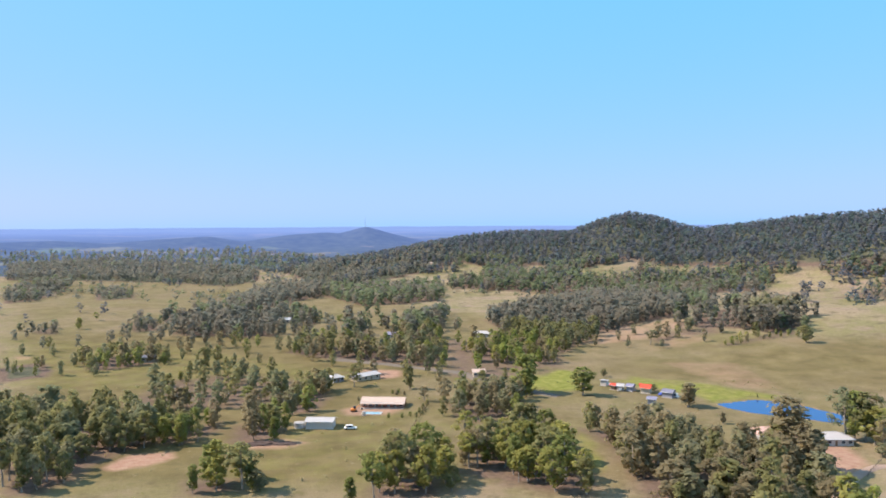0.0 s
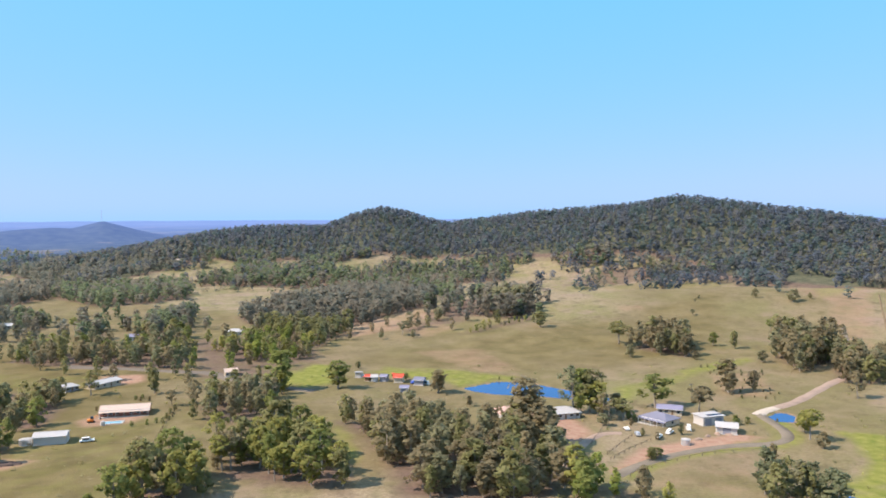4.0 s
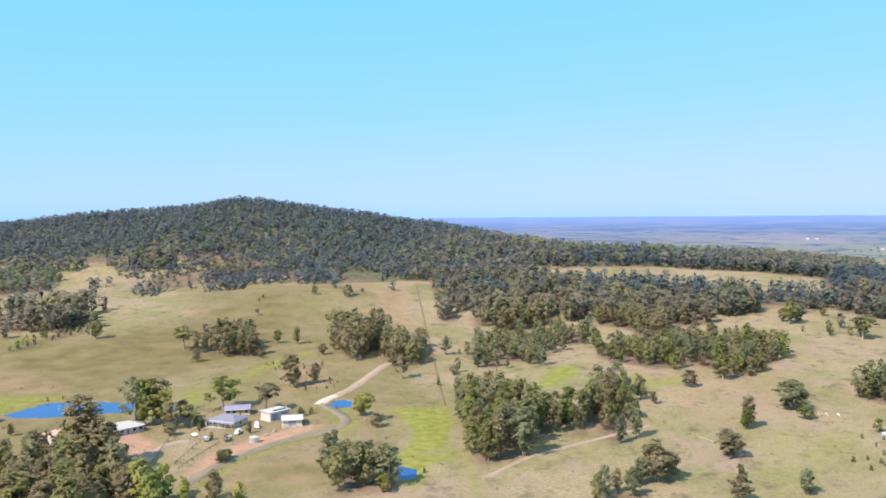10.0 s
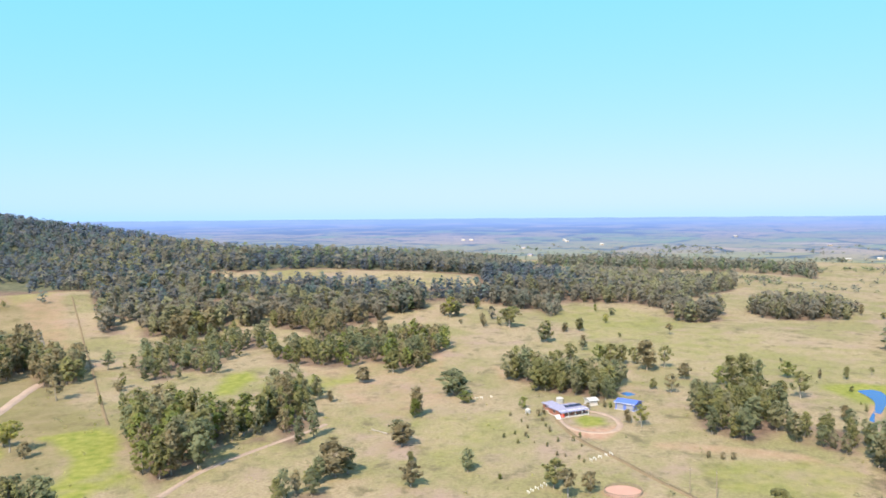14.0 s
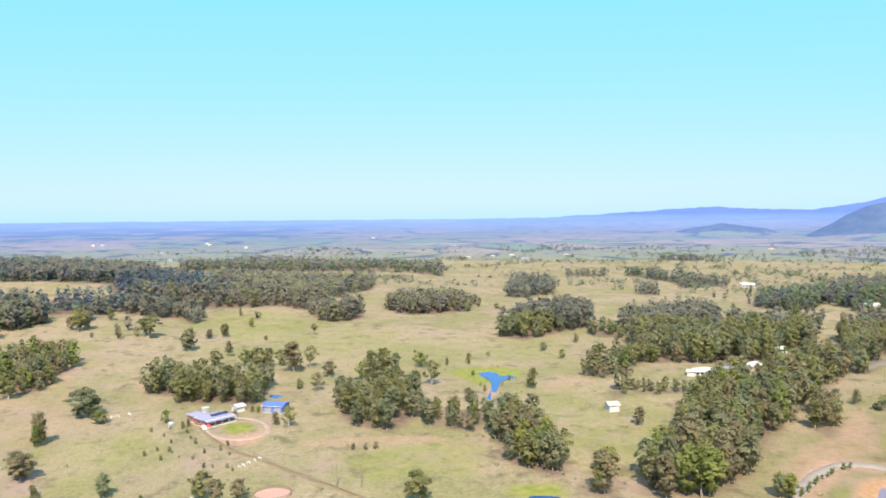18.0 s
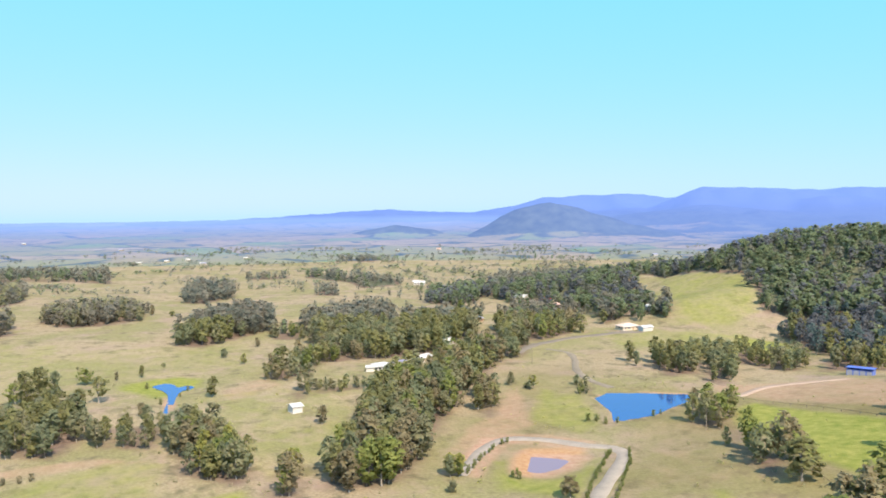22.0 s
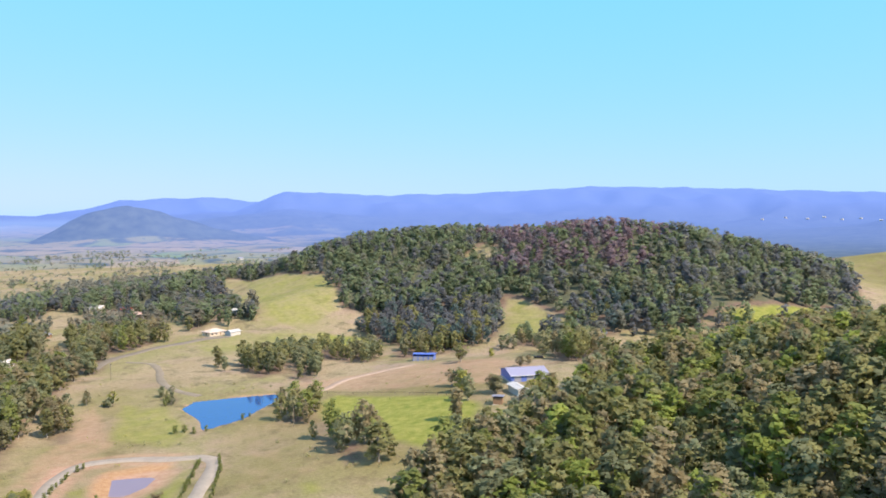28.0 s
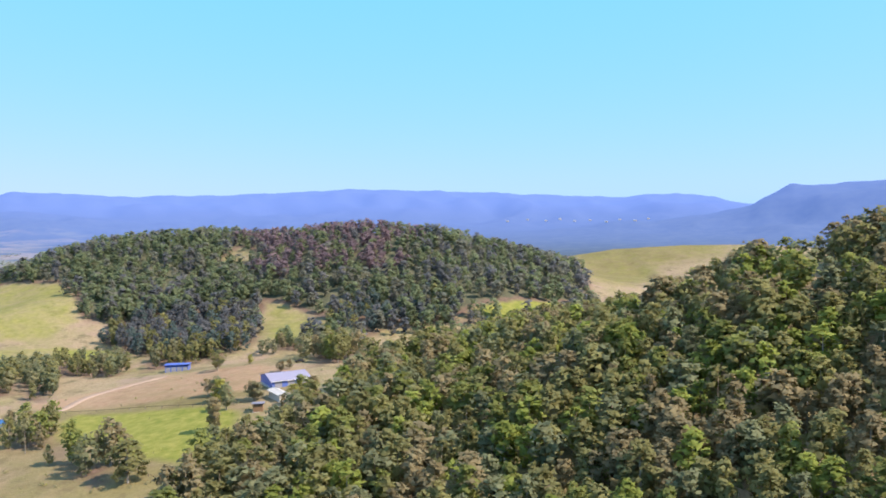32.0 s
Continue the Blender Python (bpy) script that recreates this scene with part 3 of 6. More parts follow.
grove(11, 12, [(-260, 728), (-169, 771), (-115, 710), (-140, 794), (-217, 850), (-279, 800)])
grove(18, 11, [(403, 825), (447, 809), (499, 804), (555, 732), (581, 745), (553, 863), (492, 889)])
grove(24, 12, [(-837, 1483), (-245, 1339), (-266, 1726), (-547, 2213), (-851, 2026), (-1131, 2006)])
grove(14, 12, [(-529, 936), (-623, 1162), (-577, 1207), (-527, 1101), (-483, 926)])
grove(12, 14, [(189, 617), (265, 579), (294, 623), (270, 727), (210, 668)])
grove(13, 13, [(1327, 260), (1224, -113), (1112, -180), (1287, -110), (1422, 268)])
grove(14, 13, [(739, 518), (792, 305), (976, 228), (1425, 375), (776, 543)])
grove(11, 12, [(1112, -425), (907, -431), (1014, -481), (1158, -451)])
grove(8, 17, [(-147, 257), (-135, 257), (-130, 272), (-128, 290), (-126, 303), (-118, 321), (-127, 346), (-143, 357), (-169, 362), (-187, 362), (-207, 363)], "olive")
grove(8, 11, [(-126, 321), (-112, 318), (-101, 320), (-109, 337), (-125, 335)], "fresh")
grove(8, 13, [(-111, 318), (-102, 326), (-96, 343), (-103, 359), (-114, 349)], "fresh")
grove(8, 16, [(-90, 320), (-68, 319), (-68, 336), (-75, 358), (-95, 350)])
grove(8, 13, [(-77, 371), (-61, 373), (-58, 408), (-63, 432), (-79, 422), (-86, 403)])
grove(7, 16, [(-90, 261), (-84, 256), (-67, 261), (-72, 277), (-79, 277), (-91, 272)], "fresh")
grove(7.5, 18, [(-45, 253), (-1, 243), (-1, 274), (-24, 276), (-27, 256)], "fresh")
grove(9, 10, [(-225, 488), (-212, 489), (-183, 514), (-195, 547), (-230, 557), (-240, 522)])
grove(11, 8, [(-257, 452), (-239, 468), (-245, 487), (-265, 514), (-279, 491)])
grove(10, 8, [(-337, 644), (-316, 643), (-340, 688), (-360, 689)])
grove(10, 9, [(-265, 658), (-243, 672), (-263, 724), (-292, 727)])
grove(10.3, 12, [(-227, 648), (-198, 640), (-134, 630), (-157, 738), (-202, 784), (-225, 753), (-242, 711)], "olive")
grove(11, 10, [(-412, 932), (-378, 954), (-413, 1044), (-466, 1053)])
grove(11, 12, [(-505, 901), (-519, 1084), (-565, 1169), (-584, 1052)], "olive")
grove(12, 12, [(-694, 1252), (-627, 1246), (-418, 1195), (-313, 1124), (-290, 1225), (-328, 1382), (-587, 1632), (-790, 1710), (-845, 1524)], "olive")
grove(10.3, 13, [(-221, 737), (-218, 783), (-183, 861), (-152, 981), (-160, 1063), (-227, 1100), (-246, 934)], "olive")
grove(11, 12, [(-267, 1330), (-172, 1108), (-115, 1104), (-51, 1195), (0, 1235), (0, 1370), (-108, 1378), (-240, 1548)], "olive")
grove(10.3, 13, [(-152, 981), (-89, 850), (-46, 863), (-1, 901), (-1, 1081), (-83, 1064), (-148, 1061)], "fresh")
grove(9, 14, [(-113, 545), (-81, 520), (-53, 506), (-32, 498), (-1, 484), (-1, 554), (-31, 572), (-64, 558), (-102, 579)])
grove(9, 12, [(-74, 620), (-58, 615), (-66, 686), (-81, 688)], "fresh")
grove(10, 13, [(-31, 572), (-1, 569), (-1, 756), (-35, 728)])
grove(9.5, 13, [(36, 712), (47, 616), (80, 525), (126, 617), (158, 645), (202, 670), (239, 779), (224, 911), (165, 921), (79, 780)], "olive")
grove(9, 13, [(15, 516), (33, 498), (73, 495), (79, 518), (72, 587), (48, 587), (19, 552)], "fresh")
grove(15, 10, [(147, 574), (159, 556), (173, 582), (208, 581), (221, 617), (182, 613)], "brown")
grove(9, 17, [(229, 613), (237, 577), (252, 566), (282, 626), (268, 654), (244, 644)], "brown")
grove(8, 5, [(176, 536), (193, 538), (225, 549), (255, 566), (261, 579), (226, 565)], "fresh")
grove(8, 14, [(4, 363), (13, 345), (36, 367), (38, 400), (12, 419), (1, 397)])
grove(7.5, 17, [(0, 281), (48, 245), (53, 275), (49, 298), (41, 321), (24, 320), (12, 311), (7, 286)], "fresh")
grove(8, 18, [(52, 345), (65, 314), (65, 279), (60, 238), (105, 213), (118, 234), (128, 253), (134, 272), (127, 288), (113, 296), (99, 303), (86, 313), (72, 337)], "brown")
grove(7, 16, [(111, 221), (123, 214), (132, 231), (122, 236)], "fresh")
grove(7, 12, [(123, 214), (137, 205), (140, 217), (130, 227)], "fresh")
grove(8, 19, [(278, 452), (294, 413), (320, 444), (314, 471), (298, 477)], "brown")
grove(8, 21, [(342, 396), (328, 356), (361, 370), (401, 409), (399, 433), (369, 423)], "brown")
grove(8, 17, [(328, 336), (329, 318), (354, 323), (382, 350), (391, 385), (361, 370)], "brown")
grove(7, 18, [(161, 192), (178, 182), (189, 192), (188, 207), (179, 208)], "olive")
grove(8, 18, [(262, 222), (248, 206), (226, 184), (214, 170), (235, 170), (272, 178), (282, 184), (291, 206), (293, 226), (274, 228)])
grove(8, 17, [(272, 169), (275, 162), (308, 181), (296, 182)])
grove(9, 15, [(466, 416), (467, 396), (500, 420), (491, 437)], "brown")
grove(9, 17, [(465, 381), (457, 353), (475, 339), (500, 335), (532, 341), (561, 360), (540, 382), (504, 405)], "brown")
grove(12.5, 15, [(564, 407), (573, 384), (601, 392), (606, 429)], "fresh")
grove(9, 16, [(523, 332), (538, 318), (591, 349), (576, 363)], "brown")
grove(10.3, 13, [(373, 310), (352, 272), (379, 280), (382, 265), (381, 255), (436, 282), (460, 272), (504, 298), (483, 324), (453, 335), (414, 338)], "grey")
grove(11, 12, [(594, 559), (517, 464), (509, 409), (544, 392), (616, 399), (627, 371), (791, 469), (905, 642), (834, 709), (692, 670)], "brown")
grove(11, 13, [(518, 839), (523, 783), (578, 802), (560, 868)], "brown")
grove(9, 14, [(420, 245), (416, 226), (411, 199), (439, 189), (432, 160), (451, 157), (479, 154), (524, 165), (525, 195), (515, 218), (467, 241), (456, 266)])
grove(10, 14, [(525, 307), (525, 285), (501, 246), (551, 250), (573, 232), (632, 256), (630, 293), (626, 339), (600, 350)], "brown")
grove(9, 17, [(597, 242), (591, 216), (597, 202), (642, 220), (648, 255)], "olive")
grove(7, 10, [(216, 123), (223, 109), (233, 116), (227, 127)])
grove(8, 15, [(274, 160), (267, 147), (304, 155), (350, 181), (369, 201), (355, 207)])
grove(7, 15.5, [(418, 97), (411, 85), (390, 72), (391, 55), (374, 42), (400, 36), (424, 39), (423, 59), (446, 86), (442, 100)], "olive")
grove(9, 14, [(606, 243), (612, 221), (614, 210), (662, 236), (680, 260), (663, 265)])
grove(9, 10, [(607, 196), (615, 183), (657, 197), (654, 208)])
grove(8, 14, [(430, 173), (420, 158), (447, 154), (477, 166), (481, 152), (515, 165), (511, 182), (479, 193)])
grove(7.5, 15, [(343, 1), (331, -9), (319, -22), (344, -36), (375, -38), (387, -23), (378, -1)], "olive")
grove(7.5, 14, [(327, -36), (326, -44), (365, -49), (358, -42)], "olive")
grove(9, 13, [(658, 194), (653, 176), (700, 187), (702, 204)], "olive")
grove(9, 13, [(691, 185), (676, 146), (680, 133), (639, 107), (684, 115), (718, 144), (736, 193)], "olive")
grove(10, 13, [(727, 122), (743, 103), (762, 53), (739, 30), (836, 33), (832, 99), (778, 160), (778, 204)], "brown")
grove(9, 14, [(700, 25), (655, 3), (680, -22), (753, -23), (751, 22)], "brown")
grove(9, 14, [(699, -61), (697, -94), (821, -111), (805, -66), (753, -42)], "brown")
grove(10, 13, [(793, 317), (818, 222), (862, 193), (1300, 291), (1423, 385), (902, 327)], "olive")
grove(11, 12, [(1339, 261), (1314, 155), (1374, 95), (1323, -1), (1312, -108), (1155, -156), (1346, -182), (1513, 104), (1467, 279)], "olive")
grove(9, 13, [(697, -94), (729, -125), (795, -141), (821, -111)], "brown")
grove(9, 13, [(860, -186), (833, -205), (895, -254), (984, -277), (1059, -244)], "olive")
grove(8, 15, [(568, -117), (550, -132), (584, -172), (626, -210), (684, -230), (716, -211), (669, -154)], "olive")
grove(9, 10, [(852, -331), (833, -354), (886, -379), (910, -359)], "olive")
grove(11, 10, [(1099, -418), (1041, -445), (899, -415), (910, -473), (985, -511), (1029, -475), (1155, -449)], "olive")
grove(10, 8, [(1113, -334), (1102, -394), (1150, -412), (1164, -350)], "olive")
grove(10, 9, [(1370, -586), (1320, -643), (1386, -675), (1438, -615)], "olive")
grove(9, 9, [(563, -187), (551, -205), (592, -222), (603, -203)])
grove(8.5, 15, [(571, -213), (492, -194), (458, -201), (424, -220), (444, -257), (479, -299), (489, -323), (538, -349), (557, -328), (562, -289), (611, -314), (647, -299), (632, -242)], "olive")
grove(8, 14, [(426, -136), (410, -143), (426, -163), (438, -202), (462, -214), (477, -188), (455, -149)])
grove(7, 14, [(361, -127), (367, -140), (395, -149), (386, -137)], "olive")
grove(5, 6.5, [(371, -143), (370, -171), (382, -177), (386, -150)], "olive")
grove(7.5, 17, [(236, -93), (233, -110), (232, -121), (250, -139), (303, -184), (336, -214), (378, -261), (407, -284), (427, -277), (385, -227), (365, -190), (340, -161), (289, -127), (254, -107)])
grove(7.5, 14, [(238, -73), (236, -88), (252, -94), (257, -84)], "fresh")
grove(8, 11, [(323, -43), (315, -54), (333, -66), (354, -68), (357, -48)], "olive")
grove(7.5, 15, [(282, -57), (269, -64), (258, -70), (257, -77), (279, -84), (317, -86), (333, -73), (313, -65)], "olive")
grove(6, 13, [(289, -190), (285, -196), (325, -226), (327, -217)])
grove(8, 13, [(487, -333), (397, -279), (389, -286), (437, -329), (472, -358), (501, -381), (512, -357)], "olive")
grove(9, 11, [(696, -390), (648, -386), (643, -402), (649, -425), (686, -461), (760, -502), (783, -447)], "hill")
grove(17, 9, [(677, -455), (605, -459), (926, -702), (956, -642)], "olive")
grove(8.5, 12, [(480, -331), (433, -332), (443, -374), (497, -424), (547, -424), (536, -374)])
grove(8, 13, [(406, -283), (387, -290), (428, -322), (443, -312)], "olive")
grove(15, 9, [(676, -462), (636, -463), (594, -481), (549, -494), (905, -815), (969, -745), (970, -663)], "olive")
grove(24, 6, [(1163, -822), (1095, -870), (1369, -1093), (1673, -1288), (1331, -951)], "fresh")
grove(5, 5, [(295, -251), (289, -255), (307, -270), (312, -266)], "olive")
grove(7.5, 14, [(280, -60), (267, -75), (290, -82), (314, -80), (318, -69)], "fresh")
grove(7, 12, [(261, -84), (251, -94), (266, -96), (268, -90)], "fresh")
grove(9, 13, [(453, -407), (449, -425), (519, -492), (549, -494)], "olive")
grove(8, 11, [(439, -452), (424, -459), (409, -476), (397, -481), (411, -493), (462, -485)], "olive")
grove(8, 15, [(332, -334), (296, -313), (293, -334), (335, -385), (348, -358)], "olive")
grove(8, 13, [(280, -322), (264, -320), (287, -359), (317, -388), (326, -379)], "olive")
grove(8, 11, [(310, -379), (273, -378), (262, -386), (299, -422), (340, -425)], "olive")
grove(8, 13, [(260, -387), (251, -402), (237, -414), (226, -421), (223, -443), (238, -464), (278, -427)], "olive")
grove(9, 8, [(366, -439), (363, -457), (370, -492), (383, -473)], "olive")
grove(8, 10, [(202, -435), (183, -448), (194, -476), (210, -452)])
grove(8, 14, [(145, -356), (126, -377), (159, -475), (180, -475), (180, -446)])
grove(7.5, 13, [(226, -250), (209, -253), (226, -277), (244, -275)])
grove(7.5, 11, [(191, -232), (179, -226), (200, -257), (212, -259)], "fresh")
grove(7.5, 16, [(180, -225), (158, -210), (154, -217), (169, -236), (185, -235)])
grove(8.2, 12, [(340, -468), (268, -420), (229, -418), (221, -458), (228, -480), (269, -561), (329, -605), (383, -539)], "hill")
grove(8.5, 12, [(180, -480), (151, -494), (171, -561), (207, -561), (200, -531)], "hill")
grove(9, 11, [(154, -505), (109, -527), (86, -521), (104, -531), (113, -557), (141, -566), (182, -598)], "hill")
grove(10.2, 12, [(8, 1044), (148, 954), (194, 896), (255, 920), (242, 735), (318, 919), (380, 916), (420, 996), (471, 927), (511, 888), (530, 920), (11, 1310)], "fresh")
grove(21, 11, [(-266, 572), (-166, 553), (-1, 449), (-1, 773), (-166, 801), (-213, 712), (-278, 634)], "mix")
grove(17, 12, [(-1, 462), (46, 449), (76, 482), (89, 584), (-1, 600)], "fresh")
grove(24, 10, [(-260, 457), (-169, 481), (-120, 426), (-66, 452), (-71, 487), (-195, 555), (-358, 632)], "olive")
grove(15, 13, [(-166, 390), (-80, 384), (-81, 455), (-124, 479), (-166, 458)], "olive")
grove(26, 9, [(103, 533), (145, 544), (195, 544), (251, 545), (269, 596), (227, 634), (160, 625)], "brown")
grove(30, 9, [(297, 266), (316, 263), (379, 245), (448, 289), (404, 336)], "grey")
grove(26, 11, [(334, 191), (444, 140), (537, 136), (665, 155), (627, 198), (472, 154)], "brown")
grove(34, 9, [(625, -219), (602, -334), (550, -383), (501, -381), (926, -702), (887, -460), (864, -379)], "olive")
grove(28, 10, [(502, -314), (453, -407), (580, -523), (653, -446)], "olive")
grove(10.5, 13, [(850, 126), (823, 72), (783, 42), (761, 22), (854, -5), (929, -40), (1089, -47), (1112, 59), (1109, 164)], "brown")
CLEARINGS = []


def clearing(corners):
    """Open ground within woods."""
    CLEARINGS.append(corners)


clearing([(454, -179), (449, -203), (432, -247), (378, -220), (374, -182), (390, -153)])
clearing([(55, -1023), (-16, -1825), (-166, -1032), (-79, -295), (-68, -253), (19, -654)])
clearing([(665, -628), (534, -596), (463, -584), (426, -555), (385, -508), (335, -458), (336, -424), (384, -418), (425, -443), (434, -467), (538, -537)])
clearing([(696, 472), (760, 411), (807, 289), (816, 222), (758, 206), (715, 245), (708, 304), (696, 376), (658, 432)])
clearing([(600, 243), (638, 200), (678, 184), (538, 150), (490, 154), (547, 184), (563, 223)])
clearing([(580, 403), (613, 378), (581, 350), (548, 372)])
clearing([(457, 377), (481, 366), (430, 335), (418, 340)])
clearing([(405, 267), (425, 254), (373, 227), (342, 225), (325, 228)])
clearing([(599, 595), (608, 545), (421, 374), (354, 323), (470, 448)])
clearing([(743, 413), (786, 363), (782, 289), (736, 295), (712, 368)])
clearing([(576, 386), (625, 363), (593, 335), (556, 364)])
clearing([(358, -667), (355, -711), (314, -663), (316, -643), (343, -651)])
clearing([(177, 1088), (223, 1121), (272, 1127), (265, 1079), (208, 1048)])
clearing([(385, 953), (441, 990), (464, 966), (440, 885)])
clearing([(180, 1103), (234, 1117), (273, 1117), (264, 1081), (195, 1032)])
clearing([(-85, 1125), (-46, 1184), (67, 1221), (62, 1135), (-19, 1083)])
clearing([(64, 931), (121, 955), (166, 938), (166, 903), (74, 887)])
clearing([(115, 1172), (153, 1206), (163, 1155), (126, 1122)])
clearing([(961, -2946), (829, -3023), (731, -2814), (215, -690)])
clearing([(267, -565), (242, -558), (196, -516), (183, -481), (223, -474)])
clearing([(108, -537), (97, -557), (30, -620), (32, -586), (78, -543)])
clearing([(21, 1265), (64, 1229), (60, 1160), (18, 1146)])
clearing([(122, 1213), (161, 1205), (152, 1144), (118, 1153)])
clearing([(179, 1073), (271, 1120), (265, 1094), (187, 1045)])
clearing([(16, 855), (65, 956), (165, 927), (160, 899), (80, 902), (25, 815)])
clearing([(393, 947), (421, 985), (458, 962), (435, 926), (382, 895)])
clearing([(549, 414), (571, 383), (598, 367), (623, 382), (584, 399), (574, 425)])
clearing([(662, 455), (676, 438), (722, 466), (701, 479)])
MAUVE = [(331, -662), (1135, -2587), (1064, -2852), (807, -2868), (173, -684), (191, -613), (243, -587), (290, -601)]
HILLSIDE = [(124, -185), (126, -208), (131, -224), (125, -240), (121, -261), (110, -274), (105, -298), (118, -346), (70, -440), (-40, -440), (-185, -390), (-50, -100), (50, -110)]


def wave(x, y, s, k=0.0):
    """Smooth rolling noise of about -1 to 1, with features s metres long."""
    a, b = x / s * 6.283, y / s * 6.283
    return (np.sin(a + 1.3 * np.sin(b * 0.7 + k) + k) + np.sin(b * 1.13 + 1.1 * np.sin(a * 0.83 - k) + 2.1 * k)
            + np.sin((a + b) * 0.61 + 1.7 * np.sin((a - b) * 0.47 + k))) / 3


def ridge_part(x, y, name):
    """How much of a ridge's crest height stands at x, y, and that crest height."""
    width, nodes = RIDGES[name]
    best, crest = np.full_like(x, 1e9), np.zeros_like(x)
    for (ax, ay, az), (bx, by, bz) in zip(nodes, nodes[1:]):
        dx, dy = bx - ax, by - ay
        u = np.clip(((x - ax) * dx + (y - ay) * dy) / (dx * dx + dy * dy), 0, 1)
        d = np.hypot(x - ax - u * dx, y - ay - u * dy)
        crest, best = np.where(d < best, az + u * (bz - az), crest), np.minimum(d, best)
    return np.exp(-(best / width) ** 2 * (1 + 0.3 * wave(x, y, width * 1.3, 0.4))), crest


def inside(x, y, poly):
    """Signed distance to a polygon, minus inside."""
    d, odd = np.full_like(x, 1e9), np.zeros(x.shape, bool)
    for (ax, ay), (bx, by) in zip(poly, poly[1:] + poly[:1]):
        dx, dy = bx - ax, by - ay
        u = np.clip(((x - ax) * dx + (y - ay) * dy) / (dx * dx + dy * dy + 1e-9), 0, 1)
        d = np.minimum(d, np.hypot(x - ax - u * dx, y - ay - u * dy))
        if dy:
            odd ^= ((ay > y) != (by > y)) & (x < dx * (y - ay) / dy + ax)
    return np.where(odd, -d, d)


def land(x, y):
    """The bare lie of the land, before dams are dug."""
    x, y = np.asarray(x, float), np.asarray(y, float)
    r = np.hypot(x, y)
    base = 73 * np.clip((r - 1000) / 3900, 0, 1.05) ** 1.3 + 1.6 * wave(x, y, 330, 1.0) * np.clip(r / 400, 0.3, 1)
    high = np.zeros_like(base)
    for name in RIDGES:
        f, c = ridge_part(x, y, name)
        if name in ("range", "farrange", "foothill", "mesa", "cone"):
            spur = 1 - 1.6 * np.abs(wave(x, y, 620, 0.8)) + 0.5 * wave(x, y, 210, 1.9)
            f = f * (1 + (0.2 if name == "cone" else 0.75) * (1 - f) * spur)
            c = c + 5 * wave(x, y, 260, 0.3) + 3 * wave(x, y, 95, 1.1)
        high = np.maximum(high, f * np.maximum(c - base, 0))
    return base + high + 0.35 * wave(x, y, 47, 2.0)


def ground(x, y):
    """Height of the finished ground, with the dams sunk into it."""
    z = land(x, y)
    for level, poly in DAMS.values():
        d = inside(np.asarray(x, float), np.asarray(y, float), poly)
        s = np.clip(1 - d / 14, 0, 1)
        s = s * s * (3 - 2 * s)
        z = z + (level + np.clip(d * 0.22, -1.2, 0.5) - z) * s
    return z


# ---- ground, dams, roads ----
def mesh_object(name, verts, faces, mats, parent=None, mat_index=None, smooth=False, normals=None):
    """One mesh object from numpy arrays of vertices and equal-sided faces."""
    me = bpy.data.meshes.new(name)
    verts, faces = np.asarray(verts, np.float32), np.asarray(faces, np.int32)
    n, k = faces.shape
    me.vertices.add(len(verts))
    me.vertices.foreach_set("co", verts.ravel())
    me.loops.add(n * k)
    me.loops.foreach_set("vertex_index", faces.ravel())
    me.polygons.add(n)
    me.polygons.foreach_set("loop_start", np.arange(0, n * k, k, dtype=np.int32))
    me.polygons.foreach_set("loop_total", np.full(n, k, np.int32))
    for m in mats:
        me.materials.append(m)
    if mat_index is not None:
        me.polygons.foreach_set("material_index", np.asarray(mat_index, np.int32))
    me.polygons.foreach_set("use_smooth", np.full(n, smooth, bool))
    me.update(calc_edges=True)
    if normals is not None:
        me.polygons.foreach_set("use_smooth", np.ones(n, bool))
        me.normals_split_custom_set_from_vertices(np.asarray(normals, np.float32))
    ob = new(name, me)
    ob.parent = parent
    return ob


def spread(x, y, poly, soft):
    return np.clip(0.5 - inside(x, y, poly) / (2 * soft), 0, 1)


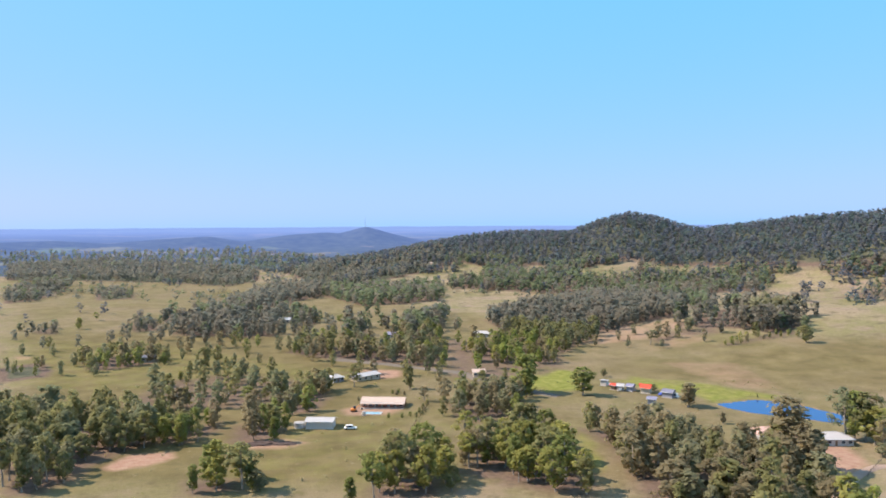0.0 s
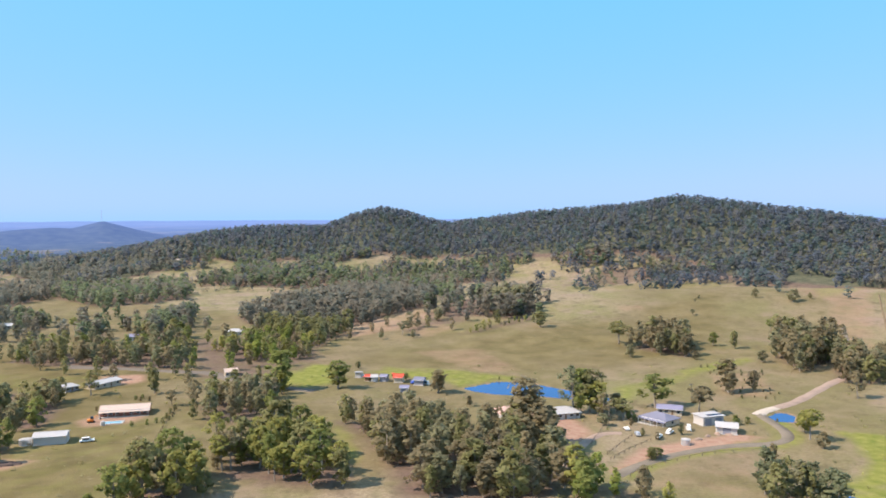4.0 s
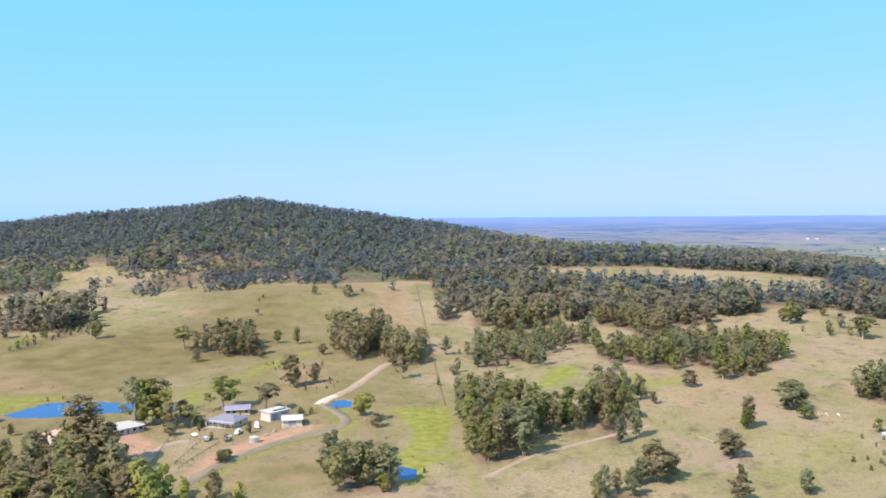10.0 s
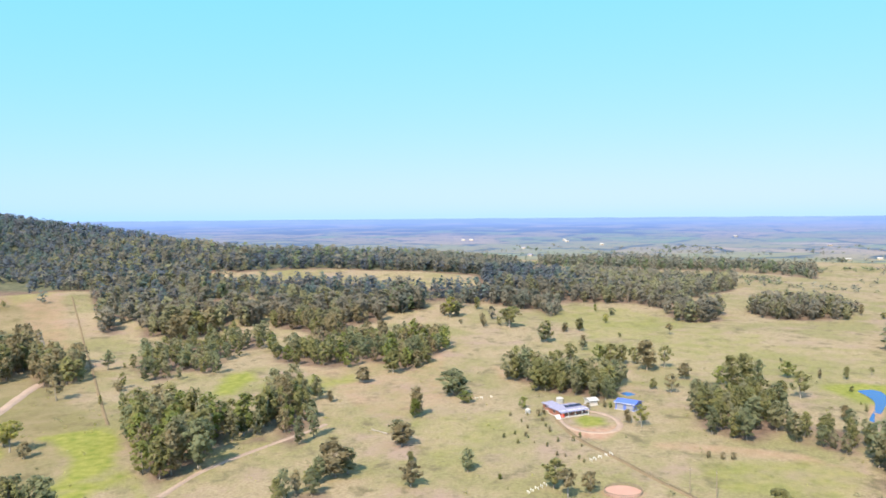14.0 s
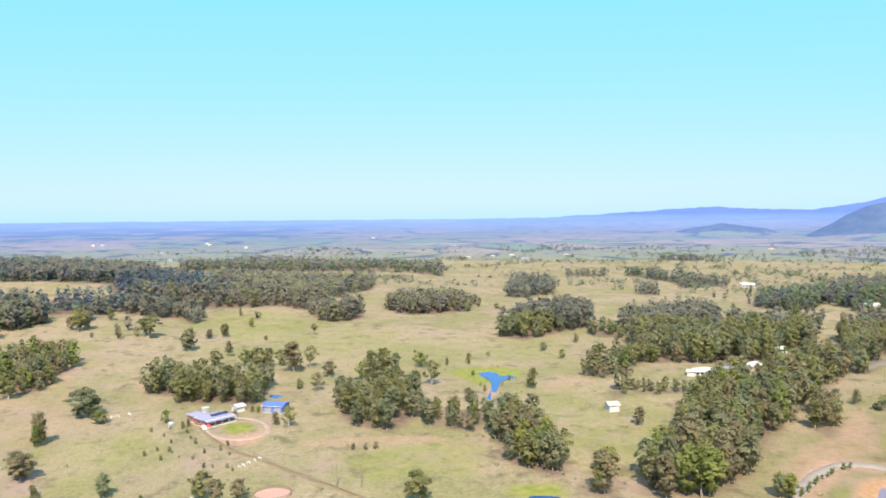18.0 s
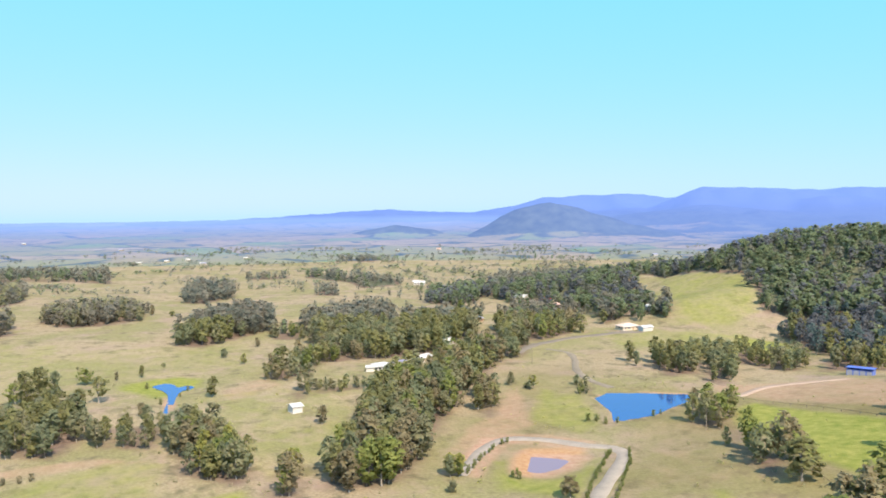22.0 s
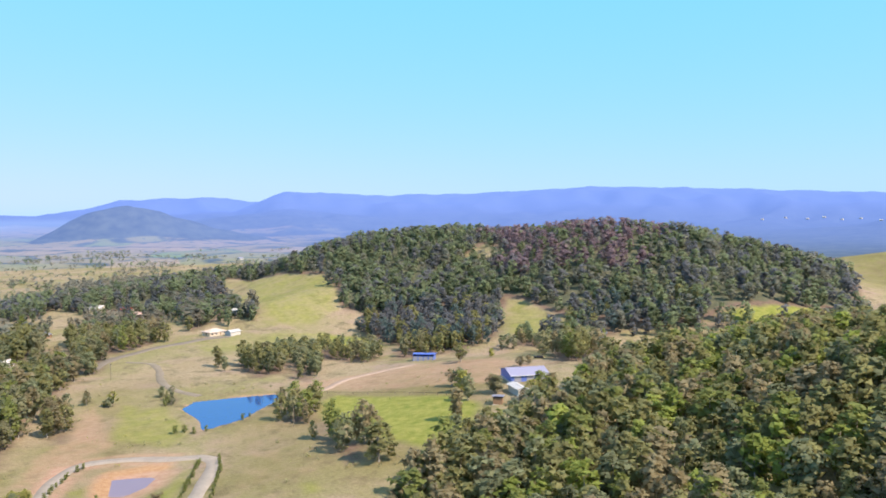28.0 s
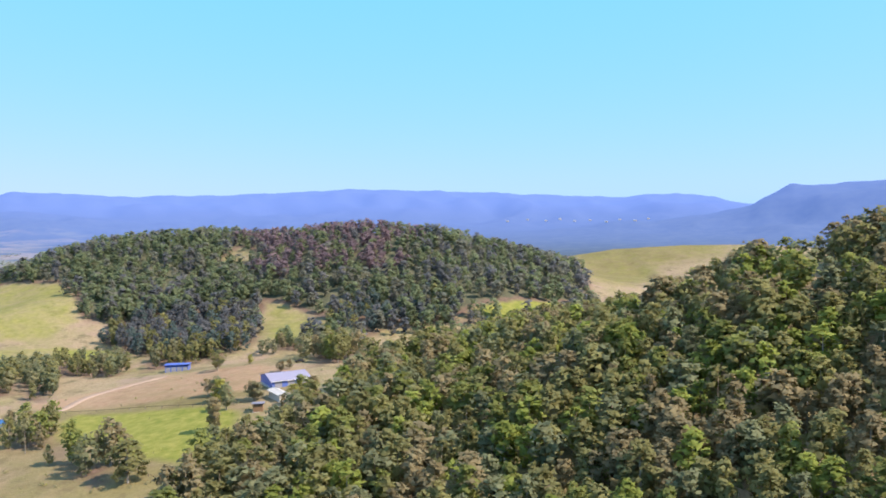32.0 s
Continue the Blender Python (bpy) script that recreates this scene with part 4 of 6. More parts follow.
def covers(x, y):
    """How lush, bare and wooded the ground is at each point."""
    r = np.hypot(x, y)
    lush, bare, woods, dull, clay_bank = (np.zeros_like(x) for _ in range(5))
    for kind, s, poly in COVER:
        v = s * spread(x, y, poly, 25.0 if kind == "dull" else 2.0 + 0.006 * np.hypot(*np.mean(poly, axis=0)))
        if kind == "lush":
            lush = np.maximum(lush, v)
        elif kind == "dull":
            dull = np.maximum(dull, v)
        elif kind == "clay":
            clay_bank = np.maximum(clay_bank, v)
        else:
            bare = np.maximum(bare, v)
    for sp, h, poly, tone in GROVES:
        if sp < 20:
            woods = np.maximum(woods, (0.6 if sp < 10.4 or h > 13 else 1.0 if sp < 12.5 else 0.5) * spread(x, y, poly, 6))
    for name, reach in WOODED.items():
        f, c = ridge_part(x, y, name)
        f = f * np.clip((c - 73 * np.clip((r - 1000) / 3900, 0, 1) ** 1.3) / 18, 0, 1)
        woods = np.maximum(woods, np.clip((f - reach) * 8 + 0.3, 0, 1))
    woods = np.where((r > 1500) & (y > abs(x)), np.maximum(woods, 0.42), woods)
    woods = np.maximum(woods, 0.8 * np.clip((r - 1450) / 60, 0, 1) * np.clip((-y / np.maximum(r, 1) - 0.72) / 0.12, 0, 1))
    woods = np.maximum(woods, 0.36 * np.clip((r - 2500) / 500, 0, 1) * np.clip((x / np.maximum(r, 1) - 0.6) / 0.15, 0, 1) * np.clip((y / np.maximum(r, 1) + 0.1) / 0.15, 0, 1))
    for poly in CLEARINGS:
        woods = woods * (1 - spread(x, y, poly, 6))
    for level, poly in DAMS.values():
        d = inside(x, y, poly)
        clay = poly is DAMS["clay_dam"][1]
        rim = 9.0 if clay else 1.6
        lush = lush * (1 - clay * np.clip(1.3 - np.abs(d) / rim, 0, 1))
        bare = np.maximum(bare, (0.95 if rim > 5 else 0.8) * np.clip(1.3 - np.abs(d) / rim, 0, 1))
    return lush, bare, woods, dull, clay_bank


def sheet(name, radii, step, mats):
    """A round or ring-shaped piece of the ground."""
    az = np.concatenate([np.arange(-200, 42, step), np.arange(42, 160, 2.0)]) * math.pi / 180
    R, A = np.meshgrid(radii, az, indexing="ij")
    x, y = -np.sin(A) * R, np.cos(A) * R
    z = ground(x.ravel(), y.ravel())
    n, m = R.shape
    i, j = np.meshgrid(np.arange(n - 1), np.arange(m), indexing="ij")
    k = (j + 1) % m
    faces = np.stack([i * m + j, i * m + k, (i + 1) * m + k, (i + 1) * m + j], -1).reshape(-1, 4)
    ob = mesh_object(name, np.stack([x.ravel(), y.ravel(), z], -1), faces, mats, smooth=True)
    for attr, v in zip(("lush", "bare", "woods", "dull", "clay"), covers(x.ravel(), y.ravel())):
        ob.data.attributes.new(attr, "FLOAT", "POINT").data.foreach_set("value", v.astype(np.float32))
    return ob, R.ravel(), y.ravel(), z


WOODED = {"main": 0.33, "wooded": 0.22, "cone": 0.16, "knob": 0.4, "tower": 0.2, "lowhills": 0.4, "foothill": 0.3, "range": 0.15, "farrange": 0.15, "mesa": 0.15, "plateau": 0.1}
EDGE = 1500
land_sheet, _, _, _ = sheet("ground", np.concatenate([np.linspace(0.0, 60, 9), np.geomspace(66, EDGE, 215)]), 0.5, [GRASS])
tagged(land_sheet, "rolling dry summer paddocks of tan and olive grass", "ground", kind="structure")
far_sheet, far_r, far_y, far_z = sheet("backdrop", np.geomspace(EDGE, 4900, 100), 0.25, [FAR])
# amount of haze put into the backdrop, by distance, height and direction
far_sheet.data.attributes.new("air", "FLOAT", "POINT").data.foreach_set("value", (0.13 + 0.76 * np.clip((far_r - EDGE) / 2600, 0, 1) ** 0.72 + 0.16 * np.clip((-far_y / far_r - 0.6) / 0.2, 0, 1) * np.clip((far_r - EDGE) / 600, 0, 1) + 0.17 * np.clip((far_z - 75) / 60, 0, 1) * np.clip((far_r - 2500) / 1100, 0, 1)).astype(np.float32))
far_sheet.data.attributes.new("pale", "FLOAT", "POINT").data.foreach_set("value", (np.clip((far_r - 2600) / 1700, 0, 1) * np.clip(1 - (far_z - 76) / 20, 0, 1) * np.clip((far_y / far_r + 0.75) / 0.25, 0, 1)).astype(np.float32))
tagged(far_sheet, "distant hazy plain and blue forested ranges", "landscape", kind="structure")


def part(name, bm, mat, parent, label=""):
    me = bpy.data.meshes.new(name)
    bm.to_mesh(me)
    bm.free()
    me.materials.append(mat)
    ob = new(name, me)
    ob.parent = parent
    if label:
        ob["label"] = label
    return ob


def height(x, y):
    return float(ground(np.array([x], float), np.array([y], float))[0])


def smooth_line(pts, step=3.0):
    """Points of a rounded line through pts."""
    p = [pts[0], *pts, pts[-1]]
    out = []
    for a, b, c, d in zip(p, p[1:], p[2:], p[3:]):
        n = max(2, int(math.dist(b, c) / step))
        for k in range(n):
            u = k / n
            out.append(tuple(0.5 * (2 * b[i] + (c[i] - a[i]) * u + (2 * a[i] - 5 * b[i] + 4 * c[i] - d[i]) * u * u + (3 * b[i] - a[i] - 3 * c[i] + d[i]) * u ** 3) for i in (0, 1)))
    return np.array(out + [pts[-1]])


def road(name, width, mat, pts):
    line = smooth_line(pts)
    t = np.gradient(line, axis=0)
    t /= np.linalg.norm(t, axis=1)[:, None]
    side = np.stack([-t[:, 1], t[:, 0]], -1)
    half = width / 2 * (1 + 0.08 * np.sin(np.arange(len(line)) * 0.9))
    rows = []
    for k, lift in ((-1.15, -0.25), (-1, 0.16), (0, 0.22), (1, 0.16), (1.15, -0.25)):
        q = line + side * (half * k)[:, None]
        rows.append(np.column_stack([q, ground(q[:, 0], q[:, 1]) + lift]))
    n = len(line)
    i, j = np.meshgrid(np.arange(4), np.arange(n - 1), indexing="ij")
    faces = np.stack([i * n + j, i * n + j + 1, (i + 1) * n + j + 1, (i + 1) * n + j], -1).reshape(-1, 4)
    return mesh_object(name, np.concatenate(rows), faces, [SURFACE[mat]], smooth=True)


ROAD_LABEL = {"gravel_grey": "grey gravel driveway winding through the paddocks", "gravel_pale": "pale grey gravel drive with reddish verges", "gravel_pink": "pale pinkish dirt track through dry grass", "concrete": "pale concrete causeway beside a small dam", "dirt_dark": "dark straight fence-line track running uphill", "asphalt_pale": "pale grey country road among trees"}
for n, wd, m, pts in ROADS:
    tagged(road("road", wd, m, pts), ROAD_LABEL[m], "road", kind="structure")


def water(level, poly, mat, label):
    bm = bmesh.new()
    line = smooth_line([*poly, poly[0]], 2.0)[:-1]
    c = line.mean(axis=0)
    vs = [bm.verts.new((*(c + (q - c) * 1.03), level)) for q in line]
    bm.faces.new(vs)
    bmesh.ops.triangulate(bm, faces=bm.faces[:])
    bmesh.ops.recalc_face_normals(bm, faces=bm.faces[:])
    if sum(f.normal.z for f in bm.faces) < 0:
        bmesh.ops.reverse_faces(bm, faces=bm.faces[:])
    return tagged(part("water", bm, mat, None), label, "dam", kind="structure")


for n, (level, poly) in DAMS.items():
    clay = n == "clay_dam"
    water(level, poly, CLAY_WATER if clay else WATER, "small muddy mauve farm dam with clay banks" if clay else "blue farm dam reflecting the clear sky")


# ---- trees ----
rng = np.random.default_rng(7)


def tube(rings, sides=6):
    """Vertices and faces of a tapered tube through (x, y, z, radius) rings."""
    rings = np.asarray(rings, float)
    a = np.arange(sides) * 2 * math.pi / sides
    v = np.concatenate([np.column_stack([r[0] + np.cos(a) * r[3], r[1] + np.sin(a) * r[3], np.full(sides, r[2])]) for r in rings])
    i, j = np.meshgrid(np.arange(len(rings) - 1), np.arange(sides), indexing="ij")
    k = (j + 1) % sides
    return v, np.stack([i * sides + j, i * sides + k, (i + 1) * sides + k, (i + 1) * sides + j], -1).reshape(-1, 4)


def thirds(faces):
    """Quads cut into triangles."""
    f = np.asarray(faces)
    return np.concatenate([f[:, [0, 1, 2]], f[:, [0, 2, 3]]])


def leaf_cloud(g, centres, radii, count, size):
    """A crown: clumps of many small hanging leaf sprays, each a facet of its own."""
    cs, rs = np.repeat(centres, count, axis=0), np.repeat(radii, count)
    n = len(cs)
    d = g.normal(size=(n, 3))
    d[:, 2] += 0.25
    d /= np.linalg.norm(d, axis=1)[:, None]
    p = cs + d * (rs * g.uniform(0.25, 1.12, n) ** 0.7)[:, None] * np.array([1, 1, 0.9])
    out = p - (centres.mean(axis=0) - np.array([0, 0, 1.5]))
    out /= np.linalg.norm(out, axis=1)[:, None]
    nn = d * 0.32 + out * 0.75 + np.array([0, 0, 0.3]) + g.normal(size=(n, 3)) * 0.1
    nn /= np.linalg.norm(nn, axis=1)[:, None]
    q = nn + g.normal(size=(n, 3)) * 0.5
    q /= np.linalg.norm(q, axis=1)[:, None]
    a = np.cross(q, g.normal(size=(n, 3)))
    a /= np.linalg.norm(a, axis=1)[:, None]
    b = np.cross(q, a)
    k = size * g.uniform(0.6, 1.4, (n, 1))
    tip, wide = g.uniform(0.7, 1.25, (n, 1)), g.uniform(0.55, 0.95, (n, 1))
    v = np.stack([p + a * k * tip, p - a * k * 0.5 + b * k * wide, p - a * k * 0.5 - b * k * wide], 1).reshape(-1, 3)
    return v, np.arange(3 * n).reshape(-1, 3), np.repeat(nn, 3, axis=0)


def gum_shape(g, height=16.0, clumps=26, count=28, size=0.95, spreadth=0.27, sides=6, limbs=True, low=0.2, lump=0.092):
    """Trunk and crown arrays of one gum tree standing at the origin."""
    lean = g.normal(size=2) * 0.03 * height
    fork = height * low * g.uniform(0.75, 1.35)
    tv, tf = tube([(0, 0, -1.0, 0.34), (0, 0, 0.3, 0.27), (*(lean * 0.4), fork, 0.19), (*lean, height * 0.72, 0.09), (*(lean * 1.2), height * 0.9, 0.03)], sides)
    verts, faces = [tv], [tf]
    k = np.arange(clumps)
    u = ((k + g.uniform(0.1, 0.9, clumps)) / clumps)
    top = fork + (height * 0.94 - fork) * u ** 0.9
    prof = np.sin(np.clip(u * 0.86 + 0.14, 0.05, 1) * math.pi * 0.95) ** 0.75
    a = k * 2.4 + g.uniform(0, 1.6, clumps)
    reach = height * spreadth * prof * g.uniform(0.3, 1.1, clumps)
    c = np.column_stack([lean[0] * u + np.cos(a) * reach, lean[1] * u + np.sin(a) * reach, top])
    radii = height * lump * g.uniform(0.65, 1.25, clumps) * (20 / clumps) ** 0.4
    c[:, 2] = np.minimum(c[:, 2], height - radii * 0.75)
    if limbs:
        base = len(tv)
        for q in c[::3]:
            z0 = max(fork * 0.8, q[2] - 0.28 * height)
            v, fc = tube([(lean[0] * 0.6, lean[1] * 0.6, z0, 0.11), (*(q[:2] * 0.6 + lean * 0.25), z0 + (q[2] - z0) * 0.6, 0.07), (*q, 0.025)], 4)
            verts.append(v)
            faces.append(fc + base)
            base += len(v)
    return (np.concatenate(verts), thirds(np.concatenate(faces))), leaf_cloud(g, c, radii, count, size)


def kind_shapes(seed, n, **kw):
    return [gum_shape(np.random.default_rng(seed + i), **kw) for i in range(n)]


# broad, upright and sparse gums near by; plainer ones with distance
NEAR = kind_shapes(11, 4, clumps=34, count=38, size=0.5, spreadth=0.25, low=0.15) + kind_shapes(31, 3, clumps=30, count=38, size=0.48, spreadth=0.16, low=0.12) + kind_shapes(41, 2, clumps=22, count=36, size=0.46, spreadth=0.24, low=0.34, lump=0.075)
SHRUB = kind_shapes(51, 2, clumps=14, count=26, size=1.0, spreadth=0.32, low=0.06, lump=0.13)
FAIR = kind_shapes(61, 5, clumps=28, count=23, size=0.62, spreadth=0.22, sides=4, limbs=False, low=0.12) + kind_shapes(67, 3, clumps=26, count=22, size=0.62, spreadth=0.15, sides=4, limbs=False, low=0.1)
MID = kind_shapes(71, 7, clumps=18, count=18, size=0.82, spreadth=0.21, sides=3, limbs=False, low=0.1)
LOW = kind_shapes(91, 7, clumps=13, count=11, size=1.15, spreadth=0.2, sides=3, limbs=False, low=0.08)
TINY = kind_shapes(121, 6, clumps=7, count=6, size=1.75, spreadth=0.2, sides=3, limbs=False, low=0.08)
DOT = kind_shapes(141, 5, clumps=4, count=4, size=2.4, spreadth=0.28, sides=3, limbs=False, low=0.05, lump=0.14)
TUFTS = kind_shapes(161, 4, clumps=3, count=5, size=2.8, spreadth=0.3, sides=3, limbs=False, low=0.05, lump=0.2)
SIXTEEN = 16.0

tree_masters = []
TREE_LABELS = ["olive-green gum tree standing in dry grass", "brown-tinged gum tree in a paddock", "fresh green gum tree with an open crown", "blue-green gum tree with a pale trunk", "thin grey-green gum tree with sparse leaves", "sunlit yellow-green gum tree with a full crown"]
for i, (trunk, crown) in enumerate(NEAR):
    for li in range(6):
        e = new("gum_tree")
        mesh_object("trunk", *trunk, [BARK], e, smooth=True)
        top = mesh_object("crown", *crown[:2], [LEAVES[li]], e, normals=crown[2])
        top.data.attributes.new("tone", "FLOAT", "POINT").data.foreach_set("value", np.full(len(crown[0]), (len(tree_masters) * 0.37) % 1.0, np.float32))
        tagged(e, TREE_LABELS[li], "tree", "gum trees")
        tree_masters.append(e)
used_masters = set()


def plant(x, y, h, girth=1.0, leaf=None):
    """One countable tree, with trunk and crown."""
    leaf = int(rng.choice((0, 0, 1, 1, 2, 4, 3, 5))) if leaf is None else min(leaf, 5)
    k = int(rng.integers(len(NEAR))) * 6 + leaf
    s = h / SIXTEEN
    wide = s * girth * rng.uniform(0.9, 1.2)
    m = Matrix.LocRotScale((x, y, height(x, y) - 0.1), Euler((0, 0, rng.uniform(0, 6.28))), (wide, wide, s))
    if k in used_masters:
        copy_thing(tree_masters[k], m)
    else:
        used_masters.add(k)
        tree_masters[k].matrix_basis = m


def paddock_trees(spots):
    for x, y, h, girth in spots:
        plant(x, y, h * 1.03, girth * 1.18)


def scatter(poly, spacing, g, gaps=True):
    """Uneven points inside a polygon."""
    p = np.array(poly, float)
    lo, hi = p.min(axis=0), p.max(axis=0)
    gx, gy = np.meshgrid(np.arange(lo[0], hi[0] + spacing, spacing), np.arange(lo[1], hi[1] + spacing, spacing))
    x = (gx + g.uniform(-0.45, 0.45, gx.shape) * spacing).ravel()
    y = (gy + g.uniform(-0.45, 0.45, gy.shape) * spacing).ravel()
    keep = inside(x, y, poly) < spacing * 0.8 * wave(x, y, spacing * 5, 0.9)
    if gaps and spacing >= 10.8:
        keep &= wave(x, y, 85, spacing) + 0.8 * wave(x, y, 37, 2.0) > -0.42
    return np.column_stack([x[keep], y[keep]])


def stand(name, spots, heights, shapes, leaves, label, trunks=True, zone=None, girth=1.0, kinds=None):
    """A wood too many to count, as one object: each tree's arrays are turned, sized and joined."""
    g = np.random.default_rng(len(spots))
    z = ground(spots[:, 0], spots[:, 1])
    V, F, M, N, T, base = [], [], [], [], [], 0
    pick, mats = g.integers(len(shapes), size=len(spots)), g.integers(len(leaves), size=len(spots))
    if kinds is not None:
        mats = kinds
    if zone:
        patch = inside(spots[:, 0], spots[:, 1], zone) < 30 * wave(spots[:, 0], spots[:, 1], 90, 0.3)
        mats = np.where(patch & (g.uniform(size=len(spots)) < 0.62), len(leaves) - 1, mats % (len(leaves) - 1))
    for (x, y), zz, h, k, mi in zip(spots, z, heights, pick, mats):
        a, s = g.uniform(0, 6.28), h / SIXTEEN
        wide, tone = s * girth * g.uniform(0.85, 1.25), g.uniform()
        c, d = math.cos(a) * wide, math.sin(a) * wide
        ca, sa = math.cos(a), math.sin(a)
        for (v, fc, nm), slot in (((*shapes[k][0], shapes[k][0][0] * (1, 1, 0) + (0.001, 0, 0)), len(leaves)), (shapes[k][1], mi)):
            if slot == len(leaves) and not trunks:
                continue
            V.append(np.column_stack([x + v[:, 0] * c - v[:, 1] * d, y + v[:, 0] * d + v[:, 1] * c, zz + v[:, 2] * s]))
            N.append(np.column_stack([nm[:, 0] * ca - nm[:, 1] * sa, nm[:, 0] * sa + nm[:, 1] * ca, nm[:, 2]]))
            F.append(fc + base)
            M.append(np.full(len(fc), slot))
            T.append(np.full(len(v), tone))
            base += len(v)
    ob = mesh_object(name, np.concatenate(V), np.concatenate(F), [*leaves, BARK], mat_index=np.concatenate(M), normals=np.concatenate(N))
    ob.data.attributes.new("tone", "FLOAT", "POINT").data.foreach_set("value", np.concatenate(T).astype(np.float32))
    return tagged(ob, label, "trees", kind="stuff")


def open_ground(p):
    """True where no clearing, dam or road keeps trees off."""
    ok = np.ones(len(p), bool)
    for poly in CLEARINGS:
        ok &= inside(p[:, 0], p[:, 1], poly) > 7 * wave(p[:, 0], p[:, 1], 37, 1.7)
    for level, poly in DAMS.values():
        ok &= inside(p[:, 0], p[:, 1], poly) > 3
    for n, wd, m, pts in ROADS:
        line = smooth_line(pts, 6.0)
        d = np.min(np.hypot(p[:, 0, None] - line[None, :, 0], p[:, 1, None] - line[None, :, 1]), axis=1)
        ok &= d > wd / 2 + 2
    return ok


# which foliage a wood is made of, near and far
TONES = {"hill": (9, 8, 9, 0), "mix": (0, 1, 4, 1, 0, 2, 3), "olive": (0, 0, 3, 4), "brown": (1, 1, 4, 0), "fresh": (2, 0, 5, 6, 1), "grey": (4, 3, 0)}
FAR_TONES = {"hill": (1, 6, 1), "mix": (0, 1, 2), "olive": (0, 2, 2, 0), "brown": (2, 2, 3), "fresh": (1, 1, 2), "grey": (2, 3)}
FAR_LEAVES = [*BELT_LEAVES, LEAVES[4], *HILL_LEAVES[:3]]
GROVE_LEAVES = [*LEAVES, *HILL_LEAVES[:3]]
g = np.random.default_rng(5)
near_count = 0
bands = {"fair": [], "mid": [], "low": [], "tiny": []}
for sp, h, poly, tone in GROVES:
    p = scatter(poly, sp, g)
    if not len(p):
        p = np.array([np.mean(poly, axis=0)])
    p = p[open_ground(p)]
    for q, rr, hh in zip(p, np.hypot(p[:, 0], p[:, 1]), (0.92 if h > 5 and np.hypot(*np.mean(poly, axis=0)) < 560 else 1.12) * h * g.uniform(0.7, 1.15, len(p))):
        li = int(g.choice(TONES[tone]))
        if rr < 345 and near_count < 121 and q[1] > -190:
            plant(*q, hh, 1.1, li)
            near_count += 1
        elif rr < 620:
            bands["fair" if rr < 400 else "mid"].append((*q, hh, li))
        else:
            bands["low" if rr < 800 else "tiny"].append((*q, hh, int(g.choice(FAR_TONES[tone]))))
for band, shapes, leaves, girth, name, label in (
        ("fair", FAIR, GROVE_LEAVES, 1.12, "grove", "thick groves of olive and brown gum trees"),
        ("mid", MID, GROVE_LEAVES, 1.15, "grove", "groves of olive and brown gum trees with pale trunks"),
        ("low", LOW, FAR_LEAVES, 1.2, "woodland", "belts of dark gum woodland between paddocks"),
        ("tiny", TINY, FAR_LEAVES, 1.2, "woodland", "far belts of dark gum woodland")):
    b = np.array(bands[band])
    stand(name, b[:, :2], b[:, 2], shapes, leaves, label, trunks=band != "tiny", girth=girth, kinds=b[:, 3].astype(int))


def clothe(name, ridge, reach, spacing, h, shapes, leaves, label, far=1e9, skirt=0.0, zone=None):
    """Forest over a ridge, thinning at its lower edge."""
    width, nodes = RIDGES[ridge]
    n = np.array(nodes)[:, :2]
    lo, hi = n.min(axis=0) - width * 1.6, n.max(axis=0) + width * 1.6
    p = scatter([(lo[0], lo[1]), (hi[0], lo[1]), (hi[0], hi[1]), (lo[0], hi[1])], spacing, g, False)
    f, c = ridge_part(p[:, 0], p[:, 1], ridge)
    f = f * np.clip((c - 73 * np.clip((np.hypot(p[:, 0], p[:, 1]) - 1000) / 3900, 0, 1) ** 1.3) / 18, 0, 1)
    f = f + np.where((p[:, 0] < 650) & (p[:, 1] > 700), skirt, 0) + 0.12 * wave(p[:, 0], p[:, 1], 90, 3.0) + g.normal(size=len(p)) * 0.03
    open_low = wave(p[:, 0], p[:, 1], 130, 1.0) + 0.8 * wave(p[:, 0], p[:, 1], 48, 2.0) > -0.25
    p = p[(f > reach) & (open_low | (f > reach + 0.22)) & (np.hypot(p[:, 0], p[:, 1]) < far)]
    near = n[np.argmin(np.hypot(p[:, 0, None] - n[None, :, 0], p[:, 1, None] - n[None, :, 1]), axis=1)]
    p = p[np.hypot(p[:, 0], p[:, 1]) < np.hypot(near[:, 0], near[:, 1]) + 50]
    p = p[open_ground(p)]
    stand(name, p, h * g.uniform(0.65, 1.15, len(p)), shapes, leaves, label, trunks=False, zone=zone, girth=1.35)
    return len(p)


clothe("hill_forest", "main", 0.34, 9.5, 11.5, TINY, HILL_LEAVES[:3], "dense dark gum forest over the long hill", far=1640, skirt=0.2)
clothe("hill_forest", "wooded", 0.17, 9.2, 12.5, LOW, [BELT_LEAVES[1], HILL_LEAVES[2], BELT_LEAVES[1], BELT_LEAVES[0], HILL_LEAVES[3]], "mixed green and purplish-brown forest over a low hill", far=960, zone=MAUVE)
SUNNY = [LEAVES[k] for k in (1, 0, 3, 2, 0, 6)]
hp = scatter(HILLSIDE, 6.7, g, False)
hp = hp[open_ground(hp) & (np.hypot(hp[:, 0], hp[:, 1]) > 125)]
hr, hh = np.hypot(hp[:, 0], hp[:, 1]), 13.5 * g.uniform(0.6, 1.2, len(hp))
drift = wave(hp[:, 0], hp[:, 1], 62, 0.7) + 0.6 * wave(hp[:, 0], hp[:, 1], 23, 1.9) + g.normal(size=len(hp)) * 0.35
hk = np.digitize(drift, (-0.38, -0.05, 0.15, 0.36, 0.62))
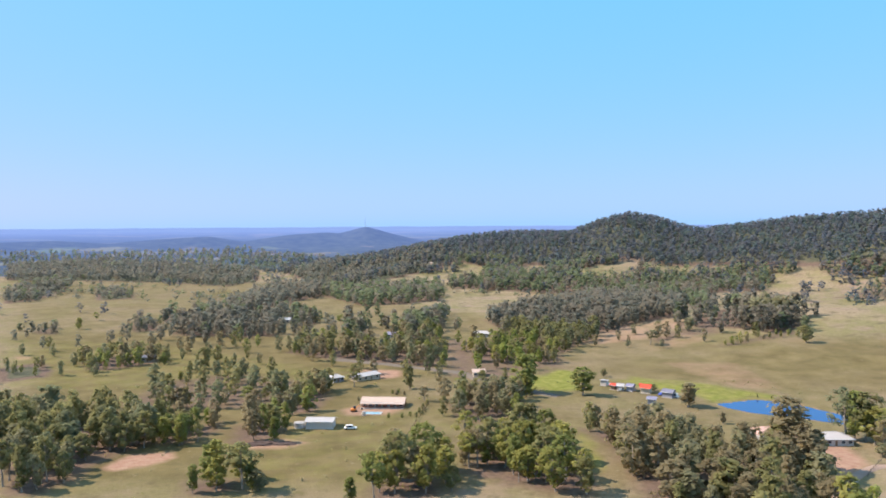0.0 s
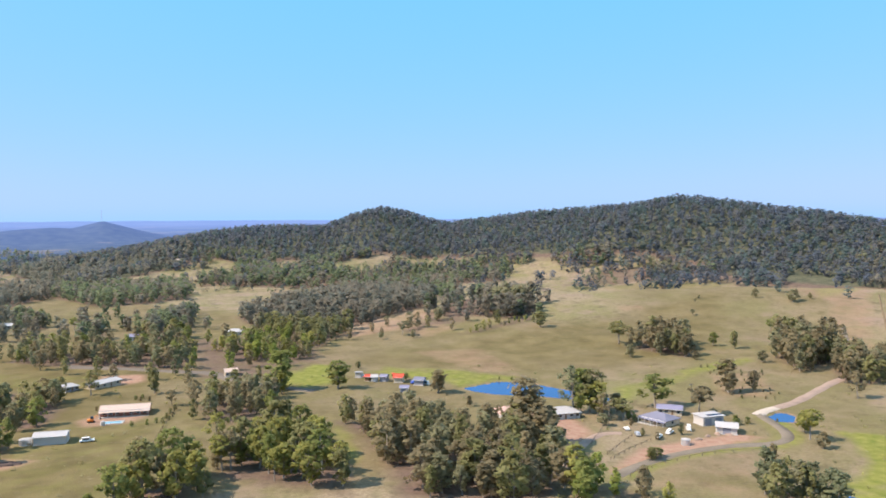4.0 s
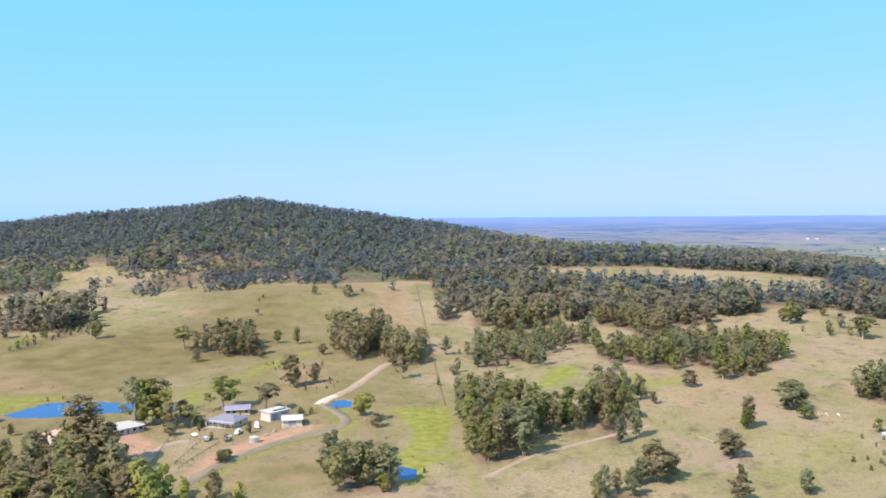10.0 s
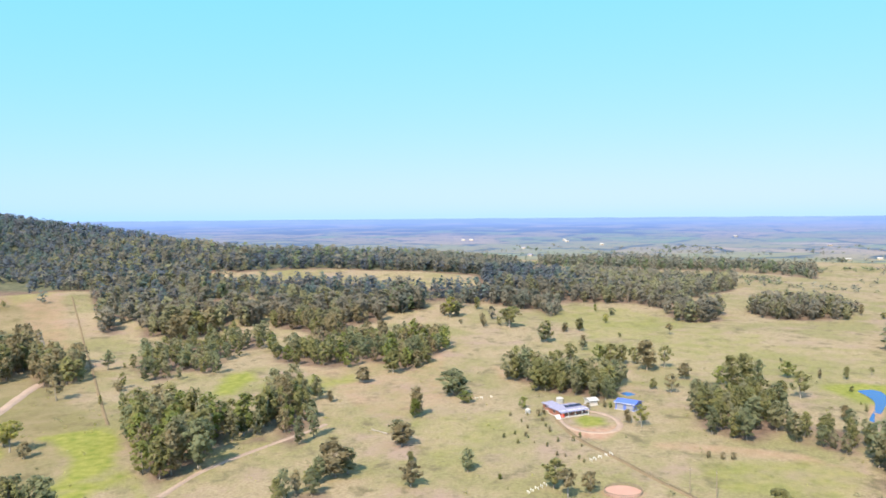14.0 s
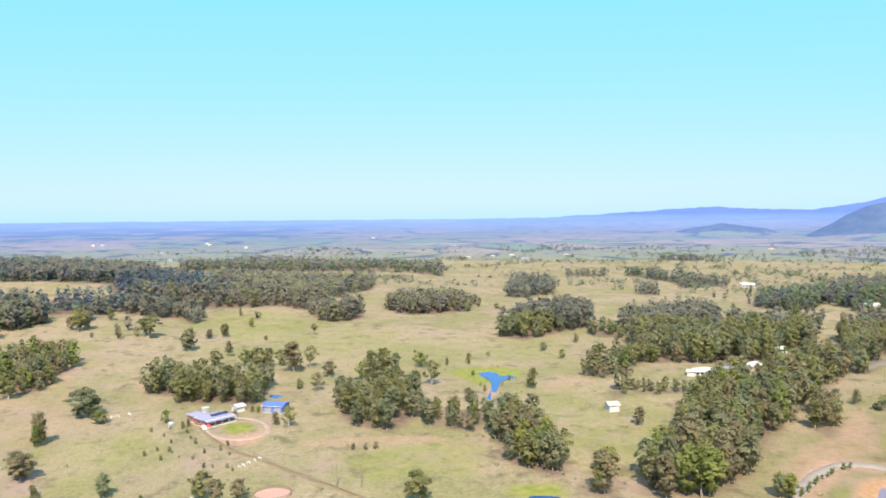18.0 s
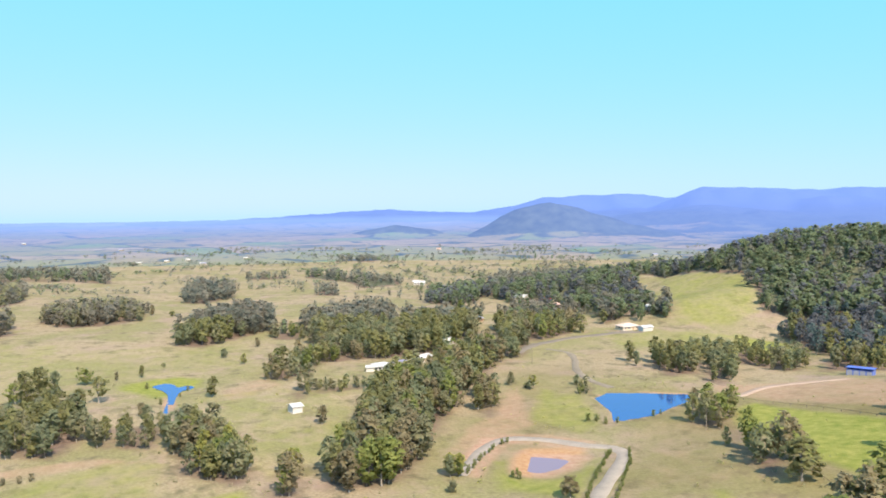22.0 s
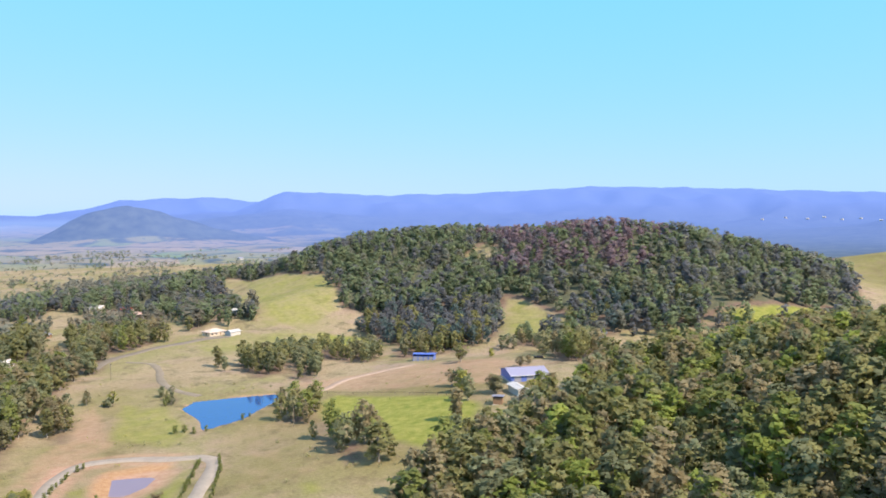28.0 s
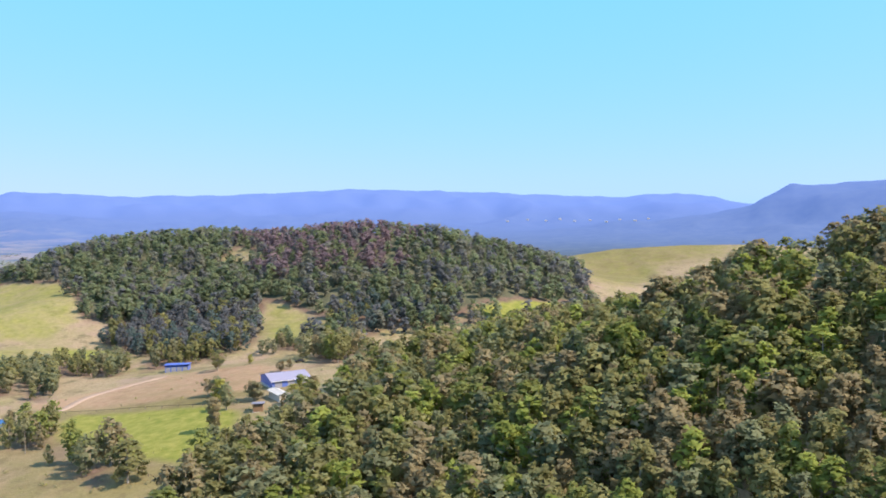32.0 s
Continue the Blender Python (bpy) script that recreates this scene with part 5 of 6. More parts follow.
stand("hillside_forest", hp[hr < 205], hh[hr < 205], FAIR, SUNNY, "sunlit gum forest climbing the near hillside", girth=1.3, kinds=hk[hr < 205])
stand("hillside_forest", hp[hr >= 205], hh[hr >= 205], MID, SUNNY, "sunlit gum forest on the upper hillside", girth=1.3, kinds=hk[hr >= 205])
# scattered trees and shelter belts over the plain
far_p, far_t = [], []
for k in range(380):
    a, rr = g.uniform(-2.45, 0.55), 10 ** g.uniform(math.log10(980), math.log10(2000))
    c = np.array([math.sin(-a), math.cos(a)]) * rr
    n, turn, long, wide = int(g.integers(3, 26)), g.uniform(0, 3.1), g.uniform(20, 130), g.uniform(4, 22)
    q = g.normal(size=(n, 2)) * np.array([long, wide])
    far_p.append(c + np.column_stack([q[:, 0] * math.cos(turn) - q[:, 1] * math.sin(turn), q[:, 0] * math.sin(turn) + q[:, 1] * math.cos(turn)]))
far_p = np.concatenate(far_p)
fr, fz = np.hypot(far_p[:, 0], far_p[:, 1]), land(far_p[:, 0], far_p[:, 1])
far_p = far_p[(fr > 950) & (fr < 2000) & (fz < 73 * np.clip((fr - 1000) / 3900, 0, 1) ** 1.3 + 6)]
stand("plain_trees", far_p, 7 * g.uniform(0.6, 1.2, len(far_p)), DOT, FAR_LEAVES[:3], "scattered dark trees and shelter belts over the plain", trunks=False, girth=1.7)
# small tussocks and weeds over the nearer paddocks
tp = np.column_stack([g.uniform(-330, 480, 4200), g.uniform(-360, 480, 4200)])
tr = np.hypot(tp[:, 0], tp[:, 1])
thick = wave(tp[:, 0], tp[:, 1], 120, 0.5) + wave(tp[:, 0], tp[:, 1], 45, 1.5) + g.normal(size=len(tp)) * 0.4
tp = tp[(tr > 150) & (tr < 480) & (tp[:, 0] > -0.9 * tp[:, 1] - 420) & (thick > 0.0)]
tp = tp[open_ground(tp)]
stand("tussocks", tp, g.uniform(0.5, 1.5, len(tp)), TUFTS, [LEAVES[0], LEAVES[5], LEAVES[4]], "low tussocks and weeds dotting dry paddocks", trunks=False, girth=1.5)


paddock_trees([(-63, 263, 10.3, 1.2), (-150, 406, 10.5, 1.2), (-131, 388, 15.1, 1.2), (-118, 406, 11.5, 1.0), (-101, 403, 17.7, 1.2), (-86, 403, 16.7, 1.0), (-151, 492, 12.7, 1.0), (-148, 511, 11.3, 1.0), (-154, 457, 9.0, 1.3), (-317, 681, 10.2, 1.0), (-331, 748, 12.3, 1.0), (-282, 560, 10.1, 1.0), (-362, 670, 11.0, 1.0), (-250, 795, 10.2, 1.0), (-124, 656, 11.8, 1.2), (-106, 640, 7.6, 1.2), (-125, 754, 15.5, 1.2), (-50, 435, 12.4, 1.1), (-19, 428, 13.3, 1.0), (-10, 395, 10.2, 1.2), (-3, 438, 10.2, 1.0), (-90, 688, 9.6, 1.0)])
paddock_trees([(-52, 682, 14.0, 1.0), (249, 538, 15.2, 1.4), (43, 405, 16.8, 1.3), (73, 411, 14.9, 1.2), (120, 384, 10.5, 1.3), (127, 355, 5.2, 1.0), (94, 460, 5.2, 1.0), (129, 550, 5.1, 1.0), (147, 557, 14.4, 1.0), (152, 546, 6.5, 1.0), (167, 324, 19.9, 0.9), (169, 321, 20.7, 0.9), (173, 320, 18.9, 0.9), (174, 315, 17.8, 0.9), (173, 308, 15.6, 1.0), (168, 299, 7.1, 1.5), (122, 280, 23.5, 1.0), (125, 272, 23.3, 1.2), (131, 275, 21.4, 1.2), (122, 388, 9.7, 1.3), (125, 350, 6.7, 1.0), (73, 411, 13.2, 1.2)])
paddock_trees([(44, 418, 16.0, 1.4), (113, 421, 4.4, 1.6), (332, 444, 12.2, 1.0), (339, 431, 14.6, 1.0), (275, 468, 15.4, 1.2), (263, 434, 10.5, 1.2), (296, 412, 7.8, 1.2), (326, 389, 17.6, 1.3), (403, 472, 8.8, 1.0), (306, 298, 17.1, 1.1), (207, 319, 22.7, 1.4), (218, 301, 14.4, 1.3), (258, 332, 15.1, 1.1), (270, 328, 14.1, 1.0), (163, 251, 5.2, 1.6), (220, 278, 4.6, 1.3), (201, 233, 8.2, 1.0), (233, 250, 13.9, 1.2), (228, 238, 9.2, 1.3), (239, 259, 9.0, 1.2), (178, 182, 5.8, 1.3), (304, 270, 6.0, 1.0)])
paddock_trees([(330, 281, 7.4, 1.3), (374, 326, 9.7, 1.0), (395, 343, 7.7, 1.0), (381, 320, 3.6, 1.0), (462, 561, 11.1, 1.0), (479, 535, 13.7, 1.5), (497, 535, 5.5, 1.0), (379, 532, 6.7, 1.0), (404, 564, 5.3, 1.0), (417, 577, 5.5, 1.0), (387, 170, 12.0, 1.4), (416, 164, 12.6, 1.2), (434, 156, 14.1, 1.2), (343, 168, 5.3, 1.0), (602, 188, 15.9, 1.0), (613, 187, 17.7, 1.2), (609, 195, 12.9, 1.0), (653, 179, 13.5, 1.2), (581, 134, 15.6, 1.2), (583, 173, 5.2, 1.0), (535, 97, 14.5, 1.0), (590, 82, 10.0, 1.0)])
paddock_trees([(581, 92, 7.9, 1.4), (703, 84, 7.7, 1.0), (689, 68, 9.7, 1.0), (638, 68, 8.2, 1.0), (515, 70, 8.7, 1.0), (485, 73, 9.4, 1.2), (570, 51, 4.0, 1.0), (374, 113, 11.8, 1.3), (361, 105, 6.6, 1.5), (327, 119, 12.5, 1.0), (246, 119, 18.1, 1.2), (250, 116, 15.1, 1.0), (239, 122, 9.9, 1.2), (236, 124, 9.1, 1.2), (285, 109, 11.0, 1.3), (243, 90, 12.1, 1.1), (586, 135, 14.5, 1.2), (534, 98, 12.5, 1.0), (373, 114, 12.0, 1.3), (330, 119, 11.8, 1.0), (289, 112, 9.2, 1.3), (268, 99, 4.2, 1.3)])
paddock_trees([(357, 76, 7.1, 1.0), (593, 17, 9.1, 1.0), (527, 71, 7.2, 1.0), (491, 73, 7.4, 1.0), (591, 82, 9.5, 1.0), (589, 93, 7.4, 1.3), (576, 51, 3.8, 1.0), (477, 17, 12.2, 1.0), (446, 5, 12.6, 1.1), (409, 11, 12.6, 1.3), (435, 36, 7.7, 1.0), (415, 20, 5.3, 1.0), (514, -50, 5.9, 1.0), (465, -49, 9.7, 1.2), (412, -49, 12.5, 1.3), (424, -41, 5.5, 1.0), (264, 76, 8.8, 1.4), (258, 63, 3.2, 1.3), (255, 44, 9.7, 1.1), (247, 38, 10.1, 1.3), (253, 32, 9.0, 1.1), (242, -24, 15.3, 1.1)])
paddock_trees([(337, 21, 8.6, 1.1), (342, 27, 5.2, 1.0), (487, 55, 10.8, 1.2), (480, 48, 11.7, 1.2), (481, 42, 11.7, 1.2), (485, 34, 14.0, 1.0), (466, 26, 15.4, 1.2), (435, -14, 12.3, 1.2), (422, -19, 17.4, 1.2), (438, -26, 15.9, 1.2), (454, -33, 12.5, 1.2), (759, -138, 12.7, 1.0), (740, -152, 14.4, 1.0), (318, -127, 10.4, 1.3), (539, -168, 8.6, 1.0), (479, -140, 8.9, 1.0), (508, -136, 5.4, 1.0), (471, -79, 8.9, 0.9), (467, -65, 6.6, 1.0), (486, -94, 4.4, 1.0), (394, -99, 10.5, 1.2), (371, -62, 5.9, 1.3)])
paddock_trees([(337, -241, 7.6, 1.0), (319, -240, 6.3, 1.0), (229, -138, 8.4, 1.0), (228, -141, 8.0, 1.0), (614, -331, 12.5, 1.2), (601, -375, 11.7, 1.0), (331, -237, 9.0, 1.0), (322, -240, 8.3, 1.0), (320, -243, 6.7, 1.0), (188, -157, 9.4, 1.2), (231, -139, 7.6, 1.0), (228, -141, 6.9, 1.0), (216, -131, 5.5, 1.3), (343, -333, 12.4, 1.0), (330, -325, 9.6, 1.0), (204, -375, 9.4, 1.4), (191, -387, 6.7, 1.2), (158, -352, 6.4, 1.3), (156, -358, 5.5, 1.0), (174, -311, 10.5, 1.0), (169, -312, 10.4, 1.2), (153, -288, 11.2, 1.2)])
paddock_trees([(144, -261, 11.0, 0.9), (147, -300, 10.5, 1.5), (149, -216, 12.4, 1.4)])
paddock_trees([(190, 274, 9.5, 1.1), (181, 304, 9.3, 1.5), (186, 318, 7.7, 1.5), (185, 305, 5.0, 1.5), (160, 249, 6.1, 1.9), (223, 282, 3.8, 1.6), (126, -283, 8.1, 1.0), (123, -285, 9.1, 1.2), (121, -291, 9.2, 1.2), (118, -295, 9.2, 1.2), (115, -303, 9.9, 1.2), (119, -271, 8.7, 1.1), (163, -301, 12.9, 1.3), (146, -299, 10.9, 1.4), (145, -263, 8.7, 1.0), (199, -366, 10.4, 1.4)])
for k, e in enumerate(tree_masters):
    if k not in used_masters:
        for o in (*e.children, e):
            bpy.data.objects.remove(o)

# ---- buildings and small things ----
WALLS = {
    "white": material("white_painted_wall", (0.54, 0.51, 0.48), 0.6, vary=0.06),
    "brick": material("red_brick_wall", (0.30, 0.13, 0.09), 0.85, vary=0.2, scale=0.5, bump=0.2),
    "cream": material("cream_cladding", (0.52, 0.44, 0.33), 0.7, vary=0.08),
    "blue": material("blue_steel_cladding", (0.10, 0.16, 0.48), 0.45, vary=0.1),
    "timber": material("brown_timber_wall", (0.24, 0.15, 0.09), 0.8, vary=0.2, scale=0.5),
    "grey": material("grey_steel_cladding", (0.27, 0.28, 0.33), 0.5, vary=0.1),
}
ROOFS = {
    "white": material("white_steel_roof", (0.47, 0.45, 0.44), 0.4, spec=0.12, vary=0.05),
    "grey": material("slate_grey_roof", (0.20, 0.20, 0.26), 0.5, spec=0.12, vary=0.12),
    "pink": material("faded_terracotta_roof", (0.58, 0.38, 0.32), 0.75, spec=0.12, vary=0.12, scale=0.5),
    "tan": material("weathered_tan_roof", (0.55, 0.43, 0.36), 0.7, spec=0.12, vary=0.15, scale=0.7),
    "ice": material("pale_blue_steel_roof", (0.25, 0.245, 0.345), 0.45, spec=0.12, vary=0.06),
    "blue": material("deep_blue_steel_roof", (0.09, 0.15, 0.52), 0.4, spec=0.12, vary=0.1),
    "red": material("bright_red_roof", (0.62, 0.10, 0.06), 0.55, spec=0.12, vary=0.12),
    "teal": material("teal_steel_roof", (0.06, 0.24, 0.34), 0.5, spec=0.12, vary=0.1),
}
GLASS = material("dark_window_glass", (0.03, 0.04, 0.06), 0.08, vary=0.1, spec=0.6)
PANEL = material("solar_panel", (0.015, 0.02, 0.06), 0.15, vary=0.2, spec=0.6)
FRAME = material("window_frame_paint", (0.7, 0.7, 0.68), 0.5, vary=0.05)
SLAB = material("concrete_slab", (0.45, 0.43, 0.40), 0.9, vary=0.15)
TYRE = material("black_rubber", (0.02, 0.02, 0.02), 0.85, vary=0.2)
TIMBER = material("weathered_post_timber", (0.22, 0.18, 0.14), 0.9, vary=0.3, scale=0.3)
WHITE = material("white_paint", (0.82, 0.82, 0.80), 0.5, vary=0.06)
STEEL = material("galvanised_steel", (0.55, 0.57, 0.60), 0.4, metal=0.6, vary=0.15)
SOIL = material("heaped_dark_soil", (0.10, 0.07, 0.06), 0.95, vary=0.4, bump=0.5)


def box(x0, y0, z0, x1, y1, z1, bevel=0.0):
    bm = bmesh.new()
    bmesh.ops.create_cube(bm, size=1.0, matrix=Matrix.Translation(((x0 + x1) / 2, (y0 + y1) / 2, (z0 + z1) / 2)) @ Matrix.Diagonal((x1 - x0, y1 - y0, z1 - z0, 1)))
    if bevel:
        bmesh.ops.bevel(bm, geom=bm.edges[:], offset=bevel, segments=1, affect="EDGES")
    return bm


def prism(points, thick):
    """A slab through 3D points, pushed down by thick."""
    bm = bmesh.new()
    top = [bm.verts.new(p) for p in points]
    low = [bm.verts.new((p[0], p[1], p[2] - thick)) for p in points]
    n = len(points)
    bm.faces.new(top)
    bm.faces.new(low[::-1])
    for i in range(n):
        bm.faces.new((top[i], low[i], low[(i + 1) % n], top[(i + 1) % n]))
    bmesh.ops.recalc_face_normals(bm, faces=bm.faces[:])
    return bm


def roof_mesh(L, W, z, rise, style, over=0.6):
    """Roof planes with thickness over a plan of L by W, front at y = 0."""
    x, y0, y1, ym = L / 2 + over, -over, W + over, W / 2
    if style == "flat":
        return box(-x, y0, z, x, y1, z + 0.35, 0.05)
    if style == "skillion":
        return prism([(-x, y0, z + rise), (x, y0, z + rise), (x, y1, z + 0.2), (-x, y1, z + 0.2)], 0.18)
    inset = min(W * 0.5, L * 0.4) if style == "hip" else 0.0
    bm = bmesh.new()
    outer = [(-x, y0, z), (x, y0, z), (x, y1, z), (-x, y1, z)]
    rl, rr = (-x + inset, ym, z + rise), (x - inset, ym, z + rise)
    def shell(dz, flip):
        v = [bm.verts.new((p[0], p[1], p[2] + dz)) for p in (*outer, rl, rr)]
        fs = [(0, 1, 5, 4), (2, 3, 4, 5)]
        if style == "hip":
            fs += [(1, 2, 5), (3, 0, 4)]
        for q in fs:
            bm.faces.new([v[i] for i in (q[::-1] if flip else q)])
        return v
    a, b = shell(0, False), shell(-0.2, True)
    rim = [0, 1, 2, 3] if style == "hip" else [0, 1, 5, 2, 3, 4]
    for i, j in zip(rim, rim[1:] + rim[:1]):
        bm.faces.new((a[i], b[i], b[j], a[j]))
    bmesh.ops.recalc_face_normals(bm, faces=bm.faces[:])
    return bm


def wall_mesh(L, W, h, rise, style):
    """Four walls; gables run up under the roof."""
    bm = bmesh.new()
    pts = [(-L / 2, 0), (L / 2, 0), (L / 2, W), (-L / 2, W)]
    lo, hi = [bm.verts.new((*p, 0)) for p in pts], [bm.verts.new((*p, h)) for p in pts]
    for i in range(4):
        j = (i + 1) % 4
        side = [lo[i], lo[j], hi[j], hi[i]]
        if style == "gable" and i in (1, 3):
            side.insert(3, bm.verts.new((pts[i][0], W / 2, h + rise * 0.9)))
        bm.faces.new(side)
    bm.faces.new(lo[::-1])
    bmesh.ops.recalc_face_normals(bm, faces=bm.faces[:])
    return bm


def building(name, x1, y1, x2, y2, depth, label, wall="white", roof="white", h=2.7, rise=1.6, style="hip", windows=4, verandah=0.0, solar=0, rolldoor=0, category="house"):
    """A house or shed whose front runs from x1, y1 to x2, y2."""
    a, b = Vector((x1, y1)), Vector((x2, y2))
    mid, d = (a + b) / 2, (b - a)
    L = d.length
    d.normalize()
    nrm = Vector((-d.y, d.x))
    if nrm.dot(mid) < 0:
        d, nrm = -d, -nrm
    rot = Matrix(((d.x, nrm.x, 0), (d.y, nrm.y, 0), (0, 0, 1))).to_4x4()
    zs = [height(*(mid + d * sx * L / 2 + nrm * sy * depth)) for sx in (-1, 1) for sy in (0, 1)]
    e = new(name)
    e.matrix_basis = Matrix.Translation((mid.x, mid.y, max(min(zs), sum(zs) / 4 - 0.2) + 0.25)) @ rot
    tagged(e, label, category)
    part("slab", box(-L / 2 - 0.3, -0.3 - verandah, -2.0, L / 2 + 0.3, depth + 0.3, 0.0), SLAB, e)
    part("wall", wall_mesh(L, depth, h, rise, style), WALLS[wall], e)
    part("roof", roof_mesh(L, depth, h, rise, style), ROOFS[roof], e)
    if style == "gable" or style == "hip":
        inset = min(depth * 0.5, L * 0.4) if style == "hip" else 0
        part("ridge_cap", box(-L / 2 - 0.5 + inset, depth / 2 - 0.15, h + rise - 0.05, L / 2 + 0.5 - inset, depth / 2 + 0.15, h + rise + 0.08), ROOFS[roof], e)
        part("gutter", box(-L / 2 - 0.6, -0.75, h - 0.22, L / 2 + 0.6, -0.6, h - 0.06), FRAME, e)
    if rolldoor:
        for i in range(rolldoor):
            c = -L / 2 + L * (i + 0.5) / rolldoor
            wd = min(3.2, L / rolldoor * 0.8)
            part("roller_door", box(c - wd / 2, -0.06, 0.02, c + wd / 2, 0.02, h * 0.85), WALLS["grey"], e)
    for i in range(windows):
        c = -L / 2 + L * (i + 0.5) / windows
        if rolldoor:
            continue
        if i == windows // 2:
            part("door", box(c - 0.45, -0.05, 0.0, c + 0.45, 0.02, 2.05), WALLS["timber"], e)
            continue
        fr = part("window", box(c - 0.85, -0.07, 0.85, c + 0.85, 0.02, 2.15), FRAME, e)
        part("pane", box(c - 0.77, -0.09, 0.93, c + 0.77, -0.06, 2.07), GLASS, fr)
    for side in (-1, 1):
        if windows > 1:
            x = side * L / 2
            fr = part("window", box(min(x, x + side * 0.06), depth * 0.4, 0.9, max(x, x + side * 0.06), depth * 0.4 + 1.5, 2.1), FRAME, e)
            part("pane", box(min(x + side * 0.05, x + side * 0.08), depth * 0.4 + 0.08, 0.98, max(x + side * 0.05, x + side * 0.08), depth * 0.4 + 1.42, 2.02), GLASS, fr)
    if verandah:
        part("verandah_roof", prism([(-L / 2 - 0.6, -verandah, h - 0.55), (L / 2 + 0.6, -verandah, h - 0.55), (L / 2 + 0.6, 0.02, h - 0.08), (-L / 2 - 0.6, 0.02, h - 0.08)], 0.12), ROOFS[roof], e)
        n = max(3, int(L / 3))
        for i in range(n + 1):
            c = -L / 2 + L * i / n
            part("post", box(c - 0.07, -verandah + 0.1, 0, c + 0.07, -verandah + 0.24, h - 0.6), FRAME, e)
    for i in range(solar):
        u = -L * 0.2 + i * 1.75
        slope = rise / (depth / 2 + 0.6) if style in ("hip", "gable") else 0
        zt = h + 0.36 if style == "flat" else h + 0.06
        q = [(u, 1.0, zt + slope * 1.6), (u + 1.65, 1.0, zt + slope * 1.6), (u + 1.65, 2.9, zt + slope * 3.5), (u, 2.9, zt + slope * 3.5)]
        part("solar_panel", prism([(p[0], p[1], p[2] + 0.1) for p in q], 0.06), PANEL, e)
    return e


def tank(x, y, r=1.7, h=2.3, label="pale round rainwater tank beside the house"):
    e = new("water_tank")
    e.location = (x, y, height(x, y) - 0.05)
    bm = bmesh.new()
    bmesh.ops.create_cone(bm, cap_ends=True, segments=20, radius1=r, radius2=r, depth=h, matrix=Matrix.Translation((0, 0, h / 2)))
    part("body", bm, STEEL, e)
    bm = bmesh.new()
    bmesh.ops.create_cone(bm, cap_ends=True, segments=20, radius1=r * 1.03, radius2=0.25, depth=0.5, matrix=Matrix.Translation((0, 0, h + 0.25)))
    part("lid", bm, ROOFS["white"], e)
    tagged(e, label, "tank")


def car(x, y, turn, paint, label, long=4.6, high=1.6):
    e = new("parked_car")
    e.matrix_basis = pose(x, y, height(x, y), 0, 0, turn)
    part("body", box(-long / 2, -0.9, 0.35, long / 2, 0.9, 1.0, 0.12), paint, e)
    part("cabin", box(-long * 0.36, -0.78, 0.95, long * 0.2, 0.78, high, 0.2), paint, e)
    for s in (-1, 1):
        part("side_window", box(-long * 0.32, s * 0.79 - 0.02, 1.05, long * 0.15, s * 0.79 + 0.02, high - 0.18), GLASS, e)
        for c in (-1, 1):
            bm = bmesh.new()
            bmesh.ops.create_cone(bm, cap_ends=True, segments=12, radius1=0.34, radius2=0.34, depth=0.24, matrix=pose(c * long * 0.31, s * 0.82, 0.34, 90))
            part("wheel", bm, TYRE, e)
    part("windscreen", box(long * 0.2 - 0.05, -0.68, 1.05, long * 0.2 + 0.02, 0.68, high - 0.15), GLASS, e)
    tagged(e, label, "car", "parked cars")


def fence(line, gap=5.0, high=1.2, rails=2, mat=None, label="weathered timber post and rail paddock fence", name="fence"):
    mat = mat or TIMBER
    e = new(name)
    pts = smooth_line(line, gap)
    z0 = height(*pts[0])
    e.location = (*pts[0], z0)
    tagged(e, label, "fence")
    bm = box(-0.09, -0.09, -0.4, 0.09, 0.09, high)
    me = bpy.data.meshes.new("post")
    bm.to_mesh(me)
    bm.free()
    me.materials.append(mat)
    zs = ground(pts[:, 0], pts[:, 1])
    for (x, y), z in zip(pts, zs):
        p = new("post", me)
        p.parent, p.location = e, (x - pts[0][0], y - pts[0][1], z - z0)
    for k in range(rails):
        zz = high * (0.92 - 0.42 * k)
        V, F = [], []
        for i, ((x, y), z) in enumerate(zip(pts, zs)):
            for dz in (-0.06, 0.06):
                V.append((x - pts[0][0], y - pts[0][1], z - z0 + zz + dz))
            if i:
                F.append((2 * i - 2, 2 * i, 2 * i + 1, 2 * i - 1))
        bm = bmesh.new()
        vs = [bm.verts.new(v) for v in V]
        for q in F:
            bm.faces.new([vs[i] for i in q])
        bmesh.ops.solidify(bm, geom=bm.faces[:], thickness=0.05)
        part("rail", bm, mat, e)
    return e


# the long house with a tan roof, its shed and yard
building("farmhouse", -40.5, 383.5, -19.8, 381.8, 9, "long low brick farmhouse with a weathered tan roof", "brick", "tan", 2.8, 1.5, "gable", 7, 2.2)
building("farm_shed", -60.7, 342.1, -49, 341.5, 8, "white steel farm shed on the grass", "white", "white", 3.2, 1.0, "gable", 0, category="shed")
tank(-64.0, 345.4, 2.4, 2.4)
car(-41.1, 341.6, 5, WHITE, "white utility truck parked on grass", 5.6, 2.0)
tank(-37.7, 366.6, 0.9, 1.6, "small dark-topped yard tank by the farmhouse")
building("house", -63.1, 446.1, -57.7, 449.9, 7, "white-roofed house half hidden by trees", "grey", "white", 2.7, 1.3, "hip", 3)
building("house", -49.7, 447.7, -37.7, 459.6, 8, "long house with a white roof beside red earth", "cream", "white", 2.7, 1.2, "gable", 4)
building("house", 23.2, 605.4, 36.2, 604.1, 9, "white house among valley trees", "white", "white", 2.8, 1.6, "hip", 4)
building("house", -152.8, 721.1, -141.7, 720, 9, "small pale house among trees", "cream", "white", 2.8, 1.6, "gable", 3)
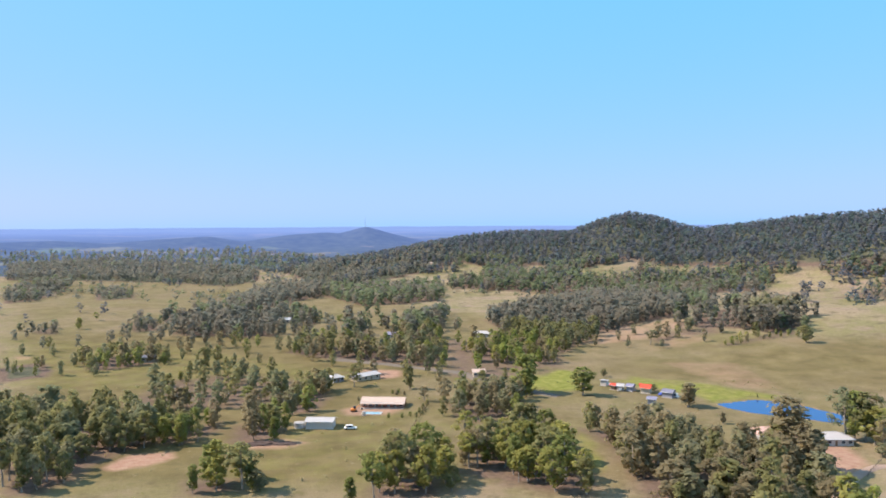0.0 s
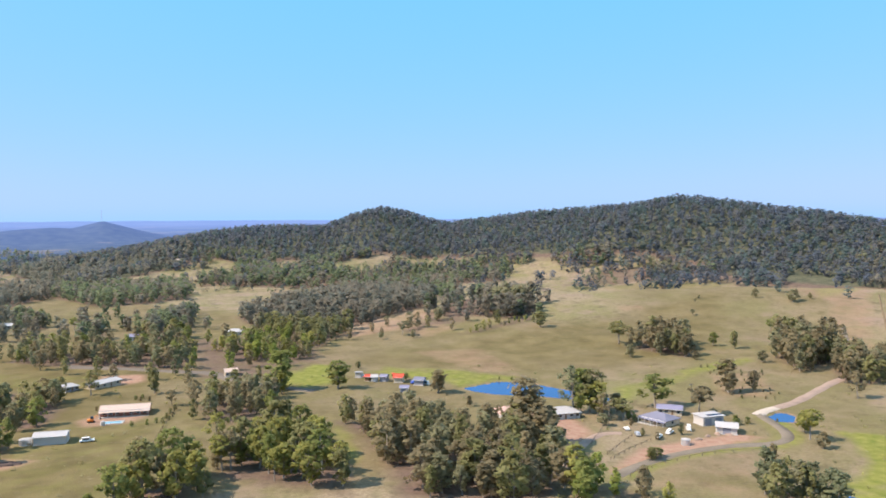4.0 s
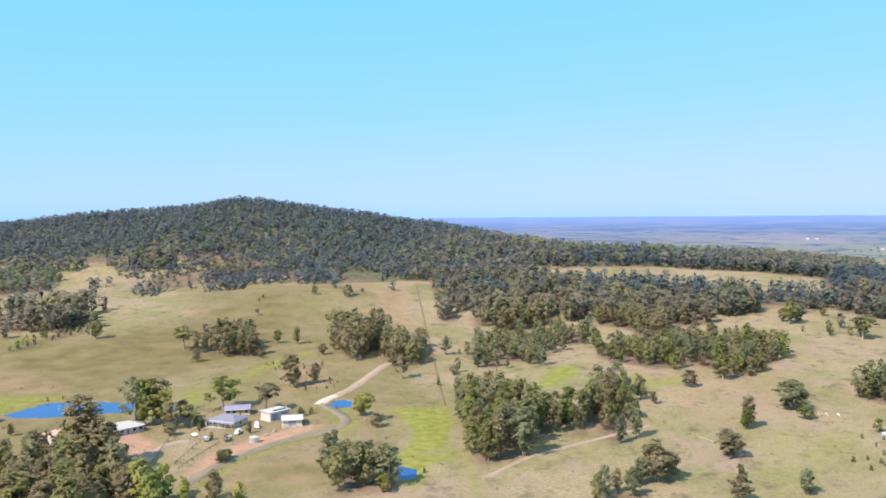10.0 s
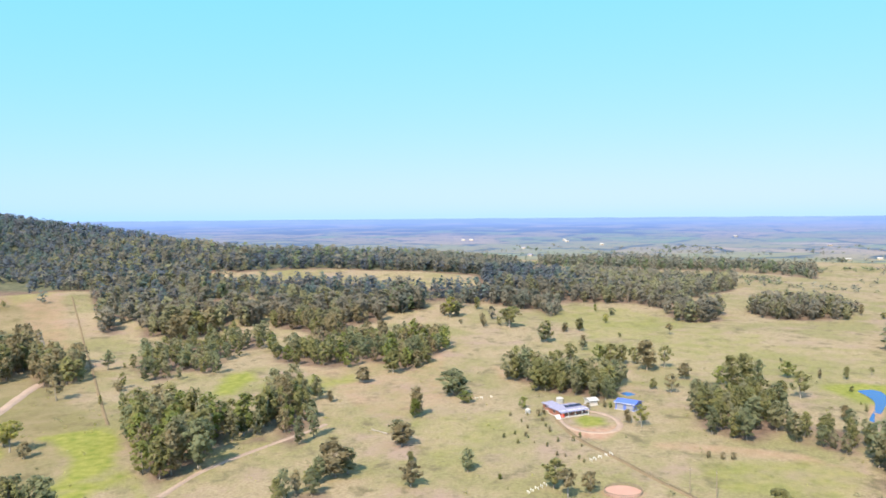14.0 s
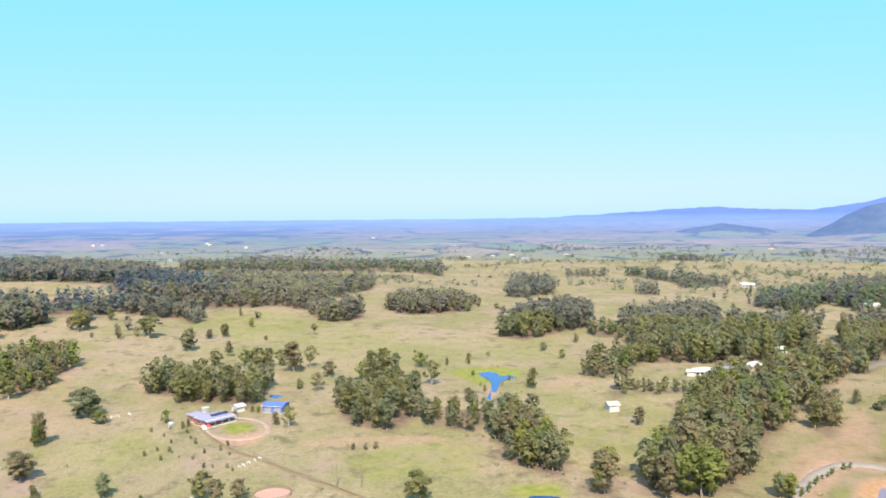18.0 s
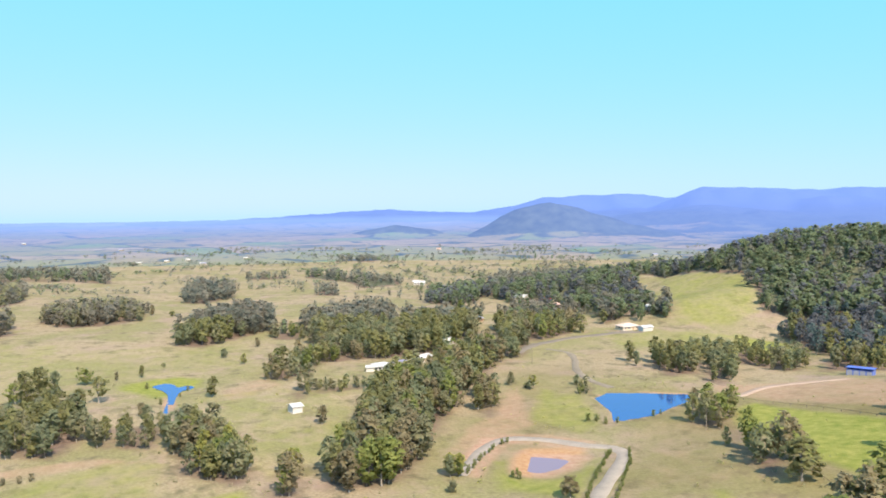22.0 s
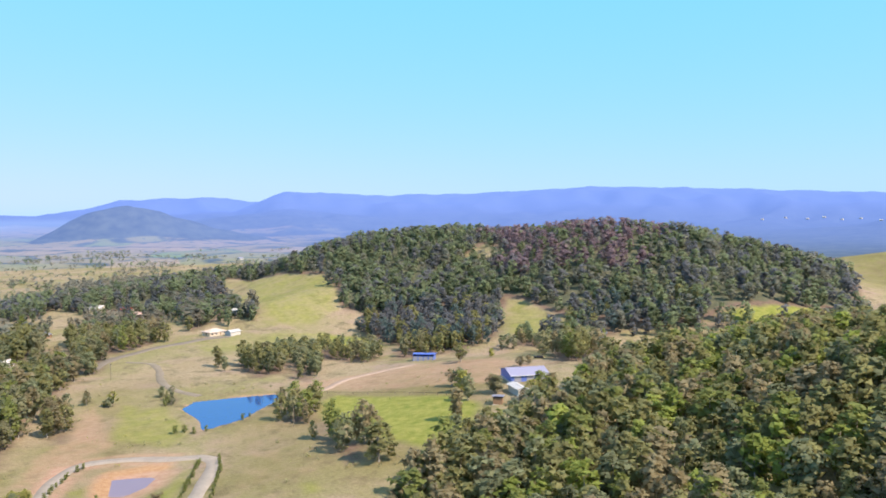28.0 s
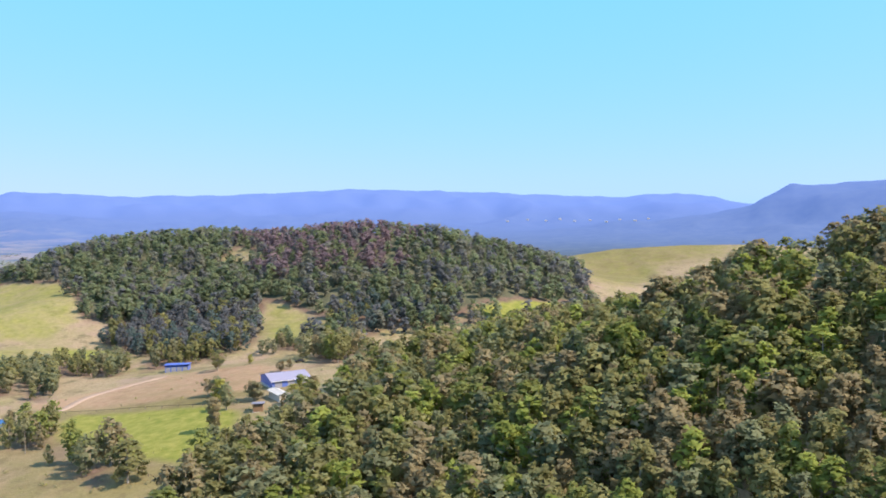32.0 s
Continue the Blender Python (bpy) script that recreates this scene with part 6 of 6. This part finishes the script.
building("house", -44.6, 605.6, -38.4, 604.5, 8, "small pale house among trees", "white", "ice", 2.8, 1.6, "gable", 2)
building("cottage", 17.5, 461.1, 24.2, 461.6, 7, "small cream cottage beside the road", "cream", "tan", 2.7, 1.4, "gable", 3)
building("house", -134.8, 1036.9, -120, 1037.9, 12, "far white homestead in a clearing", "white", "white", 3, 1.8, "hip", 3)
building("house", -200, 517.3, -192.5, 519.2, 9, "dark-roofed house under trees", "cream", "grey", 2.7, 1.5, "hip", 3)
fence([(-7.8, 386.5), (-10.2, 372), (-12.3, 353.6), (-16.4, 321.7)], 4, 1.4, 2, label="dark overgrown fence running down the paddock")
# the cluster of sheds beyond the wood
building("shed", 93.5, 422.1, 96.5, 421.1, 4.4, "white shed in a farmyard cluster", "white", "white", 2.6, 1.0, "gable", 0, category="shed")
building("shed", 98.4, 421.9, 101.0, 419.9, 4.4, "grey-blue shed in a farmyard cluster", "grey", "ice", 2.6, 1.0, "gable", 0, category="shed")
building("shed", 104.8, 416.4, 109.0, 414.2, 5.2, "shed with a bright red roof", "cream", "red", 2.8, 1.6, "gable", 0, category="shed")
building("shed", 90.5, 425.1, 92.7, 423.7, 4, "small timber outhouse with a red roof", "timber", "red", 2.4, 0.8, "gable", 0, category="shed")
building("shed", 87.1, 435.4, 89.9, 433.8, 4, "small white outhouse in a farmyard", "white", "white", 2.4, 0.7, "skillion", 0, category="shed")
building("shed", 101.6, 390.3, 105.2, 388.7, 4.4, "pale blue-grey shed behind the trees", "grey", "ice", 2.6, 0.9, "gable", 0, category="shed")
building("shed", 113.3, 406.2, 117.5, 403.0, 5.2, "dark grey shed in a farmyard", "grey", "grey", 2.8, 1.2, "gable", 0, category="shed")
car(92.8, 435.2, 20, WHITE, "white car parked in a crowded farmyard", 4.4, 1.5)
car(95.6, 422.4, 70, STEEL, "silver car parked between farmyard sheds", 4.4, 1.5)
car(102.5, 427.1, 110, WHITE, "white van parked beside farmyard sheds", 4.8, 2.0)
car(114.5, 410.9, 40, ROOFS["blue"], "blue car parked beside a farmyard shed", 4.3, 1.5)
car(120.6, 414.0, 15, STEEL, "grey trailer standing in a farmyard", 3.6, 1.4)
car(109.3, 434.5, 80, ROOFS["red"], "red car parked among farmyard sheds", 4.2, 1.5)
car(119.8, 405.2, 120, WHITE, "white caravan standing at the farmyard's edge", 5.0, 2.4)
# the two houses by the main dam
building("house", 129.5, 320.3, 138.1, 319.7, 11, "white house with a faded pink tiled roof", "white", "pink", 2.7, 2.2, "hip", 4)
building("house", 151.1, 314.4, 165, 314.1, 10, "white-roofed house near the blue dam", "white", "white", 2.7, 1.8, "hip", 5)
# the grey-roofed homestead
building("homestead", 186.6, 298.7, 190.9, 286.3, 9.5, "cream homestead with a slate-grey hipped roof", "cream", "grey", 2.7, 2.0, "hip", 6, 2.0)
building("homestead_wing", 200.6, 307.5, 209.1, 301.3, 7, "rear wing with a pale steel roof", "cream", "ice", 2.7, 1.2, "gable", 4)
building("workshop", 206.8, 282.3, 216.9, 282.2, 7, "white flat-roofed workshop with dark solar panels", "white", "white", 3.6, 0.3, "flat", 0, 0, 4, 2, category="shed")
building("carport", 204.3, 270.2, 210.7, 265.4, 8, "white open-fronted carport with a pale gable roof", "white", "white", 3.0, 1.1, "gable", 0, 0, 0, 1, category="shed")
tank(184.0, 262.2, 1.8, 2.2, "white rainwater tank on bare red earth")
car(178.9, 273.0, 40, WHITE, "white car parked beside the homestead")
car(186.4, 276.7, 35, WHITE, "white van parked beside the homestead", 4.9, 2.0)
car(172.7, 278.9, 70, STEEL, "silver car parked on the grass")
car(173.3, 288.3, 80, WHITE, "white trailer standing in the paddock", 3.4, 1.4)
car(197.4, 279.3, 60, WHITE, "white caravan under a tree", 5.0, 2.4)
fence([(148.1, 260.1), (158.9, 269.5), (169.6, 278.2)], 3.5)
fence([(146, 253.8), (159.1, 262.7), (173.7, 270.7)], 3.5)
fence([(148.9, 274.1), (156, 283.4), (164, 292.7)], 3.5)
fence([(142.6, 234.6), (162.2, 243), (186.2, 247.1), (208.1, 245.2)], 6, 1.1, 1)
# the pale blue farmhouse
building("farmhouse", 345.2, 57.1, 355.0, 46.7, 8, "brick farmhouse with a pale blue roof and solar panels", "brick", "ice", 2.8, 1.5, "hip", 6, 2.4, 5)
building("farmhouse_wing", 353.6, 62.6, 356.8, 59.2, 6, "side wing of the farmhouse under a pale roof", "brick", "ice", 2.7, 1.2, "hip", 2)
building("garden_shed", 368.3, 46.4, 370.8, 43.2, 5, "small white garden shed behind the farmhouse", "white", "white", 2.4, 0.8, "gable", 0, category="shed")
building("blue_shed", 366.3, 34.6, 363, 25.8, 8, "deep blue steel shed near a small dam", "blue", "blue", 3.2, 1.0, "gable", 0, 0, 0, 2, category="shed")
tank(372.3, 61.2, 1.8, 2.4, "white rainwater tank behind the farmhouse")
tank(349.0, 72.0, 1.2, 1.8, "grey tank beside a lone tree")
car(342.6, 57.2, 20, WHITE, "white car outside the farmhouse")
car(345.8, 55.7, 10, ROOFS["red"], "red car outside the farmhouse", 4.2)
fence([(310.6, 39.8), (288.8, 25.3), (265.4, 7.9), (246.7, -6.9)], 9, 1.3, 1)
building("white_shed", 341.8, -122.3, 342, -127, 6, "small white shed beside a paddock tree", "white", "white", 3.0, 0.9, "gable", 0, category="shed")


def rail_row(line, n):
    """A broken row of short white jump rails."""
    pts = smooth_line(line, 2.0)
    for k in np.linspace(0, len(pts) - 1, n).astype(int):
        x, y = pts[k]
        e = new("jump_rail")
        e.matrix_basis = pose(x, y, height(x, y), 0, 0, 40 + 13 * (k % 3))
        for s in (-1, 1):
            part("post", box(s * 0.6 - 0.06, -0.06, -0.2, s * 0.6 + 0.06, 0.06, 1.0), WHITE, e)
        part("bar", box(-0.6, -0.05, 0.7, 0.6, 0.05, 0.85), WHITE, e)
        tagged(e, "short white rail standing in dry grass", "rail", "white jump rails")


rail_row([(284.7, 35.5), (289.2, 32.8), (293.2, 29.2)], 5)
rail_row([(248, 51.1), (252.1, 49.1), (256.5, 47.1)], 5)
rail_row([(369.2, 102), (371.4, 99.8), (374, 95.4)], 4)


def yard(x, y, r):
    """A round yard of pinkish sand inside a low rail."""
    bm = bmesh.new()
    ring = [(x + math.cos(a) * r, y + math.sin(a) * r) for a in np.linspace(0, 2 * math.pi, 33)[:-1]]
    zz = max(height(*p) for p in ring)
    vs = [bm.verts.new((*p, zz + 0.12)) for p in ring]
    bm.faces.new(vs)
    low = [bm.verts.new((*p, zz - 2)) for p in ring]
    for i in range(32):
        bm.faces.new((vs[i], low[i], low[(i + 1) % 32], vs[(i + 1) % 32]))
    bmesh.ops.recalc_face_normals(bm, faces=bm.faces[:])
    tagged(part("round_yard", bm, material("pink_sand", (0.42, 0.25, 0.20), 0.95, vary=0.12, scale=2), None), "round riding yard of pinkish sand", "yard")
    fence([*ring, ring[0]], 3.0, 1.2, 1, label="low dark rail round the riding yard")


yard(255.7, 21.6, 6.0)
# houses in the long wood and the village beyond
building("homestead", 407.1, -195.1, 404.6, -205.5, 9, "white homestead half hidden in trees", "white", "white", 2.8, 1.5, "hip", 5)
building("homestead_wing", 410.7, -208.6, 398.5, -218.6, 9, "wing with a grey steel roof among trees", "cream", "ice", 2.7, 1.4, "gable", 4)
building("shed", 409.1, -190.9, 407.1, -195.1, 4, "low white shed row beside the trees", "white", "white", 2.5, 0.8, "gable", 0, category="shed")
building("cottage", 413.1, -229.8, 416.9, -239, 7, "cream cottage among tall gums", "cream", "white", 2.7, 1.4, "gable", 3)
building("cottage", 462.6, -276.5, 463.6, -283.4, 7, "white cottage among tall gums", "white", "white", 2.7, 1.4, "gable", 2)
building("house", 601.2, -332.5, 599.7, -345.3, 10, "house with a teal steel roof in a dry paddock", "grey", "teal", 2.8, 1.6, "hip", 3)
building("house", 549.5, -349.1, 546.9, -364, 10, "brown timber house in a dry paddock", "timber", "grey", 2.8, 1.8, "hip", 3)
building("house", 421.6, -401.8, 419.1, -415.3, 10, "cream house with a tan roof beside the road", "cream", "tan", 2.8, 1.8, "hip", 4)
building("shed", 410.4, -410.9, 409.5, -419.6, 6, "white shed beside the road", "white", "white", 2.8, 1.0, "gable", 0, category="shed")
building("house", 454.4, -453.1, 446.9, -458.9, 10, "white house among trees", "white", "white", 2.8, 1.6, "hip", 3)
building("house", 933.4, -994.2, 939.8, -1022.8, 9, "far long white homestead", "white", "white", 3.0, 1.8, "gable", 4)
building("house", 1101.3, -1130.6, 1101.1, -1141.0, 8, "far pale house on the plain", "white", "ice", 3.0, 1.8, "gable", 2)
building("house", 888.4, -484.2, 883.0, -497.1, 9, "far white homestead among trees", "white", "white", 3.0, 1.8, "gable", 4)
building("house", 622.8, -450.3, 616.9, -460.6, 11, "white house in a village among trees", "white", "white", 2.8, 1.6, "hip", 3)
building("house", 660.1, -462, 655.1, -466.7, 10, "pale house in a village among trees", "cream", "white", 2.8, 1.6, "gable", 2)
building("house", 562.1, -446.3, 556.8, -454.6, 10, "house with a red roof among trees", "brick", "pink", 2.8, 1.6, "hip", 3)
# sheds below the wooded hill and beside the near forest
building("machinery_shed", 239.5, -383, 228.3, -387.4, 9, "long blue-roofed machinery shed with open bays", "blue", "blue", 3.2, 1.0, "skillion", 0, 0, 0, 4, category="shed")
building("big_shed", 145.5, -314.8, 132.3, -326.1, 18, "large shed with a broad grey-blue roof and blue walls", "blue", "ice", 3.0, 2.0, "gable", 0, 0, 0, 3, category="shed")
building("shed", 141.5, -302.9, 133.2, -294.8, 4, "white-roofed lean-to beside the large shed", "white", "white", 2.8, 0.8, "gable", 0, category="shed")
building("shed", 137.8, -280.4, 134.3, -281.7, 5, "small dark weathered shed", "timber", "grey", 2.6, 0.8, "skillion", 0, category="shed")
building("house", 133.8, -169.4, 120.4, -178.6, 9, "house with a blue-grey steel roof on open grass", "cream", "grey", 2.8, 1.6, "hip", 4)
car(158.6, -377.0, 20, TYRE, "dark vehicle parked beyond the large shed", 5.2)
fence([(242.3, -300.6), (206.8, -302.5), (167.5, -295.3)], 7, 1.1, 1)
fence([(151.2, -224.4), (136.3, -215.2), (121.7, -204.5)], 6, 1.1, 1)


def far_house(x, y, roof):
    a = math.atan2(y, x) + 1.2
    building("far_house", x - 4.5 * math.cos(a), y - 4.5 * math.sin(a), x + 4.5 * math.cos(a), y + 4.5 * math.sin(a), 7, "far farmhouse with a pale roof on the plain", "cream", roof, 2.7, 1.6, "gable", 2)


far_house(1554.6, -310.5, "white")
far_house(1476.3, -358.4, "white")
far_house(1583.8, 321.6, "ice")
far_house(2212.1, 647.0, "white")
far_house(2267.5, 359.5, "white")
far_house(1995.7, -295.4, "ice")
far_house(1558.5, -464.8, "white")
far_house(1528.2, -255.9, "white")
far_house(1574.5, -354.5, "white")
far_house(1462.0, -356.8, "ice")
far_house(1581.6, -818.8, "white")
far_house(1587.1, -930.3, "pink")
far_house(618.3, -453.8, "white")
far_house(586.9, -461.9, "red")
far_house(2187.0, 339.6, "white")
far_house(2019.8, 225.1, "white")
far_house(2486.4, -114.2, "white")
far_house(1853.9, 392.0, "ice")
far_house(2216.4, 624.3, "white")
far_house(-265.5, 1542.4, "white")
far_house(-22.0, 1262.6, "tan")
far_house(908.9, -497.4, "white")
far_house(1485.1, -646.0, "white")
far_house(621.5, -458.5, "white")

far_house(350.7, -3225.1, "white")
far_house(272.2, -3200.2, "white")
far_house(217.7, -3208.6, "white")
far_house(158.4, -3203.7, "white")
far_house(99.5, -3253.0, "white")
far_house(30.6, -2889.5, "white")
far_house(-19.0, -3241.1, "white")
far_house(-68.9, -2857.5, "white")
far_house(-129.7, -3222.3, "white")
far_house(424.2, -3160.6, "white")


def pole(x, y, h=9.0):
    e = new("power_pole")
    e.location = (x, y, height(x, y))
    v, fc = tube([(0, 0, -0.5, 0.16), (0, 0, h, 0.11)], 8)
    mesh_object("shaft", v, fc, [TIMBER], e)
    part("crossarm", box(-1.1, -0.06, h - 0.7, 1.1, 0.06, h - 0.55), TIMBER, e)
    for s in (-0.9, 0.9):
        part("insulator", box(s - 0.06, -0.06, h - 0.55, s + 0.06, 0.06, h - 0.35), STEEL, e)
    tagged(e, "timber power pole in a paddock", "pole", "power poles")


for q in ((213.8, -248.4), (258.8, 1.1), (257.1, -6.9), (169.6, 296.7), (369.8, -280.1), (228.7, 321.7)):
    pole(*q)


def mound(x, y, rx, ry, h, mat, label, turn=0.0):
    """A low uneven heap."""
    bm = bmesh.new()
    bmesh.ops.create_icosphere(bm, subdivisions=3, radius=1.0)
    for v in bm.verts:
        n = noise.noise(v.co * 2.3 + Vector((x, y, 0)))
        v.co = Vector((v.co.x * rx * (1 + 0.25 * n), v.co.y * ry * (1 + 0.25 * n), max(v.co.z, -0.3) * h * (1 + 0.5 * n)))
    ob = part("heap", bm, mat, None)
    ob.matrix_basis = pose(x, y, height(x, y), 0, 0, turn)
    tagged(ob, label, "heap")


mound(-74.7, 317.8, 8, 3, 1.2, SOIL, "long dark heap of soil on bare ground", 10)
mound(-65.9, 317.8, 6, 2.5, 0.9, SOIL, "dark heap of soil on bare ground", -5)

mound(192.7, 266.2, 1.8, 1.1, 0.7, SURFACE["gravel_pink"], "small heap of reddish rubble on bare earth", 0)
mound(199.0, 268.7, 1.8, 1.1, 0.7, SURFACE["gravel_pink"], "small heap of reddish rubble on bare earth", 37)
mound(204.5, 269.7, 1.8, 1.1, 0.7, SURFACE["gravel_pink"], "small heap of reddish rubble on bare earth", 74)
mound(208.1, 267.0, 1.8, 1.1, 0.7, SURFACE["gravel_pink"], "small heap of reddish rubble on bare earth", 111)


def shrub(x, y, h, li, label="small green sapling in a row beside the drive", group="saplings"):
    k = int(rng.integers(len(SHRUB)))
    e = new("sapling")
    if (k, li) not in shrub_data:
        t, c = SHRUB[k]
        a, b = mesh_object("trunk", *t, [BARK], e), mesh_object("crown", *c[:2], [LEAVES[li]], e, normals=c[2])
        shrub_data[k, li] = (a.data, b.data)
    else:
        for nm, me in zip(("trunk", "crown"), shrub_data[k, li]):
            new(nm, me).parent = e
    s = h / SIXTEEN
    e.matrix_basis = Matrix.LocRotScale((x, y, height(x, y) - 0.05), Euler((0, 0, rng.uniform(0, 6.28))), (s, s, s))
    tagged(e, label, "sapling", group)


shrub_data = {}
for line, gap in (([(213.8, -207.3), (202.2, -195.9), (188.1, -179.5), (176.2, -165.1)], 3.2), ([(216, -199.3), (208.9, -190.5), (197.4, -175.2), (183.7, -160.1)], 3.2), ([(228.8, -144.2), (239.3, -156.7), (250.1, -170.6), (253.5, -179)], 3.5)):
    for x, y in smooth_line(line, gap):
        shrub(x + rng.normal() * 0.3, y + rng.normal() * 0.3, rng.uniform(1.6, 2.8), 2)
for x, y in scatter([(315.8, 74.5), (358.5, 73.7), (333.3, 56.2), (292.5, 34.3), (274, 40.3), (292.8, 64.8)], 8.5, rng):
    shrub(x, y, rng.uniform(1.0, 2.6), int(rng.integers(2)), "small dark sapling in dry grass")
for x, y in scatter([(283.7, 392.7), (309.9, 364.5), (263.6, 301.3), (244.6, 324)], 9, rng):
    shrub(x, y, rng.uniform(1.2, 2.4), int(rng.integers(2)), "small dark shrub on a bare slope")
for x, y in (299.7, -5.2), (298.6, -10.1), (299.6, -13.8):
    shrub(x, y, 3.0, 1, "low brown bush in a wet hollow")


def fallen_log(x, y, turn):
    e = new("fallen_log")
    e.matrix_basis = pose(x, y, height(x, y) + 0.35, 0, 90, turn)
    v, fc = tube([(0, 0, -6, 0.4), (0.2, 0, 0, 0.32), (0, 0.3, 5, 0.15)], 8)
    mesh_object("stem", v, fc, [BARK], e)
    for k in range(4):
        v, fc = tube([(0, 0, k * 1.2, 0.14), (0.2 * k, 1.2, k * 1.2 + 1.0, 0.08), (0.1, 2.4, k * 1.2 + 2.2, 0.03)], 5)
        mesh_object("branch", v, fc, [BARK], e)
    tagged(e, "grey fallen tree lying in dry grass", "log")


fallen_log(303.0, 126.1, 60)
mound(194.6, 189.7, 2.2, 1.6, 0.7, material("reeds", (0.16, 0.24, 0.04), 0.9, vary=0.4, scale=0.5), "green reedy islet in a small pond", 20)


def digger(x, y, turn):
    e = new("digger")
    e.matrix_basis = pose(x, y, height(x, y), 0, 0, turn)
    orange = material("orange_machine_paint", (0.75, 0.25, 0.05), 0.5, vary=0.1)
    for s in (-1, 1):
        part("track", box(-1.5, s * 0.8 - 0.25, 0, 1.5, s * 0.8 + 0.25, 0.7, 0.15), TYRE, e)
    part("body", box(-1.4, -0.9, 0.75, 0.9, 0.9, 1.6, 0.1), orange, e)
    part("cab", box(-0.2, -0.8, 1.6, 0.9, 0.2, 2.7, 0.1), GLASS, e)
    v, fc = tube([(0.9, 0.3, 1.3, 0.2), (2.4, 0.3, 3.0, 0.16), (4.0, 0.3, 1.6, 0.12)], 4)
    mesh_object("boom", v, fc, [orange], e)
    part("bucket", box(3.7, 0.0, 0.7, 4.4, 0.6, 1.5, 0.1), TYRE, e)
    tagged(e, "small orange digger beside the farmhouse yard", "digger")


digger(-43.3, 374.3, 20)
for q in ((-43.5, 397.6), (-24.4, 418.8), (-20.9, 411.8), (-27.5, 417.0), (-15.8, 362.9), (-10.5, 366.2), (-9.1, 373.3), (-25.0, 413.5), (-19.4, 360.2), (-25.7, 360.5)):
    shrub(*q, 2.6, int(rng.integers(3)), "rounded garden shrub near the farmhouse", "garden shrubs")
for q in ((345.0, 66.3), (348.2, 64.6), (362.0, 46.5), (369.0, 39.8), (367.2, 36.9), (174.4, 277.6), (176.8, 270.8), (225.3, 277.2), (179.6, 294.9), (184.2, 300.1)):
    shrub(*q, 3.4, int(rng.integers(3)), "leafy shrub in a house garden", "garden shrubs")
for q in ((295.0, -252.5), (297.5, -256.6), (254.9, -222.8), (252.0, -225.1), (246.3, -224.9), (244.5, -229.8), (244.8, -251.0), (245.3, -256.0), (219.2, -159.2), (217.3, -156.1), (214.5, -156.9)):
    shrub(*q, rng.uniform(2.0, 4.5), 2, "green bush at the edge of a dam", "dam bushes")
for q in ((435.2, -75.5), (407.8, -86.5), (394.4, -74.5), (407.4, -74.6), (419.2, -93.0), (185.9, 186.6), (199.3, 183.9), (194.2, 199.3), (239.4, 275.8), (251.6, 276.1), (162.4, 404.9), (168.7, 402.0), (186.8, 337.1)):
    shrub(*q, rng.uniform(1.5, 3.5), int(rng.integers(3)), "low bush at the water's edge", "dam bushes")


def mast(x, y, h):
    e = new("radio_mast")
    e.location = (x, y, height(x, y))
    for k in range(3):
        a = k * 2.094
        v, fc = tube([(math.cos(a) * 0.9, math.sin(a) * 0.9, -1, 0.25), (math.cos(a) * 0.3, math.sin(a) * 0.3, h, 0.2)], 4)
        mesh_object("leg", v, fc, [STEEL], e)
    for z in (h * 0.3, h * 0.6, h * 0.85):
        part("platform", box(-1.2, -1.2, z, 1.2, 1.2, z + 0.4), STEEL, e)
    tagged(e, "thin steel radio mast on a far hilltop", "mast")


mast(-263, 2660, 34)
for q in [(-8.5, 384.6), (-10.3, 378.6), (-11.8, 370.5), (-13.0, 361.2)]:
    shrub(*q, 3.0, 0, "dark overgrown shrub along a paddock fence", "fence shrubs")


def swimming_pool(x, y, turn, long=8.0, wide=3.6):
    e = new("swimming_pool")
    e.matrix_basis = pose(x, y, height(x, y), 0, 0, turn)
    for s in (-1, 1):
        part("paving", box(-long / 2 - 0.8, s * (wide / 2 + 0.4) - 0.4, -0.5, long / 2 + 0.8, s * (wide / 2 + 0.4) + 0.4, 0.25), SLAB, e)
        part("paving", box(s * (long / 2 + 0.4) - 0.4, -wide / 2, -0.5, s * (long / 2 + 0.4) + 0.4, wide / 2, 0.25), SLAB, e)
    part("water", box(-long / 2, -wide / 2, -0.5, long / 2, wide / 2, 0.12), material("pool_water", (0.25, 0.48, 0.60), 0.15, vary=0.05), e, "pale blue pool water")
    tagged(e, "small pale blue swimming pool in front of the farmhouse", "pool")


swimming_pool(-34.4, 370.8, -4)
